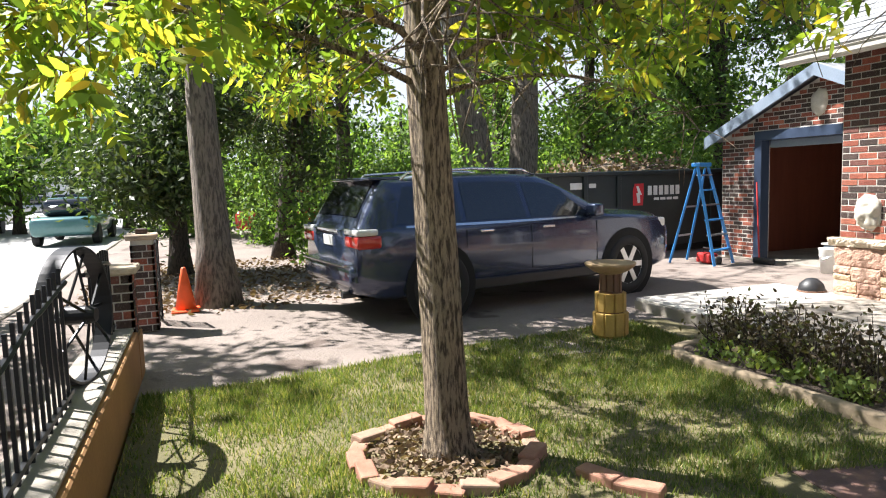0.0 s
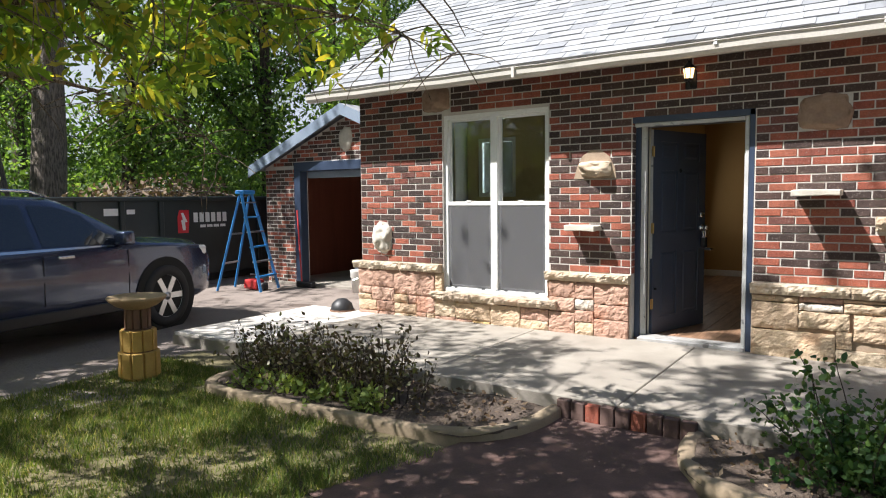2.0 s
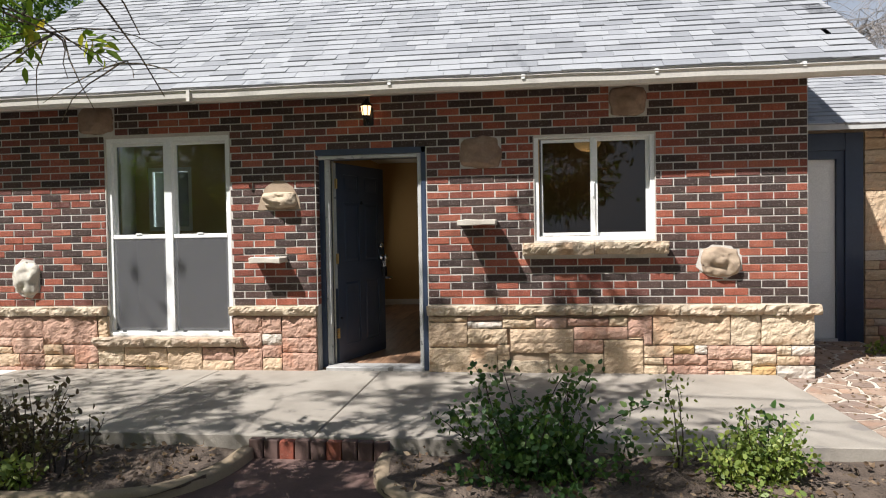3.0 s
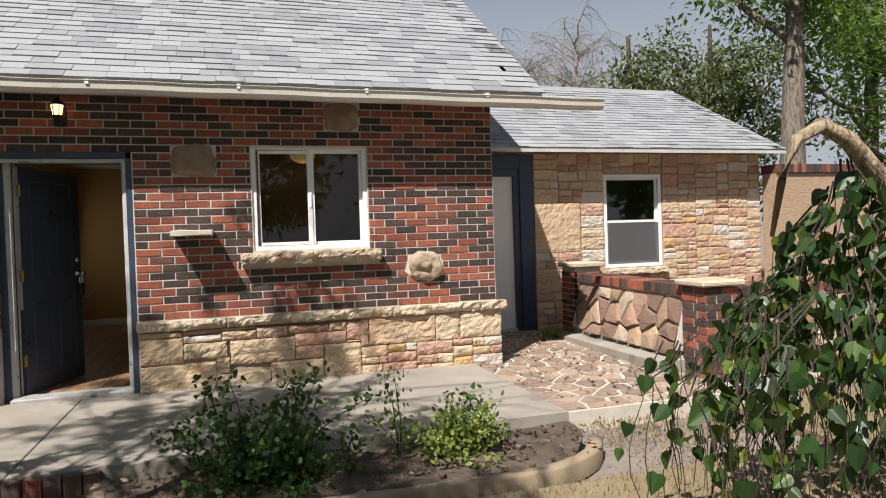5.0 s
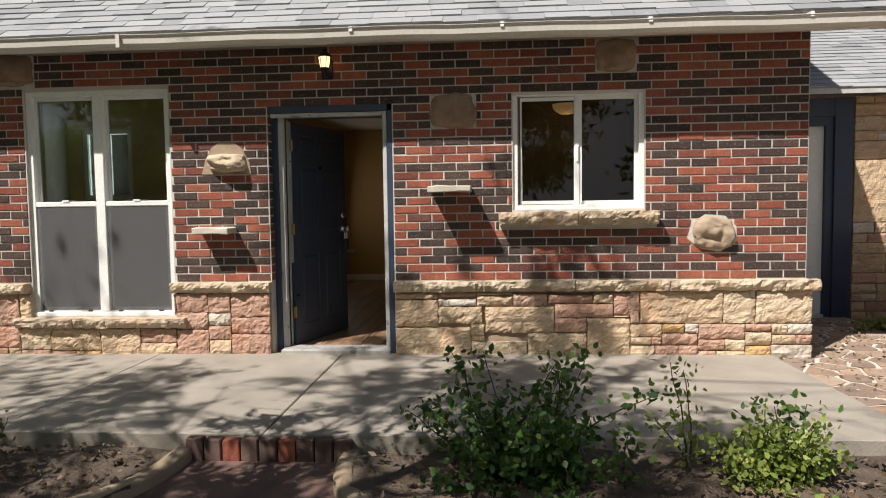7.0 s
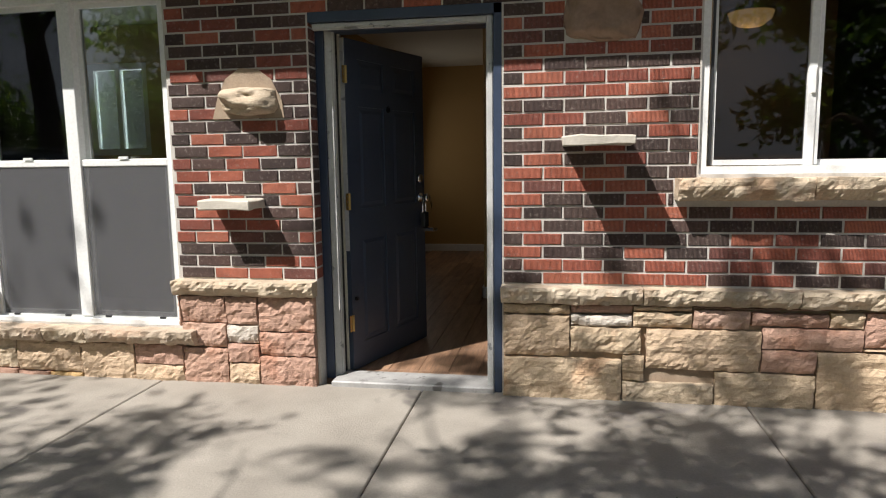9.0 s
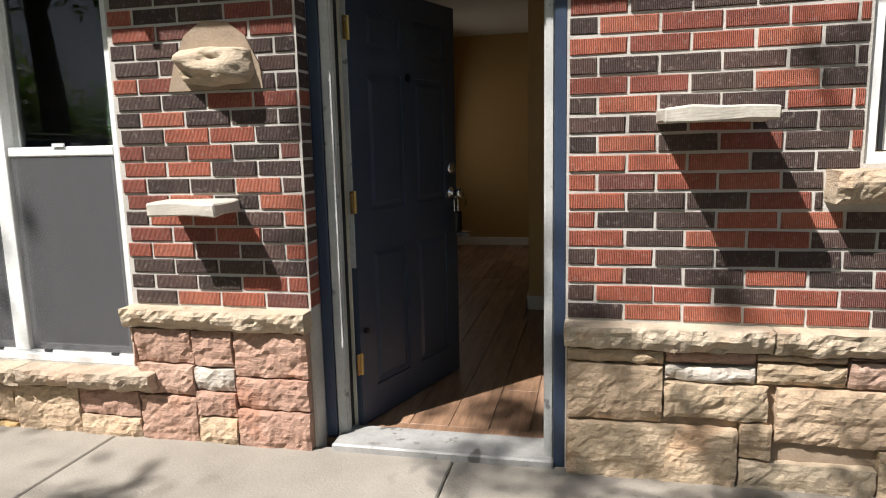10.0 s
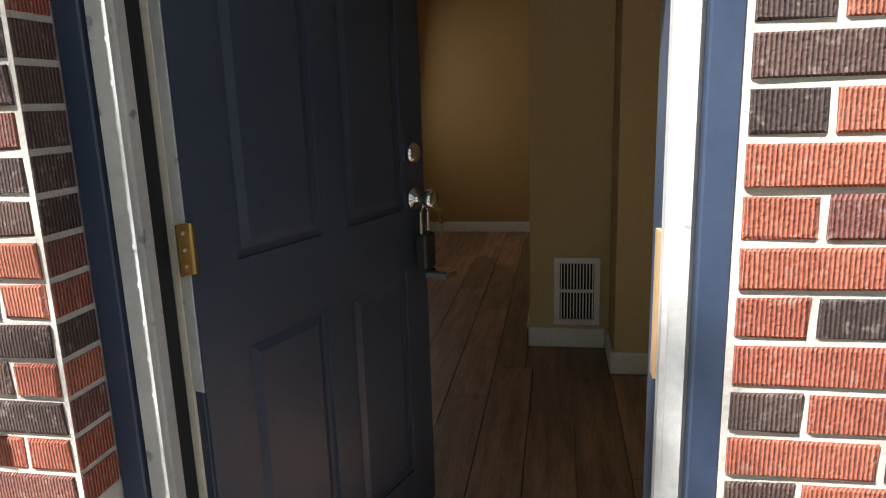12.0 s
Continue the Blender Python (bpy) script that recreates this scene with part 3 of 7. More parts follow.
def bed_sheet(x0, x1, y0, y1, z, xc):
    """Lumpy soil, its corners rounded off to stay inside the kerb."""
    bm = sheet(x0, x1, y0, y1, z, 34, 14, 0.05, 4)
    for v in bm.verts:
        d = abs(v.co.x - xc)
        if d < 0.5:
            v.co.y = max(v.co.y, y0 + 0.5 - math.sqrt(max(0.0, 0.25 - (0.5 - d) ** 2)))
        if v.co.x > 3.0:
            v.co.y = max(v.co.y, -2.96 + 1.35 * (v.co.x - 3.0) ** 2)
    return bm


bed_curb("kerb_left", [(-3.05, -2.1), (-3.12, -3.0), (-2.9, -3.12), (-0.85, -3.0), (-0.5, -2.85), (-0.35, -2.5), (-0.35, -2.13)], "buff concrete kerb round the hedge bed", -0.07)
bed_curb("kerb_right", [(0.6, -2.13), (0.58, -2.4), (0.7, -2.75), (0.95, -2.92), (3.1, -2.96), (3.55, -2.8), (3.68, -2.5)], "buff concrete kerb round the rose bed", -0.078)
structure("bed_left", bed_sheet(-3.1, -0.38, -3.02, -2.09, -0.098, -0.36), soil, "dark lumpy soil in the hedge bed", "soil")
structure("bed_right", bed_sheet(0.6, 3.66, -2.93, -2.09, -0.1, 0.58), soil, "brown dry soil in the rose bed", "soil")

# ---- house shell ----
XL, XR = -3.98, 3.98
HOLES = [(-2.74, -1.42, 0.32, 2.32), (-0.54, 0.545, -0.2, 2.14), (1.57, 2.66, 1.22, 2.21)]
structure("wall_front", window_grid_wall(XL, XR, -0.3, 2.66, 0.003, 0.24, HOLES), mortar, "brick and stone house front with pale mortar joints", "wall")
structure("wall_front_inner", window_grid_wall(XL + 0.2, XR - 0.2, 0.0, 2.59, 0.243, 0.26, HOLES), cream_wall, "cream plastered inside of the front wall", "wall")
structure("wall_right", box(XR - 0.2, XR - 0.008, 0.26, 7.2, -0.3, 2.66), mortar, "side wall of the house", "wall")
structure("wall_left", box(XL + 0.008, XL + 0.2, 0.26, 7.2, -0.3, 2.66), mortar, "side wall of the house", "wall")
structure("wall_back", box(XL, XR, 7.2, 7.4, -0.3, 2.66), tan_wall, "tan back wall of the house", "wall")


def gable(name, x0, x1, ya, yb, z, yr, zr, mat, label):
    bm = bmesh.new()
    a = [bm.verts.new((x0, *p)) for p in ((ya, z), (yb, z), (yr, zr))]
    b = [bm.verts.new((x1, *p)) for p in ((ya, z), (yb, z), (yr, zr))]
    bm.faces.new(a)
    bm.faces.new(b[::-1])
    for i in range(3):
        j = (i + 1) % 3
        bm.faces.new((a[j], a[i], b[i], b[j]))
    bmesh.ops.recalc_face_normals(bm, faces=bm.faces[:])
    return structure(name, bm, mat, label, "wall")


SL = 0.72
RIDGE_Y = 3.6
EY, EZ = -0.335, 2.715
RZ = EZ + SL * (RIDGE_Y - EY)
gable("gable_left", XL, XL + 0.2, 0.0, 7.4, 2.665, RIDGE_Y, RZ - 0.34, mortar, "gable end of the house")
gable("gable_right", XR - 0.2, XR, 0.0, 7.4, 2.665, RIDGE_Y, RZ - 0.34, mortar, "gable end of the house")


def roof_slab(name, x0, x1, y0, z0, y1, z1, t, mat, label):
    bm = bmesh.new()
    n = Vector((0, -(z1 - z0), y1 - y0)).normalized() * t
    vs = []
    for x in (x0, x1):
        vs += [bm.verts.new((x, y0, z0)), bm.verts.new((x, y1, z1)), bm.verts.new((x, y1 - n.y, z1 - n.z)), bm.verts.new((x, y0 - n.y, z0 - n.z))]
    bm.faces.new(vs[:4])
    bm.faces.new(vs[4:][::-1])
    for i in range(4):
        j = (i + 1) % 4
        bm.faces.new((vs[i], vs[4 + i], vs[4 + j], vs[j]))
    bmesh.ops.recalc_face_normals(bm, faces=bm.faces[:])
    return structure(name, bm, mat, label, "roof")


RX0, RX1 = -4.42, 4.42
roof_front = roof_slab("roof_front", RX0, RX1, EY, EZ, RIDGE_Y, RZ, 0.09, white_paint, "pale grey shingled house roof")
roof_slab("roof_back", RX0, RX1, 2 * RIDGE_Y - EY, EZ, RIDGE_Y, RZ, 0.09, shingle_far, "back slope of the house roof")
# unseen soffit, kept grey so it bounces less light onto the upper wall
structure("soffit", box(RX0 + 0.02, RX1 - 0.02, EY + 0.03, 0.0, 2.645, 2.66), worn_grey, "grey soffit under the eave", "soffit")
structure("fascia", box(RX0, RX1, EY - 0.012, EY + 0.012, 2.575, 2.685), worn_white, "worn white fascia board", "fascia")

# gutter: a trough that droops a little past the right roof edge
gutter = thing("gutter", "old cream metal gutter along the eave", "gutter")
prof = [(0.0, 0.09), (0.0, 0.0), (-0.07, 0.0), (-0.095, 0.03), (-0.1, 0.075), (-0.115, 0.095), (-0.105, 0.1), (-0.088, 0.08), (-0.083, 0.035), (-0.064, 0.01), (-0.01, 0.01), (-0.01, 0.09)]
bm = bmesh.new()
rings = []
for k in range(25):
    x = RX0 - 0.03 + (5.05 - RX0 + 0.03) * k / 24
    sag = -0.02 * max(0, (x - 0.5) / 4.5) + 0.004 * math.sin(k * 2.1)
    rings.append([bm.verts.new((x, EY - 0.02 + dy, 2.565 + dz + sag)) for dy, dz in prof])
for a, b in zip(rings, rings[1:]):
    for i in range(len(prof)):
        j = (i + 1) % len(prof)
        bm.faces.new((a[i], b[i], b[j], a[j]))
bm.faces.new(rings[0][::-1])
bm.faces.new(rings[-1])
bmesh.ops.recalc_face_normals(bm, faces=bm.faces[:])
part("trough", bm, gutter_paint, gutter)
for x in (0.3, 1.48, 2.6, 3.78):
    part("strap", boxes((x - 0.014, x + 0.014, EY - 0.125, EY + 0.12, 2.66, 2.668), (x - 0.014, x + 0.014, EY - 0.13, EY - 0.122, 2.63, 2.668), (x - 0.014, x + 0.014, EY + 0.0, EY + 0.01, 2.66, 2.73)), white_paint, gutter)
part("seam", box(-1.6, -1.57, EY - 0.139, EY - 0.02, 2.562, 2.668), gutter_paint, gutter)

# ---- interior ----
structure("interior_floor_base", box(XL + 0.2, XR - 0.2, 0.1, 7.2, -0.25, 0.0), floor_wood, "wooden subfloor", "floor")
structure("interior_ceiling", box(XL + 0.2, XR - 0.2, 0.262, 7.2, 2.6, 2.64), ceiling_mat, "plain plaster ceiling", "ceiling")
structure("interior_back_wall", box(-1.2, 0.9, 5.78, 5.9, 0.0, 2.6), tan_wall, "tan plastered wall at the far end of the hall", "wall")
structure("interior_partition", box(0.16, 0.58, 2.57, 5.77, 0.0, 2.6), cream_wall, "cream wall end with a return air grille", "wall")
structure("interior_side_wall", box(0.582, 3.0, 2.22, 2.62, 0.0, 2.6), cream_wall, "cream partition wall", "wall")
# the opening is added out of sight to hold the hall's fill lamp
structure("interior_left_partition", boxes((-1.3, -1.2, 2.0, 4.2, 0.0, 2.6), (-1.3, -1.2, 4.2, 5.5, 0.0, 0.9), (-1.3, -1.2, 4.2, 5.5, 2.1, 2.6), (-1.3, -1.2, 5.5, 5.9, 0.0, 2.6)), tan_wall, "tan hall wall with an added unseen opening", "wall")
# fill lamp added to brighten the hall
hall_fill = new("hall_fill_light", bpy.data.lights.new("hall_fill_light", "AREA"))
hall_fill.data.shape = "RECTANGLE"
hall_fill.data.size, hall_fill.data.size_y = 1.25, 1.15
hall_fill.data.energy = 1.6
hall_fill.data.color = (1.0, 0.93, 0.82)
hall_fill.matrix_world = look((-1.19, 4.85, 1.5), (0.5, 4.6, 1.3))
LW = (-3.6, -2.97, 1.4, 2.26)
structure("interior_room_back", window_grid_wall(XL + 0.2, -1.31, 0.0, 2.6, 2.2, 2.3, [LW]), cream_wall, "wall of the front room with a window", "wall")
structure("interior_mid_wall", box(1.0, 1.1, 0.262, 2.21, 0.0, 2.6), cream_wall, "cream partition wall beside the entrance", "wall")
rw = thing("room_window", "white framed window at the back of the front room", "window")
part("frame", boxes((LW[0], LW[1], 2.22, 2.28, LW[2], LW[2] + 0.06), (LW[0], LW[1], 2.22, 2.28, LW[3] - 0.06, LW[3]), (LW[0], LW[0] + 0.06, 2.22, 2.28, LW[2] + 0.06, LW[3] - 0.06), (LW[1] - 0.06, LW[1], 2.22, 2.28, LW[2] + 0.06, LW[3] - 0.06), (-3.31, -3.265, 2.22, 2.28, LW[2] + 0.06, LW[3] - 0.06)), white_paint, rw)
part("pane", box(LW[0] + 0.06, LW[1] - 0.06, 2.248, 2.252, LW[2] + 0.06, LW[3] - 0.06), pane_clear, rw).visible_shadow = False
rl = new("room_window_light", bpy.data.lights.new("room_window_light", "AREA"))
rl.data.shape = "RECTANGLE"
rl.data.size, rl.data.size_y = 0.62, 0.85
rl.data.energy = 3.5
rl.data.color = (0.92, 0.97, 1.0)
rl.matrix_world = look((-3.285, 2.295, 1.83), (-3.285, 0.0, 1.83))
trim = thing("baseboard", "white painted baseboard along the hall walls", "baseboard", kind="structure")
part("board", box(-1.18, 0.142, 5.76, 5.778, 0.0, 0.11, 0.004), white_paint, trim)
part("board", box(0.142, 0.158, 2.55, 5.758, 0.0, 0.11, 0.004), white_paint, trim)
part("board", box(0.142, 0.56, 2.55, 2.568, 0.0, 0.11, 0.004), white_paint, trim)
part("board", box(0.563, 0.58, 2.22, 2.55, 0.0, 0.11, 0.004), white_paint, trim)
part("board", box(0.563, 0.99, 2.202, 2.218, 0.0, 0.11, 0.004), white_paint, trim)
part("board", box(-1.198, -1.183, 2.0, 5.76, 0.0, 0.11, 0.004), white_paint, trim)
vent = thing("return_air_grille", "white metal return air grille low on the wall", "grille")
part("frame", boxes((0.29, 0.53, 2.55, 2.568, 0.47, 0.5), (0.29, 0.53, 2.55, 2.568, 0.13, 0.16), (0.29, 0.32, 2.55, 2.568, 0.16, 0.47), (0.5, 0.53, 2.55, 2.568, 0.16, 0.47), (0.32, 0.5, 2.55, 2.568, 0.31, 0.325)), white_paint, vent)
# black sheet stands in for the shaded duct behind the slats
part("backing", box(0.32, 0.5, 2.564, 2.568, 0.16, 0.47), gap_black, vent)
for k in range(11):
    part("slat", box(0.325 + k * 0.0165, 0.331 + k * 0.0165, 2.552, 2.563, 0.162, 0.468), white_paint, vent)

# ---- front door and frame ----
frame_thing = tagged(thing("door_frame", "worn white storm door frame with navy trim", "door frame"), kind="structure")
part("trim_board", box(-0.537, -0.487, 0.1, 0.15, -0.01, 2.14, 0.003), navy, frame_thing, "navy painted trim")
part("trim_board", box(0.5, 0.545, 0.0, 0.075, -0.01, 2.14, 0.003), navy, frame_thing, "navy painted trim")
part("trim_board", box(-0.54, 0.545, 0.0, 0.075, 2.082, 2.138, 0.003), navy, frame_thing, "navy painted trim")
for x0, x1, dy in ((-0.487, -0.433, 0.088), (0.458, 0.5, 0.0)):
    part("storm_jamb", boxes((x0, x1, 0.03 + dy, 0.06 + dy, 0.0, 2.08), (x0 + 0.008, x1 - 0.008, 0.018 + dy, 0.03 + dy, 0.0, 2.08), (x0 + 0.016, x1 - 0.016, 0.06 + dy, 0.074 + dy, 0.0, 2.08)), worn_white, frame_thing, "scuffed white metal storm door jamb")
part("storm_head", boxes((-0.52, 0.458, 0.03, 0.06, 2.045, 2.08), (-0.52, 0.458, 0.02, 0.03, 2.055, 2.075)), worn_white, frame_thing)
part("weather_strip", box(-0.54, -0.438, 0.152, 0.203, 0.0, 2.08, 0.003), gap_black, frame_thing, "black weather strip")
part("inner_jamb", box(-0.457, -0.424, 0.205, 0.24, 0.0, 2.06, 0.003), cream_paint, frame_thing, "cream painted inner jamb")
part("jamb", box(0.47, 0.545, 0.1, 0.24, 0.0, 2.08, 0.003), navy_door, frame_thing)
part("strike_patch", box(0.462, 0.47, 0.12, 0.15, 0.87, 1.12), bare_wood, frame_thing, "bare chipped wood at the lock strike")
part("head", box(-0.455, 0.47, 0.1, 0.24, 2.05, 2.08, 0.003), navy_door, frame_thing)
part("threshold", box(-0.47, 0.5, -0.02, 0.2, -0.03, 0.022, 0.008), worn_grey, frame_thing, "grey metal threshold")

door = thing("front_door", "open navy six panel front door with key box", "door", (-0.395, 0.2, 0.02), 71)
W, H, T = 0.9, 2.01, 0.044
part("slab", box(0.0, W, 0.006, T - 0.006, 0, H, 0.003), navy_door, door)
PANELS = [(0.12, 0.4, 0.16, 0.82), (0.5, 0.78, 0.16, 0.82), (0.12, 0.4, 1.0, 1.62), (0.5, 0.78, 1.0, 1.62), (0.12, 0.4, 1.72, 1.9), (0.5, 0.78, 1.72, 1.9)]
part("outer_skin", window_grid_wall(0.0, W, 0.0, H, -0.002, 0.006, PANELS), navy_door, door)
part("inner_skin", window_grid_wall(0.0, W, 0.0, H, T - 0.006, T + 0.002, PANELS), navy_door, door)
for x0, x1, z0, z1 in PANELS:
    bm = bmesh.new()
    lo = [bm.verts.new(p) for p in ((x0 + 0.018, 0.0055, z0 + 0.018), (x1 - 0.018, 0.0055, z0 + 0.018), (x1 - 0.018, 0.0055, z1 - 0.018), (x0 + 0.018, 0.0055, z1 - 0.018))]
    hi = [bm.verts.new(p) for p in ((x0 + 0.04, -0.001, z0 + 0.04), (x1 - 0.04, -0.001, z0 + 0.04), (x1 - 0.04, -0.001, z1 - 0.04), (x0 + 0.04, -0.001, z1 - 0.04))]
    bm.faces.new(hi)
    for i in range(4):
        bm.faces.new((lo[i], lo[(i + 1) % 4], hi[(i + 1) % 4], hi[i]))
    part("panel", bm, navy_door, door)
part("worn_edge", box(-0.004, 0.0, 0.002, T - 0.002, 0.75, H, 0.001), worn_white, door, "edge with scraped white paint")
for z in (0.3, 1.05, 1.8):
    hg = part("hinge", boxes((-0.03, 0.0, -0.006, -0.002, z - 0.05, z + 0.05), (0.0, 0.012, -0.006, -0.002, z - 0.05, z + 0.05)), brass, door, "brass butt hinge")
    for dz in (-0.032, 0.0, 0.032):
        part("screw", lathe([(0.0045, 0.0), (0.003, 0.0015), (0.0, 0.002)], 8, "y", pose(-0.016, -0.006, z + dz)), worn_grey, hg)
    part("knuckle", lathe([(0.007, z - 0.05), (0.007, z + 0.05)], 10, m=pose(0.0, -0.008, 0)), brass, hg)
bolt = part("deadbolt", lathe([(0.032, 0.0), (0.032, 0.012), (0.022, 0.022), (0.0, 0.024)], 20, "y", pose(W - 0.07, -0.002, 1.165)), chrome, door, "chrome deadbolt", True)
knob = part("knob", lathe([(0.034, 0.0), (0.034, 0.01), (0.014, 0.016), (0.013, 0.04), (0.027, 0.05), (0.03, 0.065), (0.022, 0.078), (0.0, 0.08)], 20, "y", pose(W - 0.07, -0.002, 1.03)), chrome, door, "chrome door knob", True)
kb = part("key_box", box(W - 0.1, W - 0.04, -0.062, -0.02, 0.82, 0.93, 0.01, 2), black_plastic, door, "black combination key box")
part("shackle", tube([(W - 0.09, -0.04, 0.925), (W - 0.09, -0.04, 0.99), (W - 0.07, -0.04, 1.015), (W - 0.05, -0.04, 0.99), (W - 0.05, -0.04, 0.925)], 0.005, 8), chrome, kb)
part("flap", box(W - 0.1, W - 0.035, -0.13, -0.05, 0.795, 0.82, 0.006), chrome, kb, "open silver cover of the key box")
part("key", boxes((W - 0.073, W - 0.066, -0.1, -0.078, 0.995, 1.005), (W - 0.071, W - 0.068, -0.1, -0.096, 0.91, 0.96), (W - 0.08, W - 0.059, -0.101, -0.095, 0.96, 0.995)), brass, knob, "brass key on the knob")
part("knocker", lathe([(0.022, 0.0), (0.022, 0.004), (0.017, 0.006), (0.017, 0.0)], 16, "y", pose(0.45, -0.002, 1.62)), iron, door, "small knocker ring")
part("chain_stop", box(0.03, 0.05, -0.02, -0.002, 0.44, 0.46), iron, door)
structure("interior_threshold", box(-0.43, 0.47, 0.2, 0.27, -0.02, 0.012), floor_wood, "wood strip inside the door", "floor")


# ---- windows ----
def frame_boxes(x0, x1, z0, z1, y0, y1, w):
    return [(x0, x1, y0, y1, z0, z0 + w), (x0, x1, y0, y1, z1 - w, z1), (x0, x0 + w, y0, y1, z0 + w, z1 - w), (x1 - w, x1, y0, y1, z0 + w, z1 - w)]


w1 = thing("window_large", "white double hung twin window with grey screens", "window", kind="structure")
x0, x1, z0, z1 = HOLES[0]
part("frame", boxes(*frame_boxes(x0, x1, z0, z1, 0.03, 0.11, 0.045)), white_paint, w1)
part("mullion", box(-2.125, -2.04, 0.022, 0.112, z0 + 0.045, z1 - 0.045, 0.004), white_paint, w1)
part("sill_rail", box(x0, x1, 0.005, 0.03, z0, z0 + 0.035, 0.004), white_paint, w1)
for a, b in ((x0 + 0.045, -2.125), (-2.04, x1 - 0.045)):
    up = part("upper_sash", boxes(*frame_boxes(a, b, 1.31, z1 - 0.045, 0.075, 0.1, 0.03)), white_paint, w1)
    part("pane", box(a + 0.03, b - 0.03, 0.086, 0.09, 1.34, z1 - 0.075), pane_clear, up).visible_shadow = False
    lo = part("lower_sash", boxes(*frame_boxes(a, b, z0 + 0.045, 1.34, 0.045, 0.07, 0.03)), white_paint, w1)
    part("pane", box(a + 0.03, b - 0.03, 0.056, 0.06, z0 + 0.075, 1.31), pane_clear, lo).visible_shadow = False
    part("meeting_rail", box(a, b, 0.03, 0.075, 1.30, 1.345, 0.006), white_paint, lo)
    sc = part("screen", box(a + 0.01, b - 0.01, 0.036, 0.04, z0 + 0.05, 1.3), screen_mesh, w1, "grey insect screen")
    for lx in (a + 0.08, b - 0.12):
        part("clip", box(lx, lx + 0.04, 0.026, 0.036, z0 + 0.038, z0 + 0.05), black_plastic, sc)
    part("latch", box((a + b) / 2 - 0.03, (a + b) / 2 + 0.03, 0.022, 0.032, 1.345, 1.36), white_paint, lo)

w2 = thing("window_slider", "white sliding window above a stone sill", "window", kind="structure")
x0, x1, z0, z1 = HOLES[2]
part("frame", boxes(*frame_boxes(x0, x1, z0, z1, 0.02, 0.1, 0.04)), white_paint, w2)
part("head_flashing", box(x0, x1, 0.008, 0.02, z1 - 0.03, z1, 0.003), gutter_paint, w2)
s = part("sliding_sash", boxes(*frame_boxes(x0 + 0.05, 2.15, z0 + 0.045, z1 - 0.05, 0.035, 0.06, 0.028)), white_paint, w2)
part("pane", box(x0 + 0.078, 2.122, 0.046, 0.05, z0 + 0.073, z1 - 0.078), pane_dim, s).visible_shadow = False
s = part("fixed_sash", boxes(*frame_boxes(2.1, x1 - 0.04, z0 + 0.04, z1 - 0.04, 0.065, 0.09, 0.03)), white_paint, w2)
part("pane", box(2.13, x1 - 0.07, 0.076, 0.08, z0 + 0.07, z1 - 0.07), pane_dim, s).visible_shadow = False
part("meeting_stile", box(2.085, 2.13, 0.025, 0.064, z0 + 0.04, z1 - 0.04, 0.004), white_paint, w2)
part("screen_frame", box(x0 + 0.05, x0 + 0.062, 0.022, 0.034, z0 + 0.045, z1 - 0.05), black_plastic, w2)
part("latch", box(2.1, 2.12, 0.012, 0.026, 1.62, 1.75, 0.003), white_paint, w2)

# kitchen behind the slider: pale cabinet front and a ceiling lamp
kc = thing("kitchen_cabinet", "pale kitchen cabinet seen through the window", "cabinet", (0, 0, 0))
part("body", box(1.12, 1.92, 1.75, 2.34, 0.012, 1.5, 0.004), white_paint, kc)
part("door", box(1.14, 1.5, 1.735, 1.748, 0.05, 1.46, 0.004), white_paint, kc)
part("door", box(1.52, 1.9, 1.735, 1.748, 0.05, 1.46, 0.004), white_paint, kc)
kl = new("kitchen_light", bpy.data.lights.new("kitchen_light", "POINT"))
kl.data.energy = 2.0
kl.data.color = (1.0, 0.75, 0.45)
kl.data.shadow_soft_size = 0.12
kl.location = (2.2, 1.6, 2.12)
cl = thing("ceiling_lamp", "lit amber glass dome ceiling lamp", "lamp")
part("shade", lathe([(0.0, 2.22), (0.08, 2.235), (0.14, 2.28), (0.155, 2.33)], 24, m=pose(2.2, 1.6, 0)), lamp_dome, cl, "", True)
part("collar", lathe([(0.16, 2.33), (0.16, 2.35), (0.02, 2.37), (0.02, 2.58), (0.06, 2.6)], 24, m=pose(2.2, 1.6, 0)), brass, cl)

# coach lamp over the door
lamp = thing("coach_lamp", "lit black coach lamp on the brick wall", "wall lamp", (0.0, 0, 2.42))
part("backplate", box(-0.05, 0.05, -0.02, 0.0, -0.07, 0.1, 0.008), iron, lamp)
part("arm", tube([(0, -0.01, -0.04), (0, -0.06, -0.06), (0, -0.1, -0.02), (0, -0.1, 0.0)], 0.009), iron, lamp)
part("cage_base", lathe([(0.03, -0.01), (0.042, 0.0), (0.045, 0.012)], 6, m=pose(0, -0.1, 0)), iron, lamp)
part("glass", lathe([(0.036, 0.014), (0.05, 0.1)], 6, m=pose(0, -0.1, 0)), lamp_amber, lamp, "glowing amber glass")
for k in range(6):
    a = math.pi * k / 3
    part("bar", tube([(0.038 * math.cos(a), -0.1 + 0.038 * math.sin(a), 0.012), (0.053 * math.cos(a), -0.1 + 0.053 * math.sin(a), 0.1)], 0.004, 5), iron, lamp)
part("cap", lathe([(0.066, 0.1), (0.06, 0.11), (0.02, 0.15), (0.008, 0.17), (0.0, 0.175)], 6, m=pose(0, -0.1, 0)), iron, lamp)

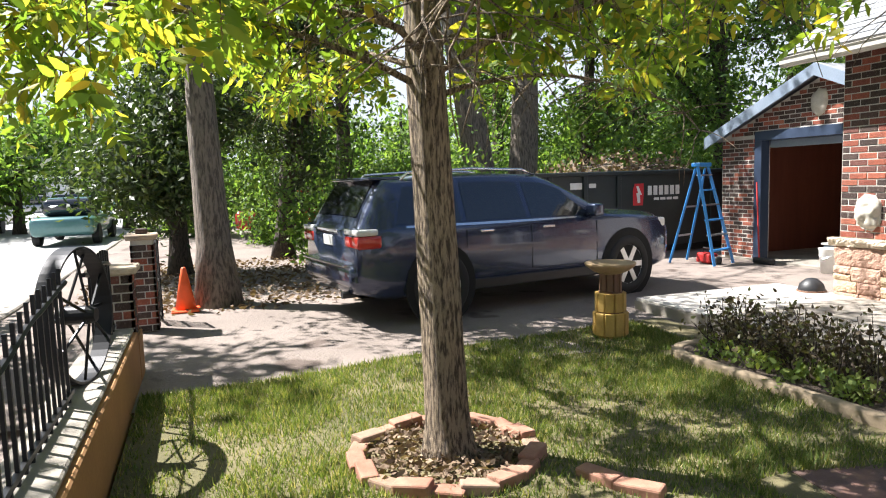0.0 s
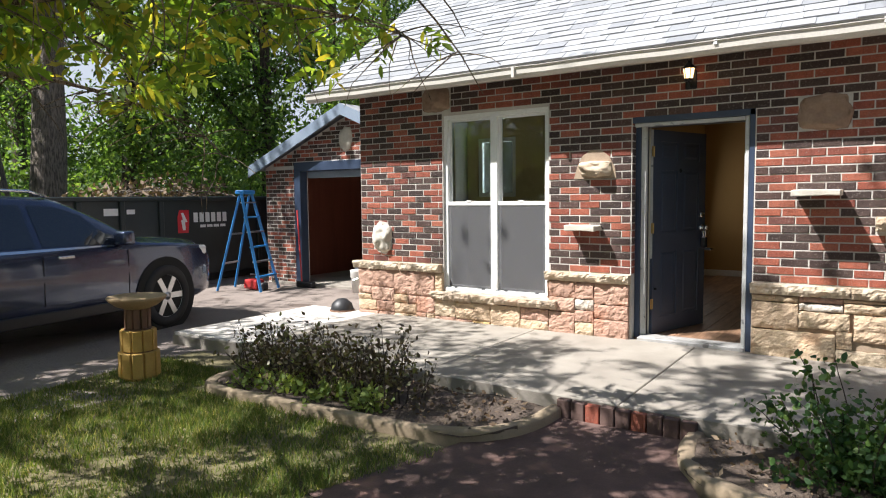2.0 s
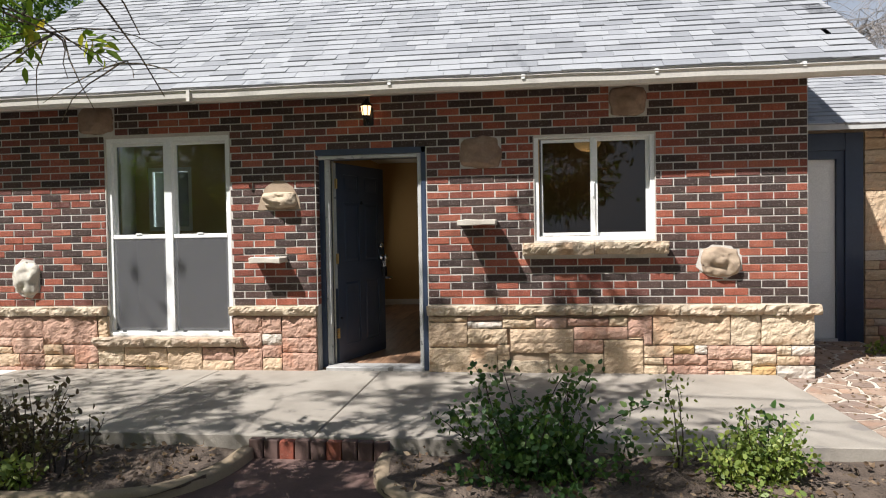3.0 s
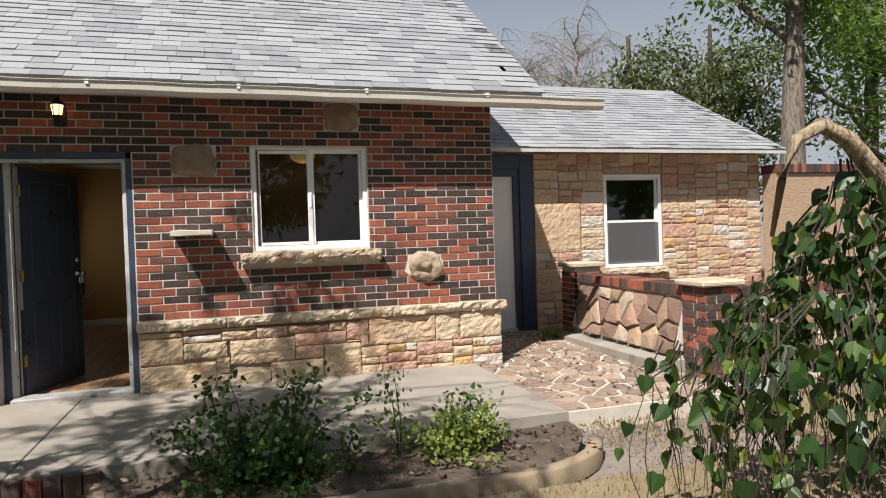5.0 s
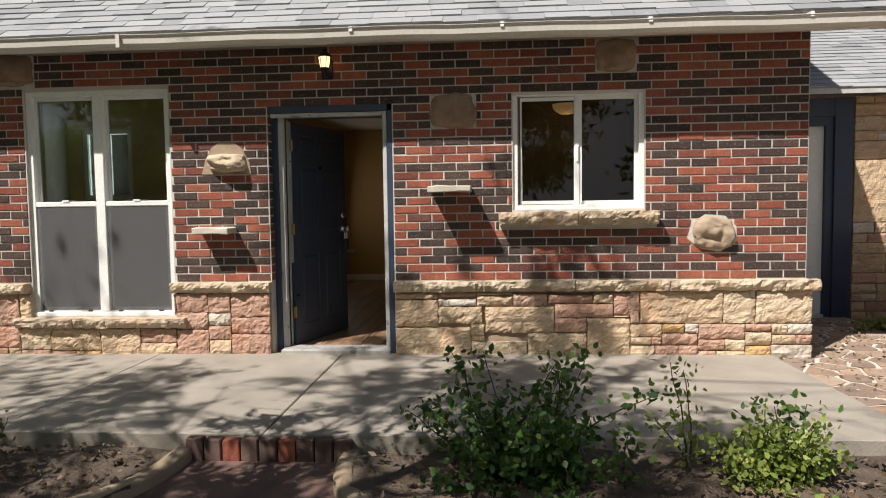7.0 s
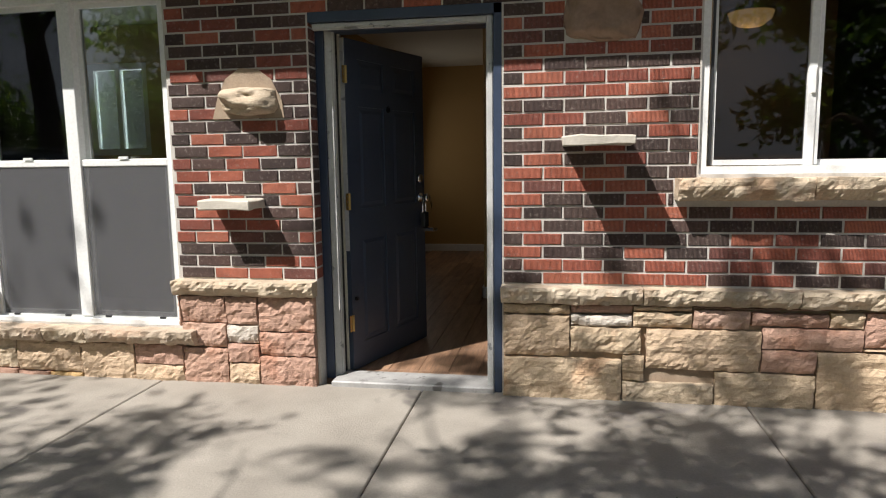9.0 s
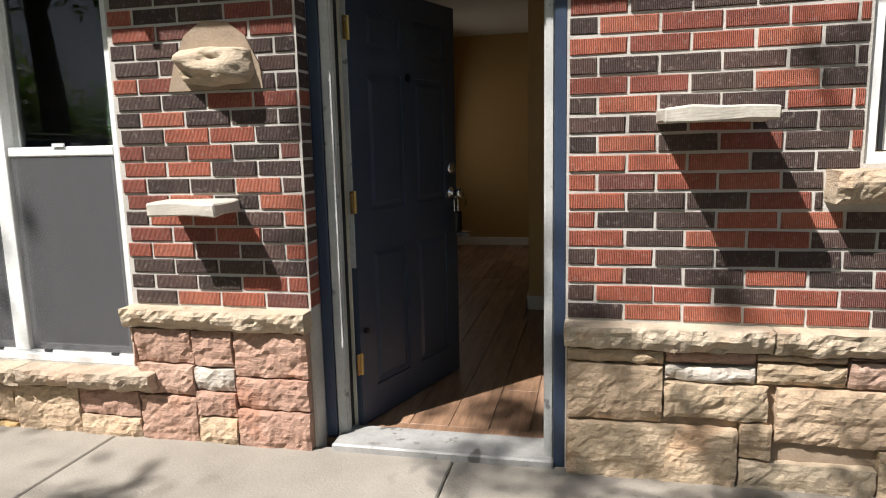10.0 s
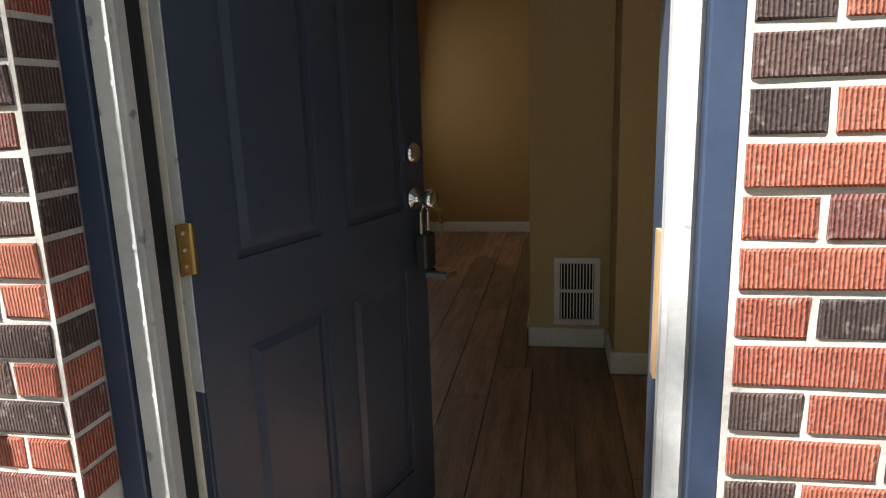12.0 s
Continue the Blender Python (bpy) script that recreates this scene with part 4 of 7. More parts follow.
# ---- annex ----
AY = 2.1
AH = [(4.68, 5.2, -0.3, 2.2), (6.53, 7.5, 0.76, 2.12)]
structure("annex_wall_front", window_grid_wall(XR, 9.3, -0.3, 2.44, AY + 0.02, AY + 0.24, AH), hood_mortar, "sandstone annex front with pale joints", "wall")
structure("annex_wall_side", box(9.1, 9.3, AY + 0.24, 6.4, -0.3, 2.44), mortar, "annex end wall", "wall")
structure("annex_wall_back", box(XR, 9.3, 6.4, 6.6, -0.3, 2.44), mortar, "annex back wall", "wall")
structure("annex_floor", box(XR, 9.1, AY + 0.24, 6.4, -0.3, 0.0), floor_wood, "annex floor", "floor")
structure("annex_ceiling", box(XR, 9.1, AY + 0.24, 6.4, 2.4, 2.44), ceiling_mat, "annex ceiling", "ceiling")
ARY, ARZ = 4.35, 3.86
roof_annex = roof_slab("annex_roof_front", XR, 9.45, 1.72, 2.46, ARY, ARZ, 0.06, white_paint, "pale grey shingled annex roof")
roof_slab("annex_roof_back", XR, 9.45, 2 * ARY - 1.72, 2.46, ARY, ARZ, 0.06, shingle_far, "back slope of the annex roof")
gable("annex_gable", 9.1, 9.3, AY, 6.6, 2.445, ARY, ARZ - 0.12, mortar, "gable of the annex")
structure("annex_fascia", box(XR, 9.45, 1.7, 1.72, 2.39, 2.47), worn_white, "white fascia board", "fascia")
d2 = thing("annex_door", "closed white panelled side door", "door", (0, AY, 0))
part("slab", box(4.7, 5.12, 0.05, 0.09, -0.02, 2.1, 0.003), white_paint, d2)
for z in (0.25, 1.0, 1.6):
    part("panel", box(4.76, 5.06, 0.044, 0.049, z, z + 0.42, 0.002), white_paint, d2)
part("jamb", boxes((5.12, 5.2, 0.0, 0.1, -0.05, 2.2), (4.68, 5.12, 0.0, 0.1, 2.1, 2.2)), navy, d2, "navy painted jamb")
part("post", box(5.2, 5.4, -0.03, 0.019, -0.1, 2.4, 0.004), navy, d2, "dark navy door casing")
part("lintel", box(4.0, 5.2, -0.03, 0.019, 2.2, 2.4, 0.004), navy, d2, "dark navy lintel board")
part("sill", box(4.68, 5.12, -0.02, 0.1, -0.1, -0.02, 0.004), worn_white, d2)
w3 = thing("window_annex", "white double hung window in the stone annex", "window", kind="structure")
x0, x1, z0, z1 = AH[1]
part("frame", boxes(*frame_boxes(x0, x1, z0, z1, AY + 0.0, AY + 0.08, 0.05)), white_paint, w3)
u = part("upper_sash", boxes(*frame_boxes(x0 + 0.05, x1 - 0.05, 1.42, z1 - 0.05, AY + 0.05, AY + 0.075, 0.03)), white_paint, w3)
part("pane", box(x0 + 0.08, x1 - 0.08, AY + 0.06, AY + 0.064, 1.45, z1 - 0.08), pane_clear, u).visible_shadow = False
u = part("lower_sash", boxes(*frame_boxes(x0 + 0.05, x1 - 0.05, z0 + 0.05, 1.45, AY + 0.02, AY + 0.045, 0.035)), white_paint, w3)
part("pane", box(x0 + 0.085, x1 - 0.085, AY + 0.03, AY + 0.034, z0 + 0.085, 1.415), pane_clear, u).visible_shadow = False
part("screen", box(x0 + 0.052, x1 - 0.052, AY + 0.012, AY + 0.015, z0 + 0.052, 1.41), screen_mesh, w3, "grey insect screen")

# low garden wall of rubble with a brick coping
lw = thing("garden_wall", "low rubble stone wall with brick coping and concrete base", "garden wall", kind="structure")
LA, LB = Vector((5.64, 1.2)), Vector((5.5, -1.08))
ld = (LB - LA).normalized()
lang = math.degrees(math.atan2(ld.y, ld.x))
LL = (LB - LA).length
lwm = pose(LA.x, LA.y, 0, 0, 0, lang)
lw.matrix_basis = lwm


def wall_face(z):
    """The battered face leans back as it rises."""
    return -0.16 * max(0.0, 1 - (z - 0.05) / 0.6)


bm = box(0, LL, 0.0, 0.24, -0.2, 0.65)
for v in bm.verts:
    if v.co.y < 0.1:
        v.co.y = wall_face(max(0.05, v.co.z))
part("core", bm, mortar, lw)
bm = box(-0.05, LL + 0.05, -0.34, 0.0, -0.2, 0.02, 0.02)
for v in bm.verts:
    if v.co.z > 0 and v.co.y < -0.2:
        v.co.y = -0.24
    if v.co.z > -0.1:
        v.co.z += 0.05 * v.co.x / LL
part("base", bm, concrete, lw, "pale sloping concrete footing")
nb = int(LL / 0.075)
for k in range(nb):
    part("coping_brick", box(k * 0.075 + 0.004, k * 0.075 + 0.071, -0.04, 0.28, 0.655, 0.76, 0.005), brick_part, lw)
part("coping_bed", box(0, LL, -0.025, 0.26, 0.65, 0.745), mortar, lw)
pier = thing("brick_pier", "short red brick pier with a stone cap", "pier", (LB.x + ld.x * 0.2, LB.y + ld.y * 0.2, 0), lang)
part("core", box(-0.17, 0.17, -0.05, 0.29, -0.2, 0.75), mortar, pier)
for r in range(12):
    z = -0.1 + r * 0.072
    for (a, b, c, d) in ((-0.18, -0.01, -0.06, -0.04), (0.01, 0.18, -0.06, -0.04)) if r % 2 else ((-0.18, 0.04, -0.06, -0.04), (0.06, 0.18, -0.06, -0.04)):
        part("brick", box(a, b, c, d, z, z + 0.06, 0.004), brick_part, pier)
    part("brick", box(-0.18, -0.165, -0.035, 0.29, z, z + 0.06, 0.003), brick_part, pier)
    for a, b in ((-0.035, 0.12), (0.132, 0.29)) if r % 2 else ((-0.035, 0.06), (0.072, 0.22), (0.232, 0.29)):
        part("brick", box(0.165, 0.18, a, b, z, z + 0.06, 0.003), brick_part, pier)
part("cap", box(-0.23, 0.23, -0.11, 0.34, 0.765, 0.82, 0.015), ledge_stone, pier)
far_wall = thing("boundary_wall", "stone boundary wall with brick coping behind the weeping tree", "garden wall", kind="structure")
part("core", box(5.85, 16, -1.35, -1.1, -0.2, 0.64), mortar, far_wall)
for k in range(60):
    part("coping_brick", box(5.86 + k * 0.076, 5.932 + k * 0.076, -1.4, -1.06, 0.645, 0.74, 0.005), brick_part, far_wall)
back_wall = thing("stepped_wall", "brick topped stone wall beyond the annex", "garden wall", kind="structure")
part("core", box(9.32, 16, 1.8, 2.05, -0.2, 2.1), rubble, back_wall)
for k in range(40):
    part("coping_brick", box(9.34 + k * 0.08, 9.415 + k * 0.08, 1.76, 2.1, 2.105, 2.24, 0.005), brick_part, back_wall)
# ---- garage ----
GY = 2.25
GX0, GX1, GAP = -8.3, -4.02, -6.16
structure("garage_front", window_grid_wall(GX0, GX1, -0.3, 1.98, GY + 0.004, GY + 0.2, [(-7.4, -4.9, -0.4, 1.92)]), mortar, "red brick garage front with pale joints", "wall")
bm = bmesh.new()
tri = [(GX0, 1.982), (GX1, 1.982), (GAP, 2.84)]
a = [bm.verts.new((x, GY + 0.004, z)) for x, z in tri]
b = [bm.verts.new((x, GY + 0.2, z)) for x, z in tri]
bm.faces.new(a)
bm.faces.new(b[::-1])
for i in range(3):
    bm.faces.new((a[(i + 1) % 3], a[i], b[i], b[(i + 1) % 3]))
bmesh.ops.recalc_face_normals(bm, faces=bm.faces[:])
structure("garage_gable", bm, mortar, "brick gable of the garage", "wall")
structure("garage_side", box(GX0, GX0 + 0.2, GY + 0.2, 8.2, -0.3, 1.98), dark_wood, "garage side wall", "wall")
structure("garage_side_right", box(GX1 - 0.2, GX1, GY + 0.2, 8.2, -0.3, 1.98), dark_wood, "garage side wall", "wall")
structure("garage_back", box(GX0 + 0.2, GX1 - 0.2, 5.2, 5.3, -0.3, 2.6), dark_wood, "dark red wooden partition inside the garage", "wall")
structure("garage_floor", box(GX0 + 0.2, GX1 - 0.2, GY - 0.1, 5.2, -0.3, GZ + 0.03), concrete, "dusty concrete garage floor", "floor")
for x_e, nm in ((GX0 - 0.2, "garage_roof_left"), (GX1 + 0.03, "garage_roof_right")):
    bm = bmesh.new()
    ze = 2.84 - abs(x_e - GAP) * 0.41 + 0.06
    pts = [(x_e, ze - 0.0), (GAP, 2.92), (GAP, 2.99), (x_e, ze + 0.08)]
    a = [bm.verts.new((x, GY - 0.22, z)) for x, z in pts]
    b = [bm.verts.new((x, 8.4, z)) for x, z in pts]
    bm.faces.new(a)
    bm.faces.new(b[::-1])
    for i in range(4):
        bm.faces.new((a[(i + 1) % 4], a[i], b[i], b[(i + 1) % 4]))
    bmesh.ops.recalc_face_normals(bm, faces=bm.faces[:])
    structure(nm, bm, shingle_far, "grey shingled garage roof", "roof")
    bm = bmesh.new()
    pts = [(x_e, ze - 0.13), (GAP, 2.8), (GAP, 2.985), (x_e, ze + 0.075)]
    a = [bm.verts.new((x, GY - 0.25, z)) for x, z in pts]
    b = [bm.verts.new((x, GY - 0.222, z)) for x, z in pts]
    bm.faces.new(a)
    bm.faces.new(b[::-1])
    for i in range(4):
        bm.faces.new((a[(i + 1) % 4], a[i], b[i], b[(i + 1) % 4]))
    bmesh.ops.recalc_face_normals(bm, faces=bm.faces[:])
    structure("barge_board", bm, garage_trim, "blue grey painted barge board", "trim")
gd = thing("garage_door_frame", "dark navy frame of the open garage doorway", "door frame", kind="structure")
part("jamb", box(-7.52, -7.36, GY - 0.03, GY + 0.15, GZ, 1.9, 0.006), navy, gd)
part("jamb", box(-4.94, -4.78, GY - 0.03, GY + 0.15, GZ, 1.9, 0.006), navy, gd)
part("head", box(-7.52, -4.78, GY - 0.03, GY + 0.15, 1.9, 2.06, 0.006), navy, gd)
part("roll_door_edge", box(-7.36, -4.94, GY + 0.15, GY + 0.3, 1.78, 1.9, 0.01), garage_trim, gd)


# ---- the parked car ----
def car_ring(u):
    """Half section of the body at u metres from the rear bumper."""
    w = 0.99 - 0.10 * max(0, (0.5 - u) / 0.5) ** 2 - 0.2 * max(0, (u - 4.3) / 0.8) ** 2
    zb = 0.27 + 0.1 * max(0, (0.4 - u) / 0.4) + 0.06 * max(0, (u - 4.6) / 0.5)
    belt = 1.06 + 0.02 * max(0, 1 - u / 2)
    if u < 0.75:
        t = min(1, max(0, (u - 0.05) / 0.36))
        roof = belt - 0.04 + (1.6 - belt + 0.04) * t ** 0.8
    elif u < 2.7:
        roof = 1.6 + 0.04 * math.sin((u - 0.75) / 1.95 * math.pi)
    elif u < 3.75:
        t = (u - 2.7) / 1.05
        roof = 1.6 - (1.6 - 1.12) * (t ** 1.25)
    else:
        t = (u - 3.75) / 1.35
        roof = 1.12 - 0.07 * t - 0.16 * t ** 6
        belt = min(belt, roof - 0.06)
    cab = max(0.0, min(1.0, (roof - belt) / 0.55))
    wr = w - 0.06 - 0.2 * cab
    return [(0.0, zb), (w * 0.86, zb), (w - 0.03, zb + 0.06), (w, zb + 0.22), (w + 0.006, 0.78), (w - 0.005, belt - 0.06), (w - 0.035, belt),
            (w - 0.04 + (wr - w + 0.04) * 0.5, belt + (roof - 0.05 - belt) * 0.52), (wr, max(belt + 0.005, roof - 0.05)), (wr - 0.09, roof - 0.005), (wr * 0.45, roof + 0.012), (0.0, roof + 0.02)]


def car_side(u, s):
    r = car_ring(u)
    a, m_, b = r[6], r[7], r[8]
    if s < 0.5:
        return a[0] + (m_[0] - a[0]) * s * 2, a[1] + (m_[1] - a[1]) * s * 2
    return m_[0] + (b[0] - m_[0]) * (s - 0.5) * 2, m_[1] + (b[1] - m_[1]) * (s - 0.5) * 2


def car_pane(u0a, u1a, u0b, u1b, side, s0=0.06, s1=0.9, off=0.005):
    bm = bmesh.new()
    g = []
    for j in range(5):
        s = s0 + (s1 - s0) * j / 4
        row = []
        for i in range(7):
            ua, ub = u0a + (u0b - u0a) * j / 4, u1a + (u1b - u1a) * j / 4
            u = ua + (ub - ua) * i / 6
            y, z = car_side(u, s)
            row.append(bm.verts.new((u, side * (y + off), z)))
        g.append(row)
    for j in range(4):
        for i in range(6):
            bm.faces.new((g[j][i], g[j][i + 1], g[j + 1][i + 1], g[j + 1][i]))
    bmesh.ops.recalc_face_normals(bm, faces=bm.faces[:])
    return bm


def build_wheel(name, parent, x, y, side):
    wheel = part(name, lathe([(0.26, -0.12), (0.36, -0.12), (0.385, -0.09), (0.39, 0.0), (0.385, 0.09), (0.36, 0.12), (0.26, 0.12), (0.25, 0.0), (0.26, -0.12)], 32, "y", pose(x, y, 0.39)), black_rubber, parent, "black tyre on a silver rim", True)
    part("rim", lathe([(0.25, -0.09), (0.268, -0.105), (0.268, 0.105), (0.25, 0.09), (0.24, 0.0), (0.25, -0.09)], 32, "y", pose(x, y, 0.39)), car_silver, wheel, "", True)
    part("brake_disc", lathe([(0.0, -0.01), (0.2, -0.01), (0.2, 0.01), (0.0, 0.01)], 24, "y", pose(x, y, 0.39)), black_plastic, wheel)
    bm = bmesh.new()
    for k in range(6):
        a = math.pi * k / 3
        add_box(bm, 0.03, 0.255, -0.018, 0.018, -0.035, 0.035, pose(x, y + side * 0.085, 0.39) @ pose(0, 0, 0, 0, math.degrees(a), 0))
    part("spokes", bm, car_silver, wheel)
    part("hub_cap", lathe([(0.0, -0.03), (0.05, -0.02), (0.055, 0.0), (0.05, 0.02), (0.0, 0.03)], 16, "y", pose(x, y + side * 0.09, 0.39)), car_silver, wheel, "", True)
    return wheel


def build_suv(loc, rz):
    car = thing("car", "dark blue and grey family SUV parked on the driveway", "car", loc, rz)
    us = [0.0, 0.03, 0.08, 0.2, 0.33, 0.46, 0.58, 0.75, 1.0, 1.4, 1.8, 2.2, 2.5, 2.7, 2.85, 3.0, 3.15, 3.3, 3.45, 3.6, 3.75, 3.95, 4.2, 4.5, 4.75, 4.92, 5.03, 5.08]
    bm = bmesh.new()
    rings = []
    for u in us:
        r = car_ring(u)
        full = [(y, z) for y, z in r] + [(-y, z) for y, z in r[-2:0:-1]]
        sh = 1.0 if 0.0 < u < 5.05 else 0.94
        rings.append([bm.verts.new((u, y * sh, z)) for y, z in full])
    n = len(rings[0])
    for a, b in zip(rings, rings[1:]):
        for k in range(n):
            bm.faces.new((a[k], b[k], b[(k + 1) % n], a[(k + 1) % n]))
    bm.faces.new(rings[0])
    bm.faces.new(rings[-1][::-1])
    bmesh.ops.recalc_face_normals(bm, faces=bm.faces[:])
    part("body", bm, car_paint, car, "dark metallic blue body", True)
    for s in (-1, 1):
        part("rear_quarter_window", car_pane(0.5, 1.38, 0.68, 1.36, s), pane_car_solid, car, "dark tinted glass")
        part("rear_door_window", car_pane(1.46, 2.36, 1.46, 2.32, s), pane_car_solid, car, "dark tinted glass")
        part("front_door_window", car_pane(2.44, 3.52, 2.4, 3.02, s), pane_car_solid, car, "tinted glass")
        part("belt_moulding", car_pane(0.62, 3.6, 0.62, 3.6, s, -0.03, 0.02, 0.008), chrome, car, "chrome strip under the windows")
        for u in (1.62, 2.58):
            part("door_handle", box(u, u + 0.2, s * 0.985 - 0.025, s * 0.985 + 0.025, 0.955, 0.99, 0.012, 2), chrome, car, "chrome door handle")
        for u in (1.42, 2.4, 3.5):
            part("door_gap", box(u, u + 0.01, s * 0.992 - 0.003, s * 0.992 + 0.003, 0.48, 1.0), gap_black, car)
        part("sill", box(1.5, 3.6, s * 0.97 - 0.03, s * 0.97 + 0.03, 0.3, 0.42, 0.015, 2), black_plastic, car)
        part("mirror", box(3.32, 3.5, s * 1.06 - 0.1, s * 1.06 + 0.1, 1.06, 1.22, 0.04, 3), car_paint, car, "", True)
        part("roof_rail", tube([(0.7, s * 0.66, 1.58), (0.8, s * 0.66, 1.66), (1.7, s * 0.65, 1.695), (2.5, s * 0.65, 1.67), (2.7, s * 0.65, 1.61)], 0.017, 8), chrome, car, "chrome roof rail", True)
        ya, yb = sorted((s * 0.56, s * 0.985))
        part("tail_light", box(-0.008, 0.3, ya, yb, 0.86, 1.0, 0.03, 3), red_lens, car, "red tail light", True)
        part("reverse_light", box(-0.012, 0.26, ya, yb, 1.0, 1.07, 0.025, 3), clear_lens, car, "clear upper lamp", True)
        part("headlight", box(4.66, 4.93, s * 0.76 - 0.14, s * 0.76 + 0.07, 0.84, 0.97, 0.04, 3), clear_lens, car, "", True)
        for u in (1.05, 4.07):
            # flat black disc on the side, painted in for the shaded wheel well
            part("wheel_arch", lathe([(0.0, -0.02), (0.475, -0.02), (0.475, 0.02), (0.0, 0.02)], 32, "y", pose(u, s * 0.985, 0.4)), gap_black, car)
            build_wheel("wheel", car, u, s * 0.91, s)
    bm = bmesh.new()
    g = []
    for j in range(4):
        u = 0.12 + 0.42 * j / 3
        r = car_ring(u)
        g.append([bm.verts.new((u - 0.008, r[10][0] * 1.75 * f, car_ring(u)[11][1] + 0.004 - 0.02 * abs(f))) for f in (-1, -0.5, 0, 0.5, 1)])
    for a, b in zip(g, g[1:]):
        for k in range(4):
            bm.faces.new((a[k], a[k + 1], b[k + 1], b[k]))
    bmesh.ops.recalc_face_normals(bm, faces=bm.faces[:])
    part("rear_window", bm, pane_car_solid, car, "sloping rear glass")
    part("spoiler", box(0.3, 0.72, -0.64, 0.64, 1.585, 1.625, 0.015, 2), car_paint, car, "roof spoiler", True)
    part("wiper", tube([(0.12, 0.1, 1.14), (0.14, -0.3, 1.18), (0.16, -0.45, 1.2)], 0.012, 6), black_plastic, car)
    part("number_plate", box(-0.012, 0.02, -0.16, 0.16, 0.86, 0.98, 0.006), white_plastic, car, "white number plate")
    part("rear_bumper", box(-0.06, 0.2, -0.88, 0.88, 0.42, 0.68, 0.08, 4), car_paint, car, "", True)
    part("bumper_step", box(-0.105, 0.05, -0.75, 0.75, 0.66, 0.685, 0.008), chrome, car)
    part("tailgate_trim", box(-0.02, 0.03, -0.35, 0.35, 1.02, 1.06, 0.01), chrome, car)
    part("exhaust", lathe([(0.04, 0.0), (0.04, 0.2)], 12, "x", pose(-0.08, -0.6, 0.34)), black_plastic, car)
    part("grille", box(5.03, 5.09, -0.45, 0.45, 0.62, 0.9, 0.02), black_plastic, car)
    return car


pane_car_solid = plain("dark_car_glass", (0.012, 0.014, 0.018), 0.04, 0.0, 1.0)
suv = build_suv((-6.12, -5.42, GZ), 99)
suv.matrix_basis = pose(-6.12, -5.42, GZ, 0, 0, 99) @ Matrix.Diagonal((0.92, 0.95, 0.99, 1))

# ---- skip with garden waste ----
red_emblem = plain("red_emblem", (0.6, 0.03, 0.04), 0.5)
skip = thing("skip_container", "dark green steel roll off skip heaped with branches", "skip", (-9.3, 0, GZ))
part("side_wall", box(-0.05, 0.0, -1.6, 4.4, 0.15, 1.58, 0.01), skip_steel, skip)
part("far_wall", box(-2.3, -2.25, -1.6, 4.4, 0.15, 1.58, 0.01), skip_steel, skip)
part("end_wall", box(-2.25, -0.05, -1.6, -1.55, 0.15, 1.58, 0.01), skip_steel, skip)
part("end_wall", box(-2.25, -0.05, 4.35, 4.4, 0.15, 1.58, 0.01), skip_steel, skip)
part("floor", box(-2.25, -0.05, -1.55, 4.35, 0.15, 0.22), skip_steel, skip)
part("skid", box(-0.4, -0.2, -1.5, 4.3, 0.0, 0.15), skip_steel, skip)
part("skid", box(-2.1, -1.9, -1.5, 4.3, 0.0, 0.15), skip_steel, skip)
part("top_rail", box(-0.07, 0.06, -1.65, 4.45, 1.54, 1.62, 0.015), skip_steel, skip)
for k in range(9):
    y = -1.55 + k * 0.73
    if k not in (4, 5):
        part("rib", box(0.0, 0.05, y, y + 0.09, 0.2, 1.54, 0.01), skip_steel, skip)
part("emblem", outline_slab([(0, 0), (0.22, 0), (0.24, 0.2), (0.24, 0.42), (0.04, 0.42), (0.0, 0.3)], 0, 0.004), red_emblem, skip, "red and white shield emblem").matrix_basis = pose(0.004, 1.02, 0.95, 90, 0, 90)
part("emblem_stripe", outline_slab([(0.1, 0.05), (0.16, 0.05), (0.15, 0.2), (0.2, 0.2), (0.12, 0.37), (0.07, 0.37), (0.11, 0.24), (0.07, 0.24)], 0.004, 0.008), white_plastic, skip).matrix_basis = pose(0.006, 1.02, 0.95, 90, 0, 90)
for k in range(6):
    part("letter_bar", box(0.002, 0.006, 1.36 + k * 0.13, 1.45 + k * 0.13, 1.14, 1.32), white_plastic, skip)
for k in range(4):
    part("small_bar", box(0.002, 0.006, 1.5 + k * 0.15, 1.62 + k * 0.15, 1.04, 1.09), white_plastic, skip)
part("sticker", box(0.002, 0.006, -0.35, -0.1, 1.3, 1.42), white_plastic, skip)
part("sticker", box(0.002, 0.006, 0.05, 0.2, 1.32, 1.4), white_plastic, skip)
rng = np.random.default_rng(11)
bm = bmesh.new()
for k in range(150):
    y = rng.uniform(-1.2, 4.2)
    x = rng.uniform(-2.0, -0.15)
    h = 1.35 + 0.5 * math.exp(-((y - 1.4) / 1.9) ** 2) * rng.uniform(0.5, 1.1)
    d = Vector((rng.normal(), rng.normal(), rng.uniform(-0.2, 0.5))).normalized()
    p = Vector((x, y, h - 0.1))
    ln = rng.uniform(0.3, 0.75)
    tube_into(bm, [p - d * ln * 0.5, p + Vector((0, 0, 0.04)), p + d * ln * 0.5], [0.018, 0.012, 0.006], 4)
waste = thing("branch_heap", "heap of cut dry branches and leaves in the skip", "garden waste", (-9.3, 0, GZ), kind="stuff")
part("twigs", bm, bark_old, waste)
n = 3200
c = np.stack([rng.uniform(-2.1, -0.05, n), rng.uniform(-1.3, 4.3, n), np.zeros(n)], 1)
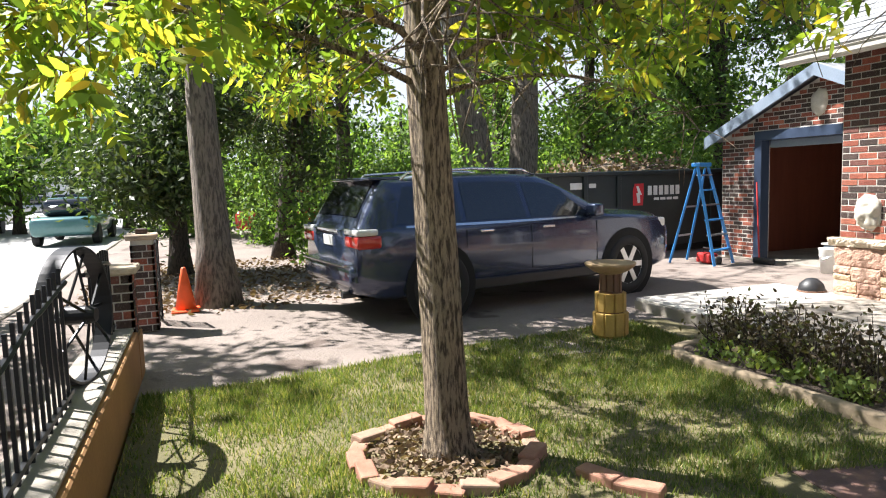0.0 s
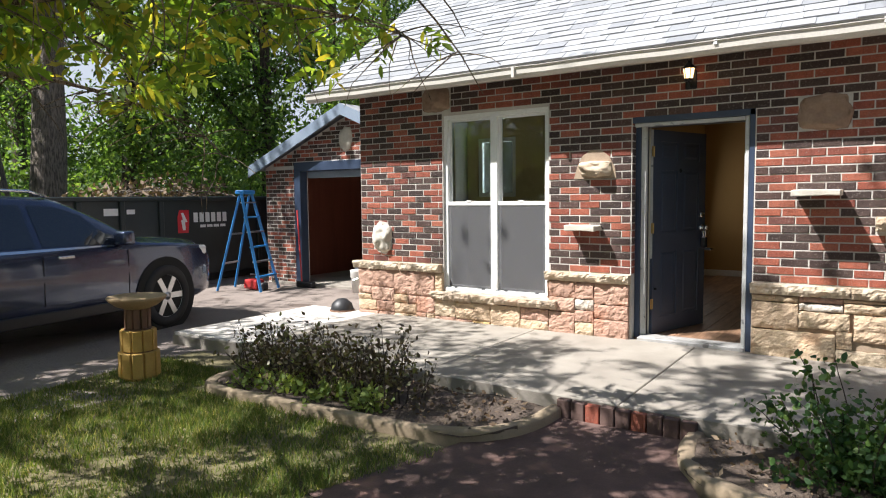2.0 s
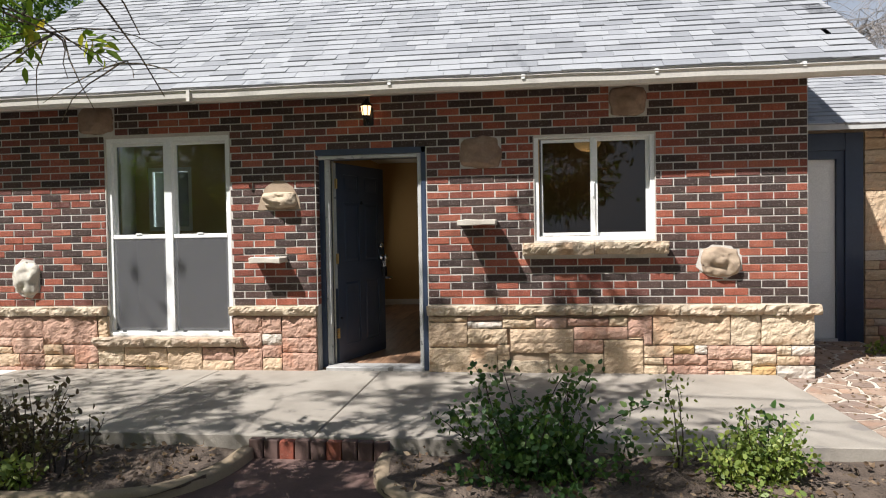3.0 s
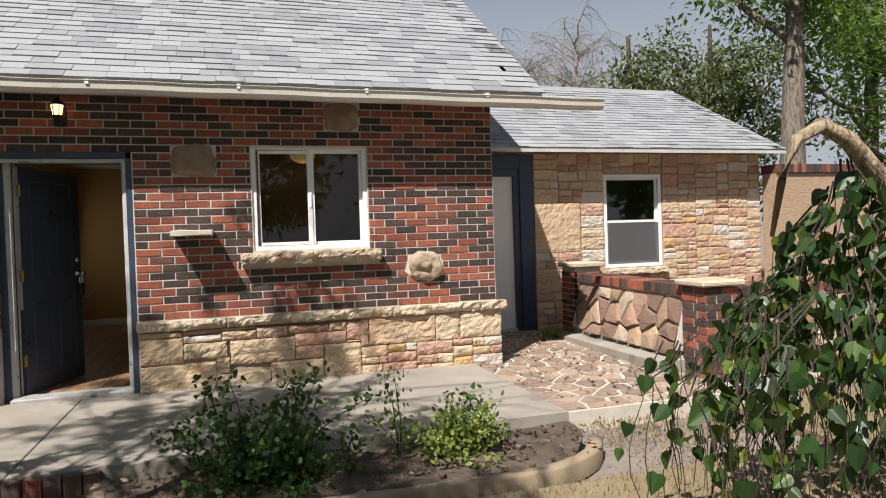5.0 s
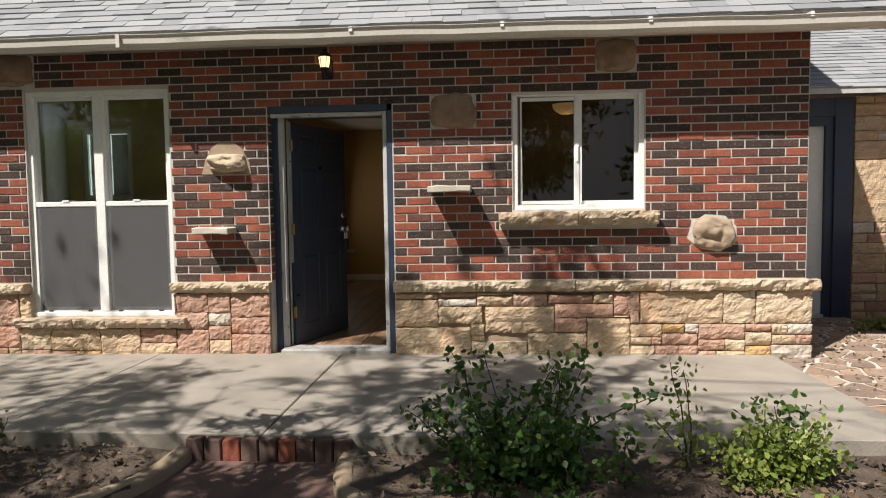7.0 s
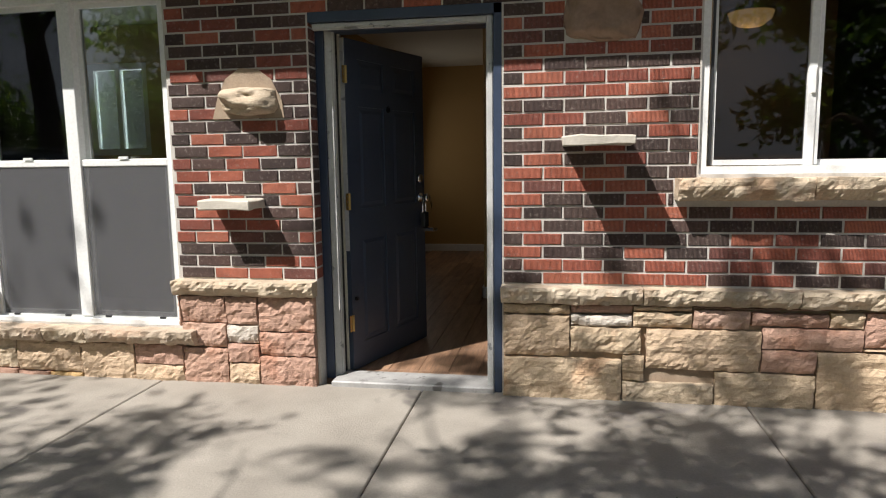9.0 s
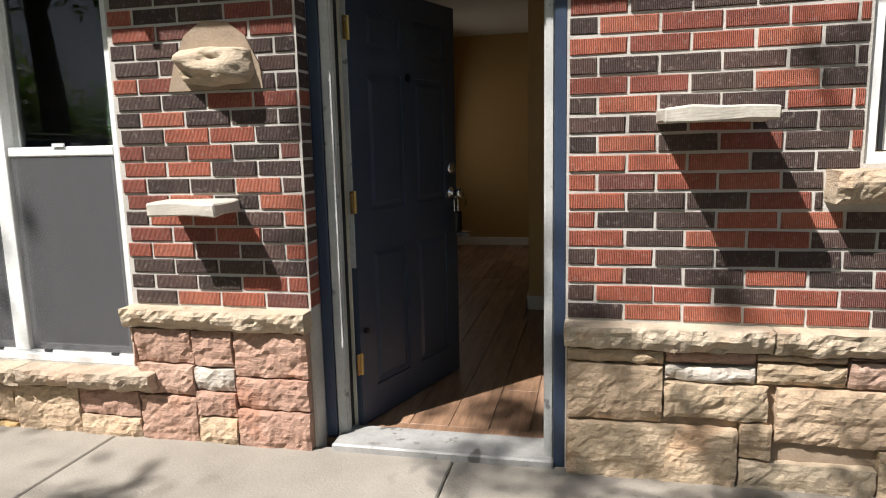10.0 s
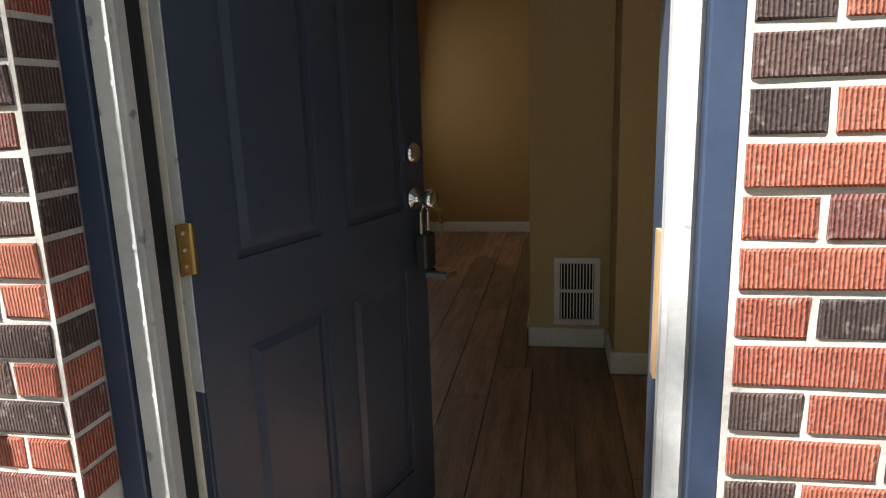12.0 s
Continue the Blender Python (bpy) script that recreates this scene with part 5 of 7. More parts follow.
c[:, 2] = 1.2 + rng.uniform(0, 0.75, n) * np.exp(-((c[:, 1] - 1.4) / 2.1) ** 2) + rng.uniform(-0.2, 0.15, n)
part("leaves", leaf_mesh("heap_leaves", c, rng.normal(size=(n, 3)), rng.uniform(0.06, 0.15, n), leaf_dry, 0.5, rng), None, waste)

# ---- step ladder ----
ladder = thing("step_ladder", "open blue fibreglass step ladder on the driveway", "ladder", (-7.28, 1.38, GZ), 109)
HL = 1.66
for s in (-1, 1):
    part("front_rail", tube([(s * 0.3, 0, 0), (s * 0.16, 0.4, HL)], 0.03, 4), blue_fibreglass, ladder)
    part("rear_rail", tube([(s * 0.27, 0.85, 0), (s * 0.15, 0.44, HL - 0.04)], 0.024, 4), blue_fibreglass, ladder)
for k in range(6):
    z = 0.25 + k * 0.25
    f = z / HL
    w = 0.3 - 0.14 * f
    part("tread", box(-w, w, 0.4 * f - 0.04, 0.4 * f + 0.05, z - 0.012, z + 0.012), car_silver if k % 2 else blue_fibreglass, ladder)
for z in (0.45, 0.95):
    f = z / HL
    part("rear_brace", box(-0.26 + 0.11 * f, 0.26 - 0.11 * f, 0.84 - 0.41 * f, 0.87 - 0.41 * f, z, z + 0.03), car_silver, ladder)
part("top_cap", box(-0.19, 0.19, 0.34, 0.5, HL - 0.02, HL + 0.05, 0.012), blue_fibreglass, ladder)

# ---- small things at the garage ----
bucket = thing("bucket", "white plastic bucket in the garage doorway", "bucket", (-5.75, 1.95, GZ + 0.0))
part("tub", lathe([(0.12, 0.0), (0.155, 0.36), (0.16, 0.37), (0.15, 0.37), (0.115, 0.02), (0.0, 0.02)], 20), white_plastic, bucket, "", True)
part("handle", tube([(-0.155, 0, 0.33), (-0.1, -0.12, 0.26), (0, -0.165, 0.22), (0.1, -0.12, 0.26), (0.155, 0, 0.33)], 0.005, 5), chrome, bucket)
tubx = thing("storage_tub", "blue grey plastic storage tub", "tub", (-6.3, 2.9, GZ + 0.03))
part("body", box(-0.25, 0.25, -0.18, 0.18, 0, 0.28, 0.02), garage_trim, tubx)
part("lid", box(-0.27, 0.27, -0.2, 0.2, 0.28, 0.31, 0.01), white_plastic, tubx)
broom = thing("broom", "red handled broom leaning at the garage jamb", "broom", (-7.1, 1.95, GZ))
part("handle", tube([(0.0, 0.0, 0.1), (-0.3, 0.22, 1.35)], 0.014, 8), red_plastic, broom)
part("head", box(-0.1, 0.3, -0.06, 0.06, 0, 0.1, 0.02), black_plastic, broom)
saw = thing("tool_box", "red and black power tool on the ground", "tool", (-7.65, 1.35, GZ))
part("body", box(-0.16, 0.16, -0.1, 0.1, 0, 0.17, 0.03, 2), red_plastic, saw)
part("handle", tube([(-0.1, 0, 0.16), (-0.08, 0, 0.25), (0.08, 0, 0.25), (0.1, 0, 0.16)], 0.016), black_plastic, saw)
part("engine", box(0.16, 0.3, -0.07, 0.07, 0.0, 0.12, 0.02), black_plastic, saw)
pot = thing("dark_pile", "dark bundle lying at the house corner", "bundle", (-4.25, -0.1, -0.1))
part("bundle", lathe([(0.12, 0.0), (0.16, 0.06), (0.13, 0.16), (0.06, 0.22), (0.0, 0.23)], 12), black_plastic, pot, "", True)
part("strap", lathe([(0.163, 0.06), (0.165, 0.075), (0.16, 0.09)], 12), brown_paint, pot)

# ---- bird bath ----
bath = thing("bird_bath", "yellow and brown fluted bird bath on the lawn edge", "bird bath", (-3.85, -3.12, GZ))
part("foot", lathe([(0.15, 0.0), (0.15, 0.03)], 8), yellow_paint, bath)


def flutes(name, r, w, z0, z1, mat, count=10):
    for k in range(count):
        part(name, box(r - 0.05, r, -w / 2, w / 2, z0, z1, 0.006, 1, pose(0, 0, 0, 0, 0, 360 * k / count)), mat, bath)


part("core", lathe([(0.13, 0.03), (0.13, 0.25), (0.115, 0.25), (0.115, 0.44), (0.08, 0.44), (0.08, 0.64)], 12), brown_paint, bath)
flutes("lower_block", 0.165, 0.088, 0.02, 0.24, yellow_paint)
flutes("middle_block", 0.145, 0.078, 0.25, 0.43, yellow_paint)
flutes("column_flute", 0.105, 0.05, 0.44, 0.63, brown_paint)
part("basin", lathe([(0.1, 0.61), (0.17, 0.64), (0.235, 0.69), (0.245, 0.71), (0.235, 0.72), (0.17, 0.685), (0.0, 0.675)], 24), basin_stone, bath, "shallow round stone basin", True)

# ---- street fence ----
fw = thing("fence_wall", "low ochre rendered wall with a concrete top", "wall", kind="structure")
part("body", box(-4.28, 3.5, -7.62, -7.33, GZ - 0.1, 0.25, 0.01), rust_wall, fw)
part("top", box(-4.28, 3.5, -7.64, -7.36, 0.252, 0.285, 0.01), concrete, fw, "pale concrete coping")
fence = thing("iron_fence", "black wrought iron fence with an old wagon wheel", "fence", (0, -7.5, 0.285))
def rail_height(x):
    return 0.52 + 0.2 * max(0.0, 1 - abs(x + 2.75) / 0.8) - 0.06 * math.cos((x + 0.9) * 3.2)
for k in range(60):
    x = -4.2 + k * 0.118
    if abs(x + 2.75) < 0.4:
        continue
    h = rail_height(x) + 0.1
    part("picket", boxes((x - 0.008, x + 0.008, -0.008, 0.008, 0.0, h)), iron, fence)
part("top_rail", tube([(x, 0, rail_height(x)) for x in np.linspace(-4.25, -3.05, 12)], 0.016, 6), iron, fence)
part("top_rail", tube([(x, 0, rail_height(x)) for x in np.linspace(-2.45, 3.0, 30)], 0.016, 6), iron, fence)
part("bottom_rail", boxes((-4.25, -3.1, -0.012, 0.012, 0.03, 0.055), (-2.4, 3.0, -0.012, 0.012, 0.03, 0.055)), iron, fence)
WX, WZ, WR, WW = 0.0, 0.4, 0.4, 0.05
bm = bmesh.new()
loops = []
for k in range(48):
    a = 2 * math.pi * k / 48
    loops.append([bm.verts.new((WX + r_ * math.cos(a), y_, WZ + r_ * math.sin(a))) for r_, y_ in ((WR, -WW), (WR, WW), (WR - 0.014, WW), (WR - 0.014, -WW))])
for k in range(48):
    p, q = loops[k], loops[(k + 1) % 48]
    for j in range(4):
        bm.faces.new((p[j], p[(j + 1) % 4], q[(j + 1) % 4], q[j]))
bmesh.ops.recalc_face_normals(bm, faces=bm.faces[:])
wheel = part("wagon_wheel", bm, iron, fence, "old black wagon wheel")
wheel.matrix_basis = pose(-2.72, 0, 0, 0, 0, -14)
part("hub", lathe([(0.0, -0.11), (0.04, -0.11), (0.055, -0.06), (0.055, 0.06), (0.04, 0.11), (0.0, 0.11)], 16, "y", pose(WX, 0, WZ)), iron, wheel)
for k in range(12):
    a = 2 * math.pi * k / 12
    y_ = 0.05 if k % 2 else -0.05
    part("spoke", tube([(WX + 0.045 * math.cos(a), y_ * 1.3, WZ + 0.045 * math.sin(a)), (WX + (WR - 0.008) * math.cos(a), y_ * 0.3, WZ + (WR - 0.008) * math.sin(a))], 0.009, 6), iron, wheel)


def brick_post(name, x, y, w, z0, z1, label):
    p = thing(name, label, "pillar", (x, y, 0))
    part("core", box(-w / 2 + 0.008, w / 2 - 0.008, -w / 2 + 0.008, w / 2 - 0.008, z0, z1), mortar, p)
    r = 0
    z = z0
    while z + 0.062 <= z1:
        o = 0.0 if r % 2 else w * 0.2
        for face in range(4):
            m = pose(0, 0, 0, 0, 0, 90 * face)
            part("brick", box(-w / 2, o - 0.006, -w / 2, -w / 2 + 0.03, z + 0.004, z + 0.066, 0.003, 1, m), brick_part, p)
            part("brick", box(o + 0.006, w / 2, -w / 2, -w / 2 + 0.03, z + 0.004, z + 0.066, 0.003, 1, m), brick_part, p)
        z += 0.074
        r += 1
    part("cap", box(-w / 2 - 0.04, w / 2 + 0.04, -w / 2 - 0.04, w / 2 + 0.04, z1, z1 + 0.06, 0.012), ledge_stone, p, "buff stone cap")
    return p


brick_post("gate_pillar", -4.48, -7.5, 0.3, 0.2, 0.72, "short brick pillar ending the fence wall")
part("foot", box(-0.17, 0.17, -0.14, 0.17, GZ - 0.1, 0.2), rust_wall, bpy.data.objects["gate_pillar"])
brick_post("drive_pillar", -6.4, -7.42, 0.24, GZ, 0.86, "slim red brick pillar beside the driveway")
part("finial", box(-0.06, 0.06, -0.06, 0.06, 0.92, 0.98, 0.01), brick_part, bpy.data.objects["drive_pillar"])
gate = thing("iron_gate", "black iron gate leaf standing open", "gate", (-6.62, -7.28, GZ), 14)
for k in range(7):
    part("bar", boxes((-0.02 - k * 0.07, -0.004 - k * 0.07, -0.008, 0.008, 0.05, 0.98)), iron, gate)
for z in (0.1, 0.5, 0.94):
    part("rail", boxes((-0.46, 0.0, -0.012, 0.012, z, z + 0.03)), iron, gate)
cone = thing("traffic_cone", "orange plastic traffic cone on the driveway edge", "cone", (-7.4, -7.05, GZ))
part("cone_body", lathe([(0.13, 0.03), (0.03, 0.55), (0.02, 0.56), (0.0, 0.56)], 20), orange_plastic, cone, "", True)
part("base", box(-0.17, 0.17, -0.17, 0.17, 0, 0.03, 0.01), orange_plastic, cone)

brick_post("wall_pier", 5.76, 1.42, 0.38, -0.1, 0.84, "shaded brick pier ending the garden wall")

# ---- street with far cars ----
structure("road", sheet(-160, 60, -34, -9.4, GZ - 0.03, 4, 4), street_mat, "sunlit pale asphalt street", "road")
structure("road_kerb", box(-160, 60, -9.4, -9.2, GZ - 0.1, GZ + 0.03, 0.02), concrete, "concrete kerb along the street", "kerb")
structure("far_kerb", box(-160, 60, -24.2, -24.0, GZ - 0.1, GZ + 0.1, 0.02), concrete, "far concrete kerb", "kerb")
fc_paints = [plain("teal_paint", (0.1, 0.22, 0.22), 0.3, 0.3, 0.6), plain("silver_paint", (0.5, 0.5, 0.5), 0.3, 0.5, 0.6), plain("navy_car_paint", (0.05, 0.06, 0.1), 0.3, 0.3, 0.6)]


def far_car(x, y, rz, paint, label):
    p = thing("parked_car", label, "car", (x, y, GZ - 0.03), rz, "cars along the street")
    part("body", box(-2.1, 2.1, -0.85, 0.85, 0.3, 0.85, 0.15, 3), paint, p, "", True)
    cab = box(-1.2, 1.0, -0.72, 0.72, 0.85, 1.38, 0.2, 3)
    part("cabin", cab, pane_car_solid, p, "", True)
    part("roof", box(-0.9, 0.7, -0.6, 0.6, 1.36, 1.41, 0.02), paint, p)
    for sx in (-1.35, 1.35):
        for sy in (-0.8, 0.8):
            part("wheel", lathe([(0.0, -0.1), (0.3, -0.1), (0.31, 0.0), (0.3, 0.1), (0.0, 0.1)], 18, "y", pose(sx, sy, 0.31)), black_rubber, p)


far_car(-22.5, -10.6, 178, fc_paints[0], "teal saloon car parked along the street")
far_car(-31, -15.2, 178, fc_paints[1], "silver pickup far along the street")
for k in range(5):
    far_car(-48 - k * 5.5, -17 + k * 1.1, 100 + 7 * k, fc_paints[(k + 1) % 3], "small parked car far down the street")
fb = thing("far_building", "long low pale building across the street", "building", (-85, -24, GZ - 0.06))
part("wall", box(-12, 12, -9, 9, 0, 5), white_paint, fb)
part("roof", box(-12.4, 12.4, -9.4, 9.4, 5, 5.4), garage_trim, fb)
for k in range(4):
    part("window", box(12, 12.06, -7 + k * 4, -5 + k * 4, 1.2, 2.8), pane_car_solid, fb)
# ---- trees ----


def limb_points(p, d, length, n, rng, bend=0.25, rise=0.0):
    pts = [Vector(p)]
    d = Vector(d).normalized()
    for k in range(n):
        d = (d + Vector((rng.normal() * bend, rng.normal() * bend, rng.normal() * bend * 0.6 + rise))).normalized()
        pts.append(pts[-1] + d * length / n)
    return pts


def build_tree(name, label, base, h, r, bark, leafmat, crown, n_leaves, leaf, seed, lean=(0, 0), clear=0.4, limbs=9, flare=1.5, droop=0.3, spread=0.35, width=0.4):
    """Tapered trunk, limbs towards points of the crown, leaves in clumps round the twigs. crown: centre and radii."""
    rng = np.random.default_rng(seed)
    t = thing(name, label, "tree", base)
    zs = np.linspace(0, 1, 12)
    tp = [Vector((lean[0] * f + 0.04 * h * 0.1 * math.sin(5 * f + seed), lean[1] * f + 0.03 * h * 0.1 * math.sin(4 * f + 2 * seed), f * h)) for f in zs]
    rad = [r * (flare if f == 0 else 1 + (flare - 1) * math.exp(-f * h / 0.25)) * (1 - 0.75 * f) for f in zs]
    bm = bmesh.new()
    tube_into(bm, [tp[0] - Vector((0, 0, 0.06))] + tp[1:], rad, 14, 0.18)
    part("trunk", bm, bark, t, "", True)
    (cx, cy, cz), (rx, ry, rz) = crown
    bm = bmesh.new()
    tips = []
    for k in range(limbs):
        f = clear + (0.92 - clear) * (k + 0.5) / limbs
        i = min(10, int(f * 11))
        p = tp[i].lerp(tp[i + 1], f * 11 - i)
        while True:
            q = rng.uniform(-1, 1, 3)
            if 0.3 < np.dot(q, q) < 1:
                break
        goal = Vector((cx + q[0] * rx, cy + q[1] * ry, max(p.z + 0.1 * h * (q[2] + 0.2), cz + q[2] * rz)))
        v = goal - p
        pts = limb_points(p, v, v.length, 6, rng, 0.16)
        r0 = r * (1 - 0.75 * f) * 0.55
        tube_into(bm, pts, [r0 * (1 - 0.13 * j) for j in range(7)], 7)
        for j in range(2, 7):
            for m_ in range(3):
                sub = limb_points(pts[j], rng.normal(size=3) + np.array((0, 0, -0.15)), 0.16 * (rx + ry) * rng.uniform(0.6, 1.2), 4, rng, 0.3)
                tube_into(bm, sub, [r0 * 0.28, r0 * 0.2, r0 * 0.14, r0 * 0.09, r0 * 0.05], 4)
                tips += sub[1:]
    part("branchwork", bm, bark, t, "", True)
    while len(tips) < n_leaves // 25:
        q = rng.normal(size=3)
        q = q / np.linalg.norm(q) * rng.uniform(0.55, 1.0)
        lump = 0.75 + 0.35 * noise.noise(Vector((q[0] * 2.2 + seed, q[1] * 2.2, q[2] * 2.2)))
        tips.append(Vector((cx + q[0] * rx * lump, cy + q[1] * ry * lump, cz + q[2] * rz * lump)))
    tips = np.array([tuple(p) for p in tips])
    idx = rng.integers(0, len(tips), n_leaves)
    c = tips[idx] + rng.normal(size=(n_leaves, 3)) * spread * np.array((1, 1, 0.7))
    d = rng.normal(size=(n_leaves, 3))
    part("crown", leaf_mesh("crown", c, d, rng.uniform(0.6, 1.3, n_leaves) * leaf, leafmat, width, rng, droop), None, t)
    return t


def pinnate(centres, dirs, leaf, rng, pairs=3):
    """Leaflets in pairs along a stalk, with one at its tip."""
    cs, ds = [], []
    for c, d in zip(centres, dirs):
        d = d / (np.linalg.norm(d) + 1e-9)
        s = np.cross(d, rng.normal(size=3))
        s /= np.linalg.norm(s) + 1e-9
        for k in range(pairs):
            p = c + d * leaf * (0.35 + 0.55 * k)
            cs += [p, p]
            ds += [d * 0.7 + s, d * 0.7 - s]
        cs.append(c + d * leaf * (0.35 + 0.55 * pairs))
        ds.append(d)
    return np.array(cs), np.array(ds)


# the ash on the lawn: few drooping limbs with pinnate leaves
rng = np.random.default_rng(3)
ash = thing("ash_tree", "young ash tree with furrowed bark in a brick ring", "tree", (-1.84, -5.52, GZ))
zs = [0.0, 0.08, 0.2, 0.45, 0.9, 1.5, 2.1, 2.7, 4.2, 6.0, 8.0, 10.0]
tp = [Vector((-0.05 * (z / 2.2) - 0.0, -0.03 * z, z)) for z in zs]
rr = [0.185, 0.15, 0.13, 0.122, 0.118, 0.112, 0.105, 0.095, 0.08, 0.06, 0.035, 0.01]
bm = bmesh.new()
tube_into(bm, [tp[0] - Vector((0, 0, 0.05))] + tp[1:], rr, 28, 0.22)
part("trunk", bm, bark_ash, ash, "deeply furrowed grey brown trunk", True)
bm = bmesh.new()
stalks, sdirs = [], []
for k in range(88):
    z = 1.95 + 7.0 * (k / 88) ** 1.15
    a = k * 2.4 + rng.uniform(-0.3, 0.3)
    ln = (3.0 - 0.06 * (z - 1.9)) * rng.uniform(0.7, 1.1)
    low = z < 2.9
    dirv = Vector((math.cos(a), math.sin(a), 0.42 if low else 0.6))
    pts = [Vector((-0.05 * z / 2.2, -0.03 * z, z))]
    for j in range(9):
        dirv = (dirv + Vector((rng.normal() * 0.12, rng.normal() * 0.12, -0.085 if low else -0.05))).normalized()
        pts.append(pts[-1] + dirv * ln / 9)
    r0 = 0.02 if low else 0.024
    tube_into(bm, pts, [r0 * (1 - 0.1 * j) for j in range(10)], 6)
    for j in range(2, 10):
        if pts[j].z > 2.75 and noise.noise(pts[j] * 0.62 + Vector((4.0, 1.0, 2.0))) < 0.16:
            continue
        for m_ in range(4):
            sub = [pts[j]]
            dd = Vector((rng.normal(), rng.normal(), rng.normal() * 0.5)).normalized()
            for q in range(4):
                dd = (dd + Vector((rng.normal() * 0.2, rng.normal() * 0.2, -0.16))).normalized()
                sub.append(sub[-1] + dd * 0.14)
            tube_into(bm, sub, [0.006, 0.005, 0.004, 0.003, 0.002], 3)
            for p in sub[1:]:
                for _ in range(2):
                    stalks.append(np.array(p))
                    sdirs.append(np.array((rng.normal(), rng.normal(), rng.normal() * 0.5 - 0.55)))
part("branchwork", bm, bark_ash, ash, "", True)
keep = [i for i, p in enumerate(stalks) if p[0] < 1.9 and noise.noise(Vector(p) * 1.25) > -0.12 and p[2] + GZ > (1.6 if p[1] - 5.52 < -6.5 else 2.02 + 0.35 * max(0.0, p[0])) and rng.uniform() < (0.72 if p[2] < 2.7 else 0.95)]
stalks, sdirs = [stalks[i] for i in keep], [sdirs[i] for i in keep]
c, d = pinnate(stalks, sdirs, 0.085, rng)
part("crown", leaf_mesh("ash_crown", c, d, rng.uniform(0.07, 0.115, len(c)), leaf_ash, 0.34, rng, 0.0, True), None, ash, "yellow green pinnate leaves")
ring = thing("tree_ring", "ring of weathered red bricks round the ash tree", "edging", (-1.84, -5.56, GZ))
for k in range(19):
    a = 2 * math.pi * k / 19
    part("ring_brick", box(-0.1, 0.1, -0.05, 0.05, -0.02, 0.055 + 0.015 * math.sin(k * 2.7), 0.012, 2, pose(0.5 * math.cos(a), 0.5 * math.sin(a), 0, 4 * math.sin(k * 1.9), 5 * math.cos(k * 1.3), math.degrees(a) + (90 if k % 3 else 74))), brick_ring if k % 4 else brown_stone, ring)
for k in range(2):
    part("ring_brick", box(-0.12, 0.12, -0.05, 0.05, -0.02, 0.05, 0.012, 2, pose(0.62 + 0.2 * k, 0.62 + 0.1 * k, 0, 3, -3, 20 + 15 * k)), brick_ring, ring)
n = 1500
aa, ra = rng.uniform(0, 6.283, n), 0.47 * np.sqrt(rng.uniform(0.03, 1, n))
c = np.stack([-1.84 + ra * np.cos(aa), -5.56 + ra * np.sin(aa), GZ + rng.uniform(0.0, 0.05, n)], 1)
litter = part("leaf_litter", leaf_mesh("ring_litter", c, rng.normal(size=(n, 3)) * np.array((1, 1, 0.3)), rng.uniform(0.03, 0.07, n), leaf_dry, 0.5, rng), None)
tagged(litter, "dry fallen leaves inside the tree ring", "leaves", "", "stuff")

# old trunk by the drive, double trunk behind the car, woods round the drive
build_tree("drive_tree", "thick old grey trunk beside the driveway", (-7.75, -6.6, GZ), 8.5, 0.24, bark_old, leaf_mid, ((0, 0, 6.2), (3.4, 3.4, 2.4)), 9000, 0.15, 21, (-0.7, -0.3), 0.4, 10, 1.4)
# crown pushed forward, high out of view, to throw dappled shade on the garage
build_tree("forked_tree", "tall pale forked tree behind the skip", (-14.2, 1.05, GZ), 16, 0.42, bark_old, leaf_mid, ((2.6, -2.6, 9.4), (4.6, 4.6, 2.6)), 9000, 0.2, 22, (-0.3, 0.9), 0.45, 9)
build_tree("forked_tree", "dark leaning trunk of the forked tree", (-14.3, 0.2, GZ), 16, 0.44, bark_old, leaf_mid, ((0, -0.5, 8.8), (4, 4, 3)), 7000, 0.22, 23, (-0.3, -2.2), 0.45, 9)
WOODS = [(-11.5, -7.2, 4.2, leaf_dark), (-13, -5.2, 6.5, leaf_dark), (-17, -3, 10, leaf_mid), (-15.5, 3.8, 9, leaf_mid), (-13.2, 6.6, 9.5, leaf_mid), (-19, 1.5, 12, leaf_mid),
         (-18, 7.5, 11, leaf_mid), (-11.8, 9.8, 10, leaf_mid), (-16, 12, 12, leaf_mid), (-9.5, 13, 10, leaf_mid), (-21, -6.5, 9, leaf_mid), (-6, 14.5, 11, leaf_mid), (-24, 5, 13, leaf_mid), (-22, 13, 13, leaf_mid)]
for k, (x, y, h, lm) in enumerate(WOODS):
    dark = lm is leaf_dark
    build_tree("conifer" if dark else "woodland_tree", "dense dark juniper beside the drive" if dark else "tall leafy tree in the wood behind the drive", (x, y, GZ), h, 0.13 + 0.012 * h, bark_dark, lm,
               ((0, 0, h * (0.44 if dark else 0.6)), (2.0 if dark else 2.7, 2.0 if dark else 2.7, h * (0.46 if dark else 0.4))), 17000 if dark else 9500, 0.14 if dark else 0.19, 40 + k, ((k % 3 - 1) * 0.5, (k % 2) * 0.6), 0.12 if dark else 0.25, 12, 1.4, 0.2, 0.34 if dark else 0.42)
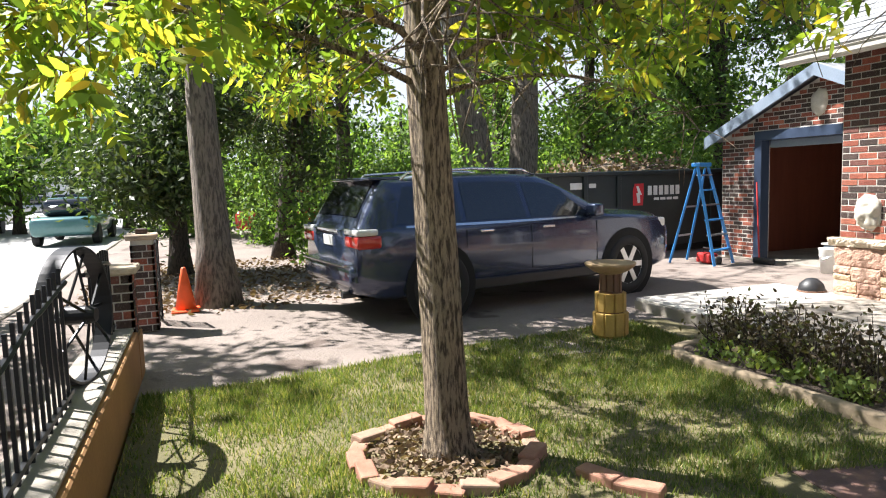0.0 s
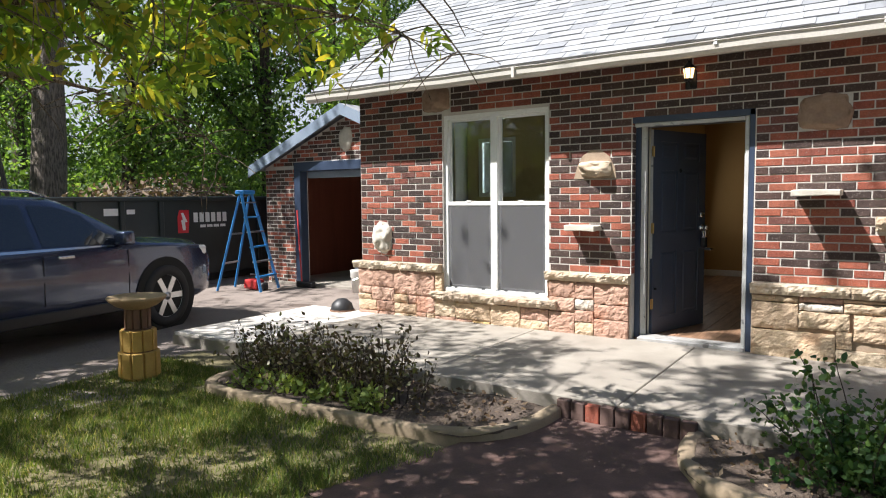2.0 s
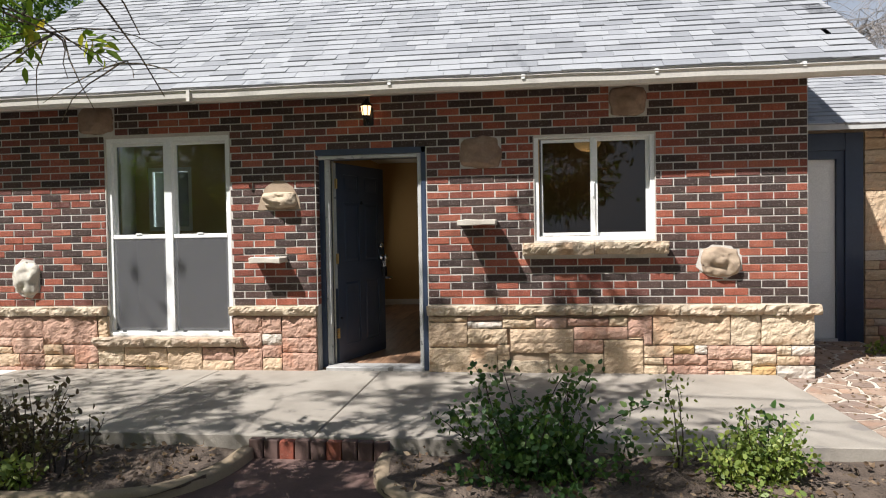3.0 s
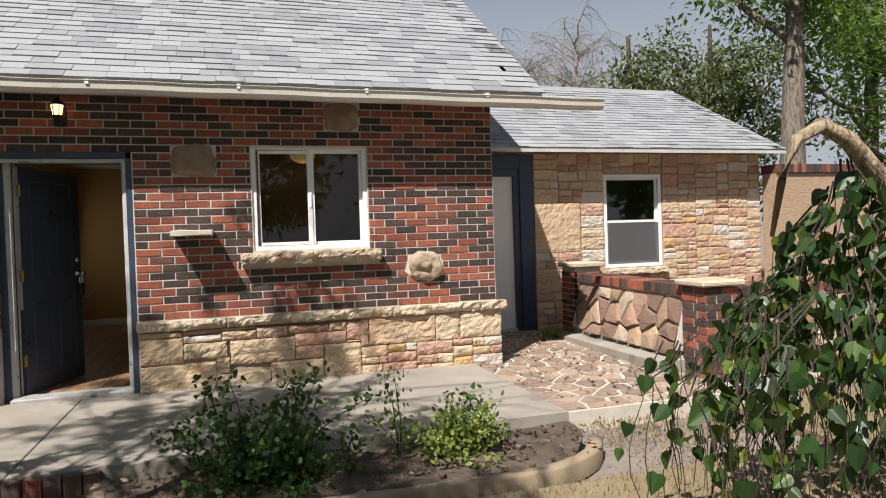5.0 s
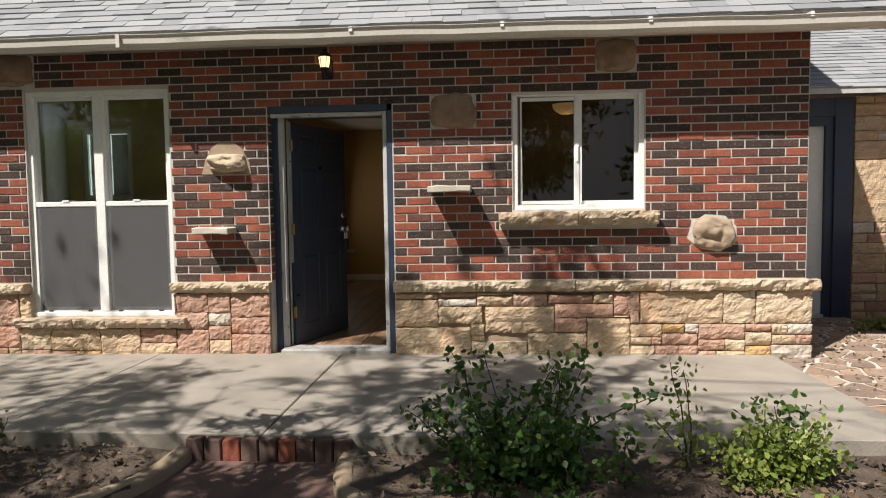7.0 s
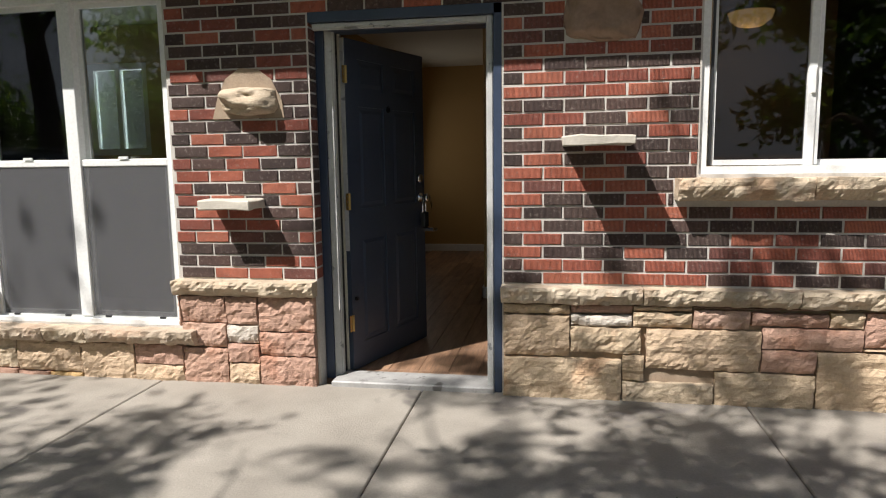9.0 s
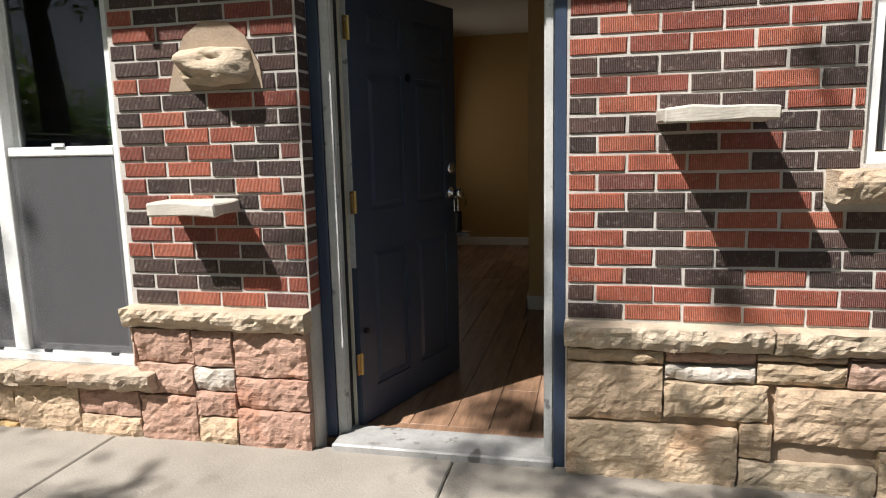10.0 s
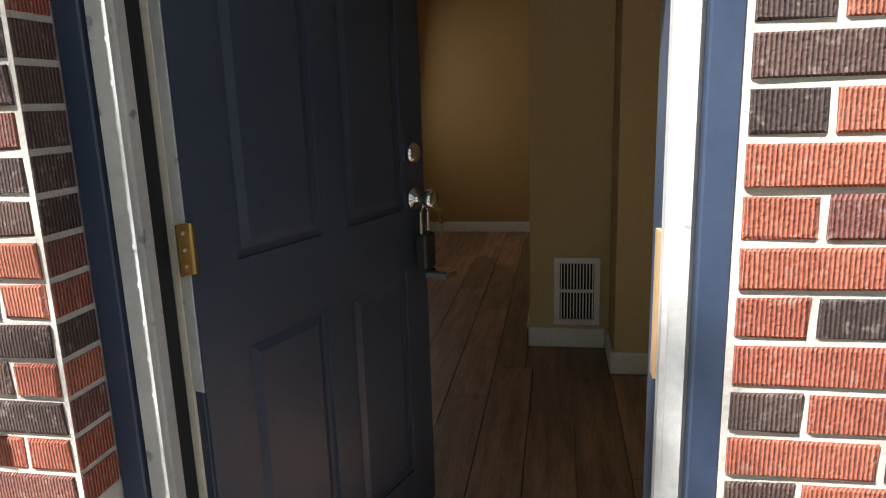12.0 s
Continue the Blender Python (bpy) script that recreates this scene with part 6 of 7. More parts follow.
# understorey along the drive
for k, (x, y) in enumerate([(-11.2, -4.3), (-11.8, -2.6), (-12.6, 3.4), (-11.6, 4.6), (-10.4, 6.4), (-12.8, -12.4), (-16.6, 0.6), (-15, -1.8), (-14.5, 1.8), (-15.5, 5.5), (-13.5, 8.5), (-17, -5), (-9.6, 9.2), (-18, 3.5), (-17.5, 9.5), (-22, -7), (-22, -3.5), (-23, 0), (-22, 3.5), (-22, 7.5), (-20, 11), (-14, 13.5), (-9, 16)]):
    rng = np.random.default_rng(80 + k)
    sh = thing("understorey_shrub", "leafy green shrub under the trees", "shrub", (x, y, GZ), group="shrubs along the drive")
    bm = bmesh.new()
    tips = []
    big = k != 5
    for j in range(14):
        pts = limb_points((rng.normal() * 0.2, rng.normal() * 0.2, 0), (rng.normal() * 0.6, rng.normal() * 0.6, 1), rng.uniform(1.2, 3.0) * (1.35 if k > 14 else 1 if big else 0.42), 5, rng, 0.2)
        tube_into(bm, pts, [0.03, 0.025, 0.02, 0.014, 0.008, 0.004], 4)
        tips += pts[1:]
    part("stem", bm, bark_dark, sh)
    t_ = np.array([tuple(p) for p in tips])
    n = 3800
    c = t_[rng.integers(0, len(t_), n)] + rng.normal(size=(n, 3)) * (0.45 if k > 14 else 0.26)
    c[:, 2] = np.abs(c[:, 2])
    part("foliage", leaf_mesh("foliage", c, rng.normal(size=(n, 3)), rng.uniform(0.08, 0.17, n) * (1.7 if k > 14 else 1), leaf_olive if k == 5 else leaf_mid, 0.45, rng), None, sh)
for k in range(15):
    a = radians(128 + 7.2 * k)
    build_tree("backdrop_tree", "dense leafy tree closing the view behind the drive", (1.6 + 31 * math.cos(a), -6.7 + 31 * math.sin(a), GZ), 5, 0.2, bark_dark, leaf_mid, ((0, 0, 1.9), (4.2, 4.2, 2.1)), 5000, 0.34, 300 + k, (0.2, 0.1), 0.15, 8, 1.4, 0.2, 0.6)
flag_car = far_car(-19.5, -3.7, 80, plain("bright_red_paint", (0.5, 0.02, 0.02), 0.35, 0.0, 0.5), "red vehicle half hidden behind the trees")
n = 3500
rng = np.random.default_rng(9)
c = np.stack([rng.uniform(-13, -7.0, n), rng.uniform(-8.6, -3.6, n), np.full(n, GZ) + rng.uniform(0, 0.05, n)], 1)
lit = part("leaf_litter", leaf_mesh("drive_litter", c, rng.normal(size=(n, 3)) * np.array((1, 1, 0.35)), rng.uniform(0.05, 0.13, n), leaf_dry, 0.5, rng), None)
tagged(lit, "brown leaf litter along the driveway edge", "leaves", "", "stuff")

# trees behind the annex and behind the walker
build_tree("pale_trunk_tree", "tall tree with a pale peeling trunk", (12.4, 4.6, GZ), 10, 0.3, bark_old, leaf_mid, ((0, 0, 7.2), (2.6, 2.6, 2.6)), 5000, 0.2, 61, (0.5, 0.3), 0.5, 9)
build_tree("olive_tree", "dense olive green tree behind the annex", (11.2, 8.5, GZ), 6.4, 0.2, bark_dark, leaf_olive, ((0, 0, 3.9), (2.1, 1.8, 2.3)), 11000, 0.15, 62, (0, 0), 0.2, 12)
build_tree("olive_tree", "olive green tree behind the annex", (14.5, 9.5, GZ), 7.2, 0.2, bark_dark, leaf_olive, ((0, 0, 4.2), (2.4, 2.2, 2.6)), 9000, 0.16, 63, (0, 0), 0.2, 12)
build_tree("olive_tree", "shaded tree behind the shed", (17.5, 7.0, GZ), 9, 0.25, bark_old, leaf_mid, ((0, 0, 5.5), (3, 3, 3)), 8000, 0.2, 66, (0, 0), 0.2, 12)
build_tree("olive_tree", "low green tree far behind the roof", (6.0, 17, GZ), 5.2, 0.2, bark_dark, leaf_mid, ((0, 0, 3.6), (2.6, 2, 1.5)), 5000, 0.2, 67, (0, 0), 0.2, 10)
for k, (x, y, h) in enumerate([(9.4, 11.5, 7.6), (11.8, 12.5, 8.6)]):
    rng = np.random.default_rng(70 + k)
    t = thing("bare_tree", "bare grey weeping tree with fine twigs", "tree", (x, y, GZ))
    bm = bmesh.new()
    tube_into(bm, [(0, 0, -0.05), (0.1, 0, h * 0.3), (0, 0.1, h * 0.6), (0.1, 0, h * 0.85)], [0.18, 0.14, 0.09, 0.04], 8)
    part("trunk", bm, twig_grey, t, "", True)
    bm = bmesh.new()
    for j in range(46):
        z = h * rng.uniform(0.3, 0.85)
        a = rng.uniform(0, 6.283)
        pts = limb_points((0.05, 0.03, z), (math.cos(a), math.sin(a), 1.0), rng.uniform(0.9, 2.0), 5, rng, 0.22, -0.08)
        tube_into(bm, pts, [0.03, 0.024, 0.018, 0.013, 0.009, 0.005], 4)
        for p in pts[2:]:
            for _ in range(5):
                tw = limb_points(p, (rng.normal() * 0.7, rng.normal() * 0.7, 0.1), rng.uniform(0.6, 1.3), 4, rng, 0.2, -0.4)
                tube_into(bm, tw, [0.007, 0.006, 0.005, 0.004, 0.003], 3)
    part("twig_mass", bm, twig_grey, t)
# trees added out of view so the window panes reflect dark foliage
for k, (x, y, h) in enumerate([(-8.5, -13.0, 8), (-4.2, -13.2, 8), (1.5, -15, 9), (7.5, -14.5, 8), (13.5, -8, 8), (15.5, -1.5, 8)]):
    build_tree("unseen_tree", "unseen leafy tree added for the window reflections", (x, y, GZ), h, 0.22, bark_old, leaf_mid, ((0, 0, h * 0.5), (3.2, 3, h * 0.46)), 9000, 0.3, 90 + k, (0.2, 0.1), 0.2, 10)
shed = thing("shed", "brown timber shed with a shingled gable roof", "shed", (13.4, 1.6, GZ), 52)
bm = bmesh.new()
pts = [(-1.5, 0), (1.5, 0), (1.5, 2.1), (0, 3.05), (-1.5, 2.1)]
a = [bm.verts.new((0, x, z)) for x, z in pts]
b = [bm.verts.new((3, x, z)) for x, z in pts]
bm.faces.new(a)
bm.faces.new(b[::-1])
for i in range(5):
    bm.faces.new((a[(i + 1) % 5], a[i], b[i], b[(i + 1) % 5]))
bmesh.ops.recalc_face_normals(bm, faces=bm.faces[:])
part("wall", bm, brown_paint, shed)
for s in (-1, 1):
    bm = bmesh.new()
    vs = [bm.verts.new(p) for p in ((-0.35, 0, 3.12), (3.3, 0, 3.12), (3.3, s * 1.95, 1.88), (-0.35, s * 1.95, 1.88), (-0.35, 0, 3.2), (3.3, 0, 3.2), (3.3, s * 1.95, 1.96), (-0.35, s * 1.95, 1.96))]
    for f in ((0, 1, 2, 3), (4, 5, 6, 7), (0, 1, 5, 4), (1, 2, 6, 5), (2, 3, 7, 6), (3, 0, 4, 7)):
        bm.faces.new([vs[i] for i in f])
    bmesh.ops.recalc_face_normals(bm, faces=bm.faces[:])
    part("roof", bm, brown_paint, shed)

# ---- weeping tree ----
rng = np.random.default_rng(15)
weep = thing("weeping_tree", "weeping tree with hanging heart shaped leaves", "tree", (4.35, -4.72, GZ))
bm = bmesh.new()
tube_into(bm, [(0.4, 0.3, -0.05), (0.36, 0.34, 0.6), (0.26, 0.4, 1.15), (0.08, 0.48, 1.48), (-0.16, 0.52, 1.66), (-0.33, 0.52, 1.82), (-0.48, 0.52, 1.88), (-0.6, 0.53, 1.82), (-0.68, 0.54, 1.64), (-0.72, 0.56, 1.4)], [0.085, 0.075, 0.065, 0.055, 0.045, 0.04, 0.034, 0.026, 0.018, 0.01], 10, 0.1)
part("trunk", bm, bark_pale, weep, "smooth tan bent trunk", True)
bm = bmesh.new()
lc, ldv, tw_end = [], [], []
for k in range(172):
    a = rng.uniform(0, 6.283)
    if k < 118:
        rad = 0.82 * rng.uniform(0.02, 1) ** 0.6
        sx, sy = -0.02 + rad * math.cos(a), 0.45 + rad * math.sin(a)
        top = 1.68 - 0.85 * (rad / 0.82) ** 2 + rng.uniform(-0.12, 0.1)
    else:
        sx, sy = rng.uniform(-1.25, -0.6), rng.uniform(0.1, 0.9)
        top = 1.38 + 0.52 * sx + rng.uniform(-0.08, 0.08)
    bot = rng.uniform(0.1, 0.45)
    f = 0.55 if k < 118 else 0.86
    p = Vector((-0.35 + f * (sx + 0.35), 0.5 + f * (sy - 0.5), min(1.78, top + 0.14)))
    pts = [p, Vector((sx * 0.93, sy * 0.93 + 0.03, top + 0.05))]
    z = top
    x, y = sx, sy
    while z > bot:
        pts.append(Vector((x, y, z)))
        z -= 0.12
        x += rng.normal() * 0.022
        y += rng.normal() * 0.022
    tube_into(bm, pts, [0.006, 0.005] + [0.003] * (len(pts) - 2), 4)
    for p in pts[1:]:
        if rng.uniform() < (0.8 if p.z > 0.7 else 0.5) and p.z > bot + 0.18 * rng.uniform():
            for _ in range(2 if p.z > 0.9 else 1):
                lc.append((p.x + rng.normal() * 0.035, p.y + rng.normal() * 0.035, p.z))
                ldv.append((rng.normal() * 0.55, rng.normal() * 0.55, -1.0))
part("twig_curtain", bm, bark_dark, weep, "thin hanging twigs")


def heart_leaves(name, cs, ds, sizes, mat, rng):
    verts, faces = [], []
    shape = [(0.0, 0.0), (0.2, -0.06), (0.42, 0.1), (0.45, 0.36), (0.27, 0.68), (0.0, 1.05), (-0.27, 0.68), (-0.45, 0.36), (-0.42, 0.1), (-0.2, -0.06)]
    for c, d, s in zip(cs, ds, sizes):
        d = Vector(d).normalized()
        side = d.cross(Vector(rng.normal(size=3))).normalized()
        nn = d.cross(side)
        i0 = len(verts)
        for u, v in shape:
            verts.append(Vector(c) + d * (v * s) + side * (u * s) + nn * (s * (0.22 * abs(u) - 0.1 * v * v)))
        m_ = len(shape)
        faces.append([i0 + k for k in range(0, 6)])
        faces.append([i0] + [i0 + k for k in range(5, m_)])
    return mesh_of(name, verts, faces, mat)


part("leaves", heart_leaves("weep_leaves", lc, ldv, rng.uniform(0.05, 0.1, len(lc)), leaf_weep, rng), None, weep, "glossy dark heart shaped leaves")


# ---- planting ----
def shrub(name, label, loc, stems, height, lean, leafmat, leaf, per, seed, group="", wmul=0.5, base_r=0.06, bottom=0.15):
    rng = np.random.default_rng(seed)
    s = thing(name, label, "shrub", loc, group=group)
    bm = bmesh.new()
    cs, ds = [], []
    for k in range(stems):
        h = height * rng.uniform(0.55, 1.05)
        pts = limb_points((rng.normal() * base_r, rng.normal() * base_r, -0.02), (rng.normal() * lean, rng.normal() * lean, 1), h, 8, rng, 0.13)
        tube_into(bm, pts, [0.007 * (1 - 0.09 * j) for j in range(9)], 5)
        for j in range(1, 9):
            if pts[j].z < height * bottom:
                continue
            for _ in range(per):
                o = rng.normal(size=3) * np.array((0.045, 0.045, 0.03))
                cs.append(np.array(pts[j]) + o)
                ds.append(rng.normal(size=3) + np.array((0, 0, 0.1)))
    part("stem", bm, bark_dark, s)
    part("leaves", leaf_mesh("leaves", np.array(cs), np.array(ds), rng.uniform(0.6, 1.3, len(cs)) * leaf, leafmat, wmul, rng, 0.0, True), None, s)
    return s


for k in range(8):
    shrub("hedge_plant", "upright brownish flowering hedge plant in the bed", (-2.92 + 0.2 * k + 0.03 * math.sin(k * 2), -2.55 + 0.12 * math.sin(k * 2.3), -0.12), 18, 0.5, 0.2, leaf_hedge, 0.045, 3, 100 + k, "hedge plants in the bed", 0.5, 0.13)
    if k % 2:
        shrub("hedge_seedling", "low yellow green seedling at the hedge foot", (-2.9 + 0.2 * k, -2.82 + 0.04 * math.sin(k), -0.1), 9, 0.16, 0.5, leaf_lime, 0.05, 5, 140 + k, "seedlings under the hedge", 0.5, 0.08)
shrub("rose_bush", "dark green rose bush on the bed", (1.42, -2.44, -0.12), 18, 0.74, 0.36, leaf_rose, 0.044, 10, 120, "", 0.62, 0.12, 0.12)
shrub("rose_bush", "dense low part of the dark green rose bush", (1.56, -2.52, -0.12), 22, 0.4, 0.5, leaf_rose, 0.044, 10, 121, "", 0.62, 0.14, 0.0)
shrub("young_shrub", "sparse lime green young shrub in dry soil", (2.68, -2.42, -0.12), 18, 0.42, 0.66, leaf_lime, 0.036, 13, 122, "", 0.55, 0.1, 0.0)
shrub("young_shrub", "tall thin lime green shoot", (2.36, -2.35, -0.12), 3, 0.66, 0.15, leaf_lime, 0.038, 8, 123, "", 0.55, 0.03)
shrub("young_shrub", "small lime green shoot in the bed", (2.95, -2.3, -0.12), 6, 0.42, 0.5, leaf_rose, 0.045, 6, 124, "", 0.55, 0.06)
shrub("weed", "small green weed by the annex door", (5.25, 1.3, -0.05), 5, 0.14, 0.6, leaf_lime, 0.06, 4, 125, "", 0.5, 0.04, 0.0)
n = 700
rng = np.random.default_rng(12)
c = np.stack([np.concatenate([rng.uniform(-3.0, -0.5, n // 2), rng.uniform(0.7, 3.6, n // 2)]), rng.uniform(-2.85, -2.15, n), np.full(n, -0.08) + rng.uniform(-0.01, 0.035, n)], 1)
tagged(part("leaf_litter", leaf_mesh("bed_litter", c, rng.normal(size=(n, 3)) * np.array((1, 1, 0.35)), rng.uniform(0.025, 0.06, n), leaf_dry, 0.5, rng), None), "dry crumbled leaves on the bed soil", "leaves", "", "stuff")
n = 650
rng = np.random.default_rng(13)
c = np.stack([rng.uniform(3.75, 5.25, n), rng.uniform(-2.4, 1.9, n), np.full(n, -0.04) + rng.uniform(0.0, 0.02, n)], 1)
c[:, 2] -= 0.1 * (c[:, 1] < -2.0)
tagged(part("leaf_litter", leaf_mesh("patio_litter", c, rng.normal(size=(n, 3)) * np.array((1, 1, 0.3)), rng.uniform(0.02, 0.055, n), leaf_dry, 0.5, rng), None), "dry leaves and crumbs on the flagstones", "leaves", "", "stuff")
rng = np.random.default_rng(31)
bm = bmesh.new()
for k in range(130):
    x, y = rng.uniform(-3.0, -0.45), rng.uniform(-2.9, -2.15)
    if k % 2:
        x = rng.uniform(0.75, 3.6)
    s = rng.uniform(0.008, 0.024)
    ret = bmesh.ops.create_icosphere(bm, subdivisions=1, radius=s, matrix=pose(x, y, -0.085 + s * 0.2, 20 * k, 33 * k, 51 * k))
    for v in ret["verts"]:
        v.co += Vector((rng.normal(), rng.normal(), rng.normal())) * s * 0.18
tagged(part("soil_clods", bm, soil, None), "loose clods of dark garden soil", "soil", "", "stuff")

# ---- grass ----


def grass(name, label, n, area, keep, mat, hmin, hmax, seed, z=GZ, wid=0.006):
    rng = np.random.default_rng(seed)
    x = rng.uniform(area[0], area[1], n)
    y = rng.uniform(area[2], area[3], n)
    dens = np.array([noise.noise(Vector((a * 1.1 + seed, b * 1.1, 0.3))) + 0.5 * noise.noise(Vector((a * 4, b * 4, seed))) for a, b in zip(x, y)])
    ok = np.array([keep(a, b) for a, b in zip(x, y)]) & (dens > rng.uniform(-0.75, 0.25, n))
    x, y, dens = x[ok], y[ok], dens[ok]
    n = len(x)
    h = rng.uniform(hmin, hmax, n) * (1 + 0.4 * dens)
    a = rng.uniform(0, 6.283, n)
    ln = rng.uniform(0.1, 0.75, n) * h
    b = rng.uniform(0, 6.283, n)
    zz = np.full(n, z - 0.005)
    p0 = np.stack([x - wid * np.cos(a), y - wid * np.sin(a), zz], 1)
    p1 = np.stack([x + wid * np.cos(a), y + wid * np.sin(a), zz], 1)
    p2 = np.stack([x + ln * np.cos(b), y + ln * np.sin(b), zz + h], 1)
    v = np.stack([p0, p1, p2], 1).reshape(-1, 3)
    me = bpy.data.meshes.new(name)
    me.vertices.add(n * 3)
    me.vertices.foreach_set("co", v.ravel())
    me.loops.add(n * 3)
    me.loops.foreach_set("vertex_index", np.arange(n * 3, dtype=np.int32))
    me.polygons.add(n)
    me.polygons.foreach_set("loop_start", np.arange(0, n * 3, 3, dtype=np.int32))
    me.update(calc_edges=True)
    me.materials.append(mat)
    tagged(part(name, me, None), label, "grass", "", "stuff")


def on_lawn(x, y):
    if (x + 1.84) ** 2 + (y + 5.56) ** 2 < 0.2 or (y > -3.12 and x > -3.15):
        return False
    if y > -4.25 and -0.4 - 0.5 * min(1.0, max(0.0, (-2.6 - y) / 1.4)) < x < 1.3:
        return False
    return x > lawn_left_edge(y) + 0.02 and y > -7.3


def on_dry(x, y):
    if y > -3.02 and x < 3.75:
        return False
    return x > 0.9 and not (x > 5.2 and y > -1.4)


grass("lawn_grass", "short green lawn grass with dry patches", 170000, (-4.6, 1.0, -7.3, -2.6), on_lawn, grass_green, 0.025, 0.065, 5, GZ, 0.0045)
grass("lawn_grass_near", "green grass by the path", 16000, (-1.0, 1.4, -7.3, -4.2), on_lawn, grass_green, 0.03, 0.07, 6)
grass("dry_grass", "dry straw coloured grass on the sunny side", 60000, (0.9, 9.0, -7.5, -1.5), on_dry, grass_dry, 0.015, 0.05, 7)
# ---- stones, bricks, shingles, planks ----


def stone_mesh(w, h, depth, seed, rough=0.02, chamfer=0.004, under=0.0):
    """A rock faced block: wavy front, broken edges. Origin at its lower left back corner, front towards -y."""
    rs = random.Random(seed)
    off = rs.uniform(0, 50)
    nx, nz = max(7, min(40, int(w / 0.018))), max(6, min(18, int(h / 0.016)))
    fl = [rs.uniform(-0.5, 0.5) for _ in range(2)]
    verts, faces = [], []
    for j in range(nz):
        for i in range(nx):
            u, v = i / (nx - 1), j / (nz - 1)
            x, z = u * w, v * h
            e = min(u * w, (1 - u) * w, v * h, (1 - v) * h)
            d = depth + rough * (0.7 * noise.noise(Vector((x * 6 + off, z * 8, off))) + 0.75 * noise.noise(Vector((x * 17, z * 23 + off, 1))) + 0.5 * noise.noise(Vector((x * 44, z * 50, off))) + fl[0] * (u - 0.5) + fl[1] * (v - 0.5))
            if under and v < 0.5:
                d -= under * (0.5 - v) * 2 * (0.75 + 0.9 * noise.noise(Vector((x * 9, off, z * 5))))
            if e < 1e-6:
                d -= chamfer + rough * 0.1
                jx = 0.005 * noise.noise(Vector((x * 13 + off, z * 13, 5)))
                x = min(w, max(0, x + jx)) if 0 < u < 1 else x + (0.006 * noise.noise(Vector((z * 20, off, 2))) if 0 < v < 1 else 0)
                z = z + (0.006 * noise.noise(Vector((x * 20, off, 7))) if 0 < u < 1 else 0)
            verts.append((x, -d, z))
            if j and i:
                a = (j - 1) * nx + i - 1
                faces.append((a, a + 1, a + nx + 1, a + nx))
    rim = [i for i in range(nx)] + [j * nx + nx - 1 for j in range(1, nz)] + [(nz - 1) * nx + i for i in range(nx - 2, -1, -1)] + [j * nx for j in range(nz - 2, 0, -1)]
    b0 = len(verts)
    for r in rim:
        verts.append((verts[r][0], 0.0, verts[r][2]))
    m_ = len(rim)
    for k in range(m_):
        faces.append((rim[(k + 1) % m_], rim[k], b0 + k, b0 + (k + 1) % m_))
    return verts, faces


def ashlar(rect, rs, wmax=0.6, hmax=0.29, out=None):
    """Random coursed blocks that fill a rectangle."""
    out = [] if out is None else out
    x0, x1, z0, z1 = rect
    w, h = x1 - x0, z1 - z0
    big = rs.random() < 0.3
    if w > wmax * (1.15 if big else 1) or (w > 0.26 and w > 2.9 * h) or (w > 0.4 and rs.random() < 0.3):
        c = x0 + w * rs.uniform(0.34, 0.66)
        ashlar((x0, c, z0, z1), rs, wmax, hmax, out)
        ashlar((c, x1, z0, z1), rs, wmax, hmax, out)
    elif h > hmax or (h > 0.16 and rs.random() < 0.4 and h > 0.45 * w):
        c = z0 + h * rs.uniform(0.35, 0.65)
        ashlar((x0, x1, z0, c), rs, wmax, hmax, out)
        ashlar((x0, x1, c, z1), rs, wmax, hmax, out)
    else:
        out.append(rect)
    return out


def lay_stones(parent, rects, y, depth, mat, seed, gap=0.004, rough=0.02, under=0.0):
    for k, (x0, x1, z0, z1) in enumerate(rects):
        v, f = stone_mesh(x1 - x0 - 2 * gap, z1 - z0 - 2 * gap, depth, seed + k, rough=rough, under=under)
        me = mesh_of("stone", v, f, mat, False)
        me.polygons.foreach_set("use_smooth", [False] * len(f))
        ob = part("stone", me, None, parent)
        ob.matrix_basis = pose(x0 + gap, y, z0 + gap)


front = bpy.data.objects["wall_front"]
rs = random.Random(8)
right = []
# the blocks beside the door, in hundredths of a metre from the jamb and the ground
BY_DOOR = [(0, 37, 22, 46), (0, 65, -6, 22), (37, 70, 40, 47), (37, 75, 25, 40), (70, 101, 40, 49), (65, 77, 10, 25), (77, 136, 17, 40), (65, 113, -6, 10), (113, 163, -6, 17), (101, 130, 40, 51),
           (130, 168, 42, 50), (136, 185, 30, 42), (136, 163, 17, 30), (163, 199, -4, 30), (168, 185, 42, 51), (185, 207, 32, 51), (0, 37, 46, 52), (185, 199, 30, 32)]
right = [(0.55 + a / 100, 0.55 + b / 100, c / 100, d / 100) for a, b, c, d in BY_DOOR]
right += [(0.92, 1.25, 0.47, 0.525), (1.25, 1.56, 0.49, 0.525), (1.56, 2.23, 0.51, 0.525)]
for a, b in ((2.62, 3.3), (3.3, 4.02)):
    right += ashlar((a, b, 0.25, 0.525), rs)
for a, b in ((2.54, 3.1), (3.1, 4.02)):
    right += ashlar((a, b, -0.06, 0.25), rs)
right += ashlar((2.54, 2.62, 0.25, 0.525), rs)
lay_stones(front, right, 0.008, 0.055, sandstone, 200, 0.005, 0.014, 0.016)
left = []
for a, b, top in ((-1.4, -0.55, 0.525), (-2.1, -1.4, 0.215), (-2.85, -2.1, 0.215), (-3.45, -2.85, 0.525), (-4.02, -3.45, 0.525)):
    left += ashlar((a, b, -0.16 if a < -2.5 else -0.06, top), rs)
lay_stones(front, left, 0.008, 0.055, sandstone, 300, 0.005, 0.014, 0.016)
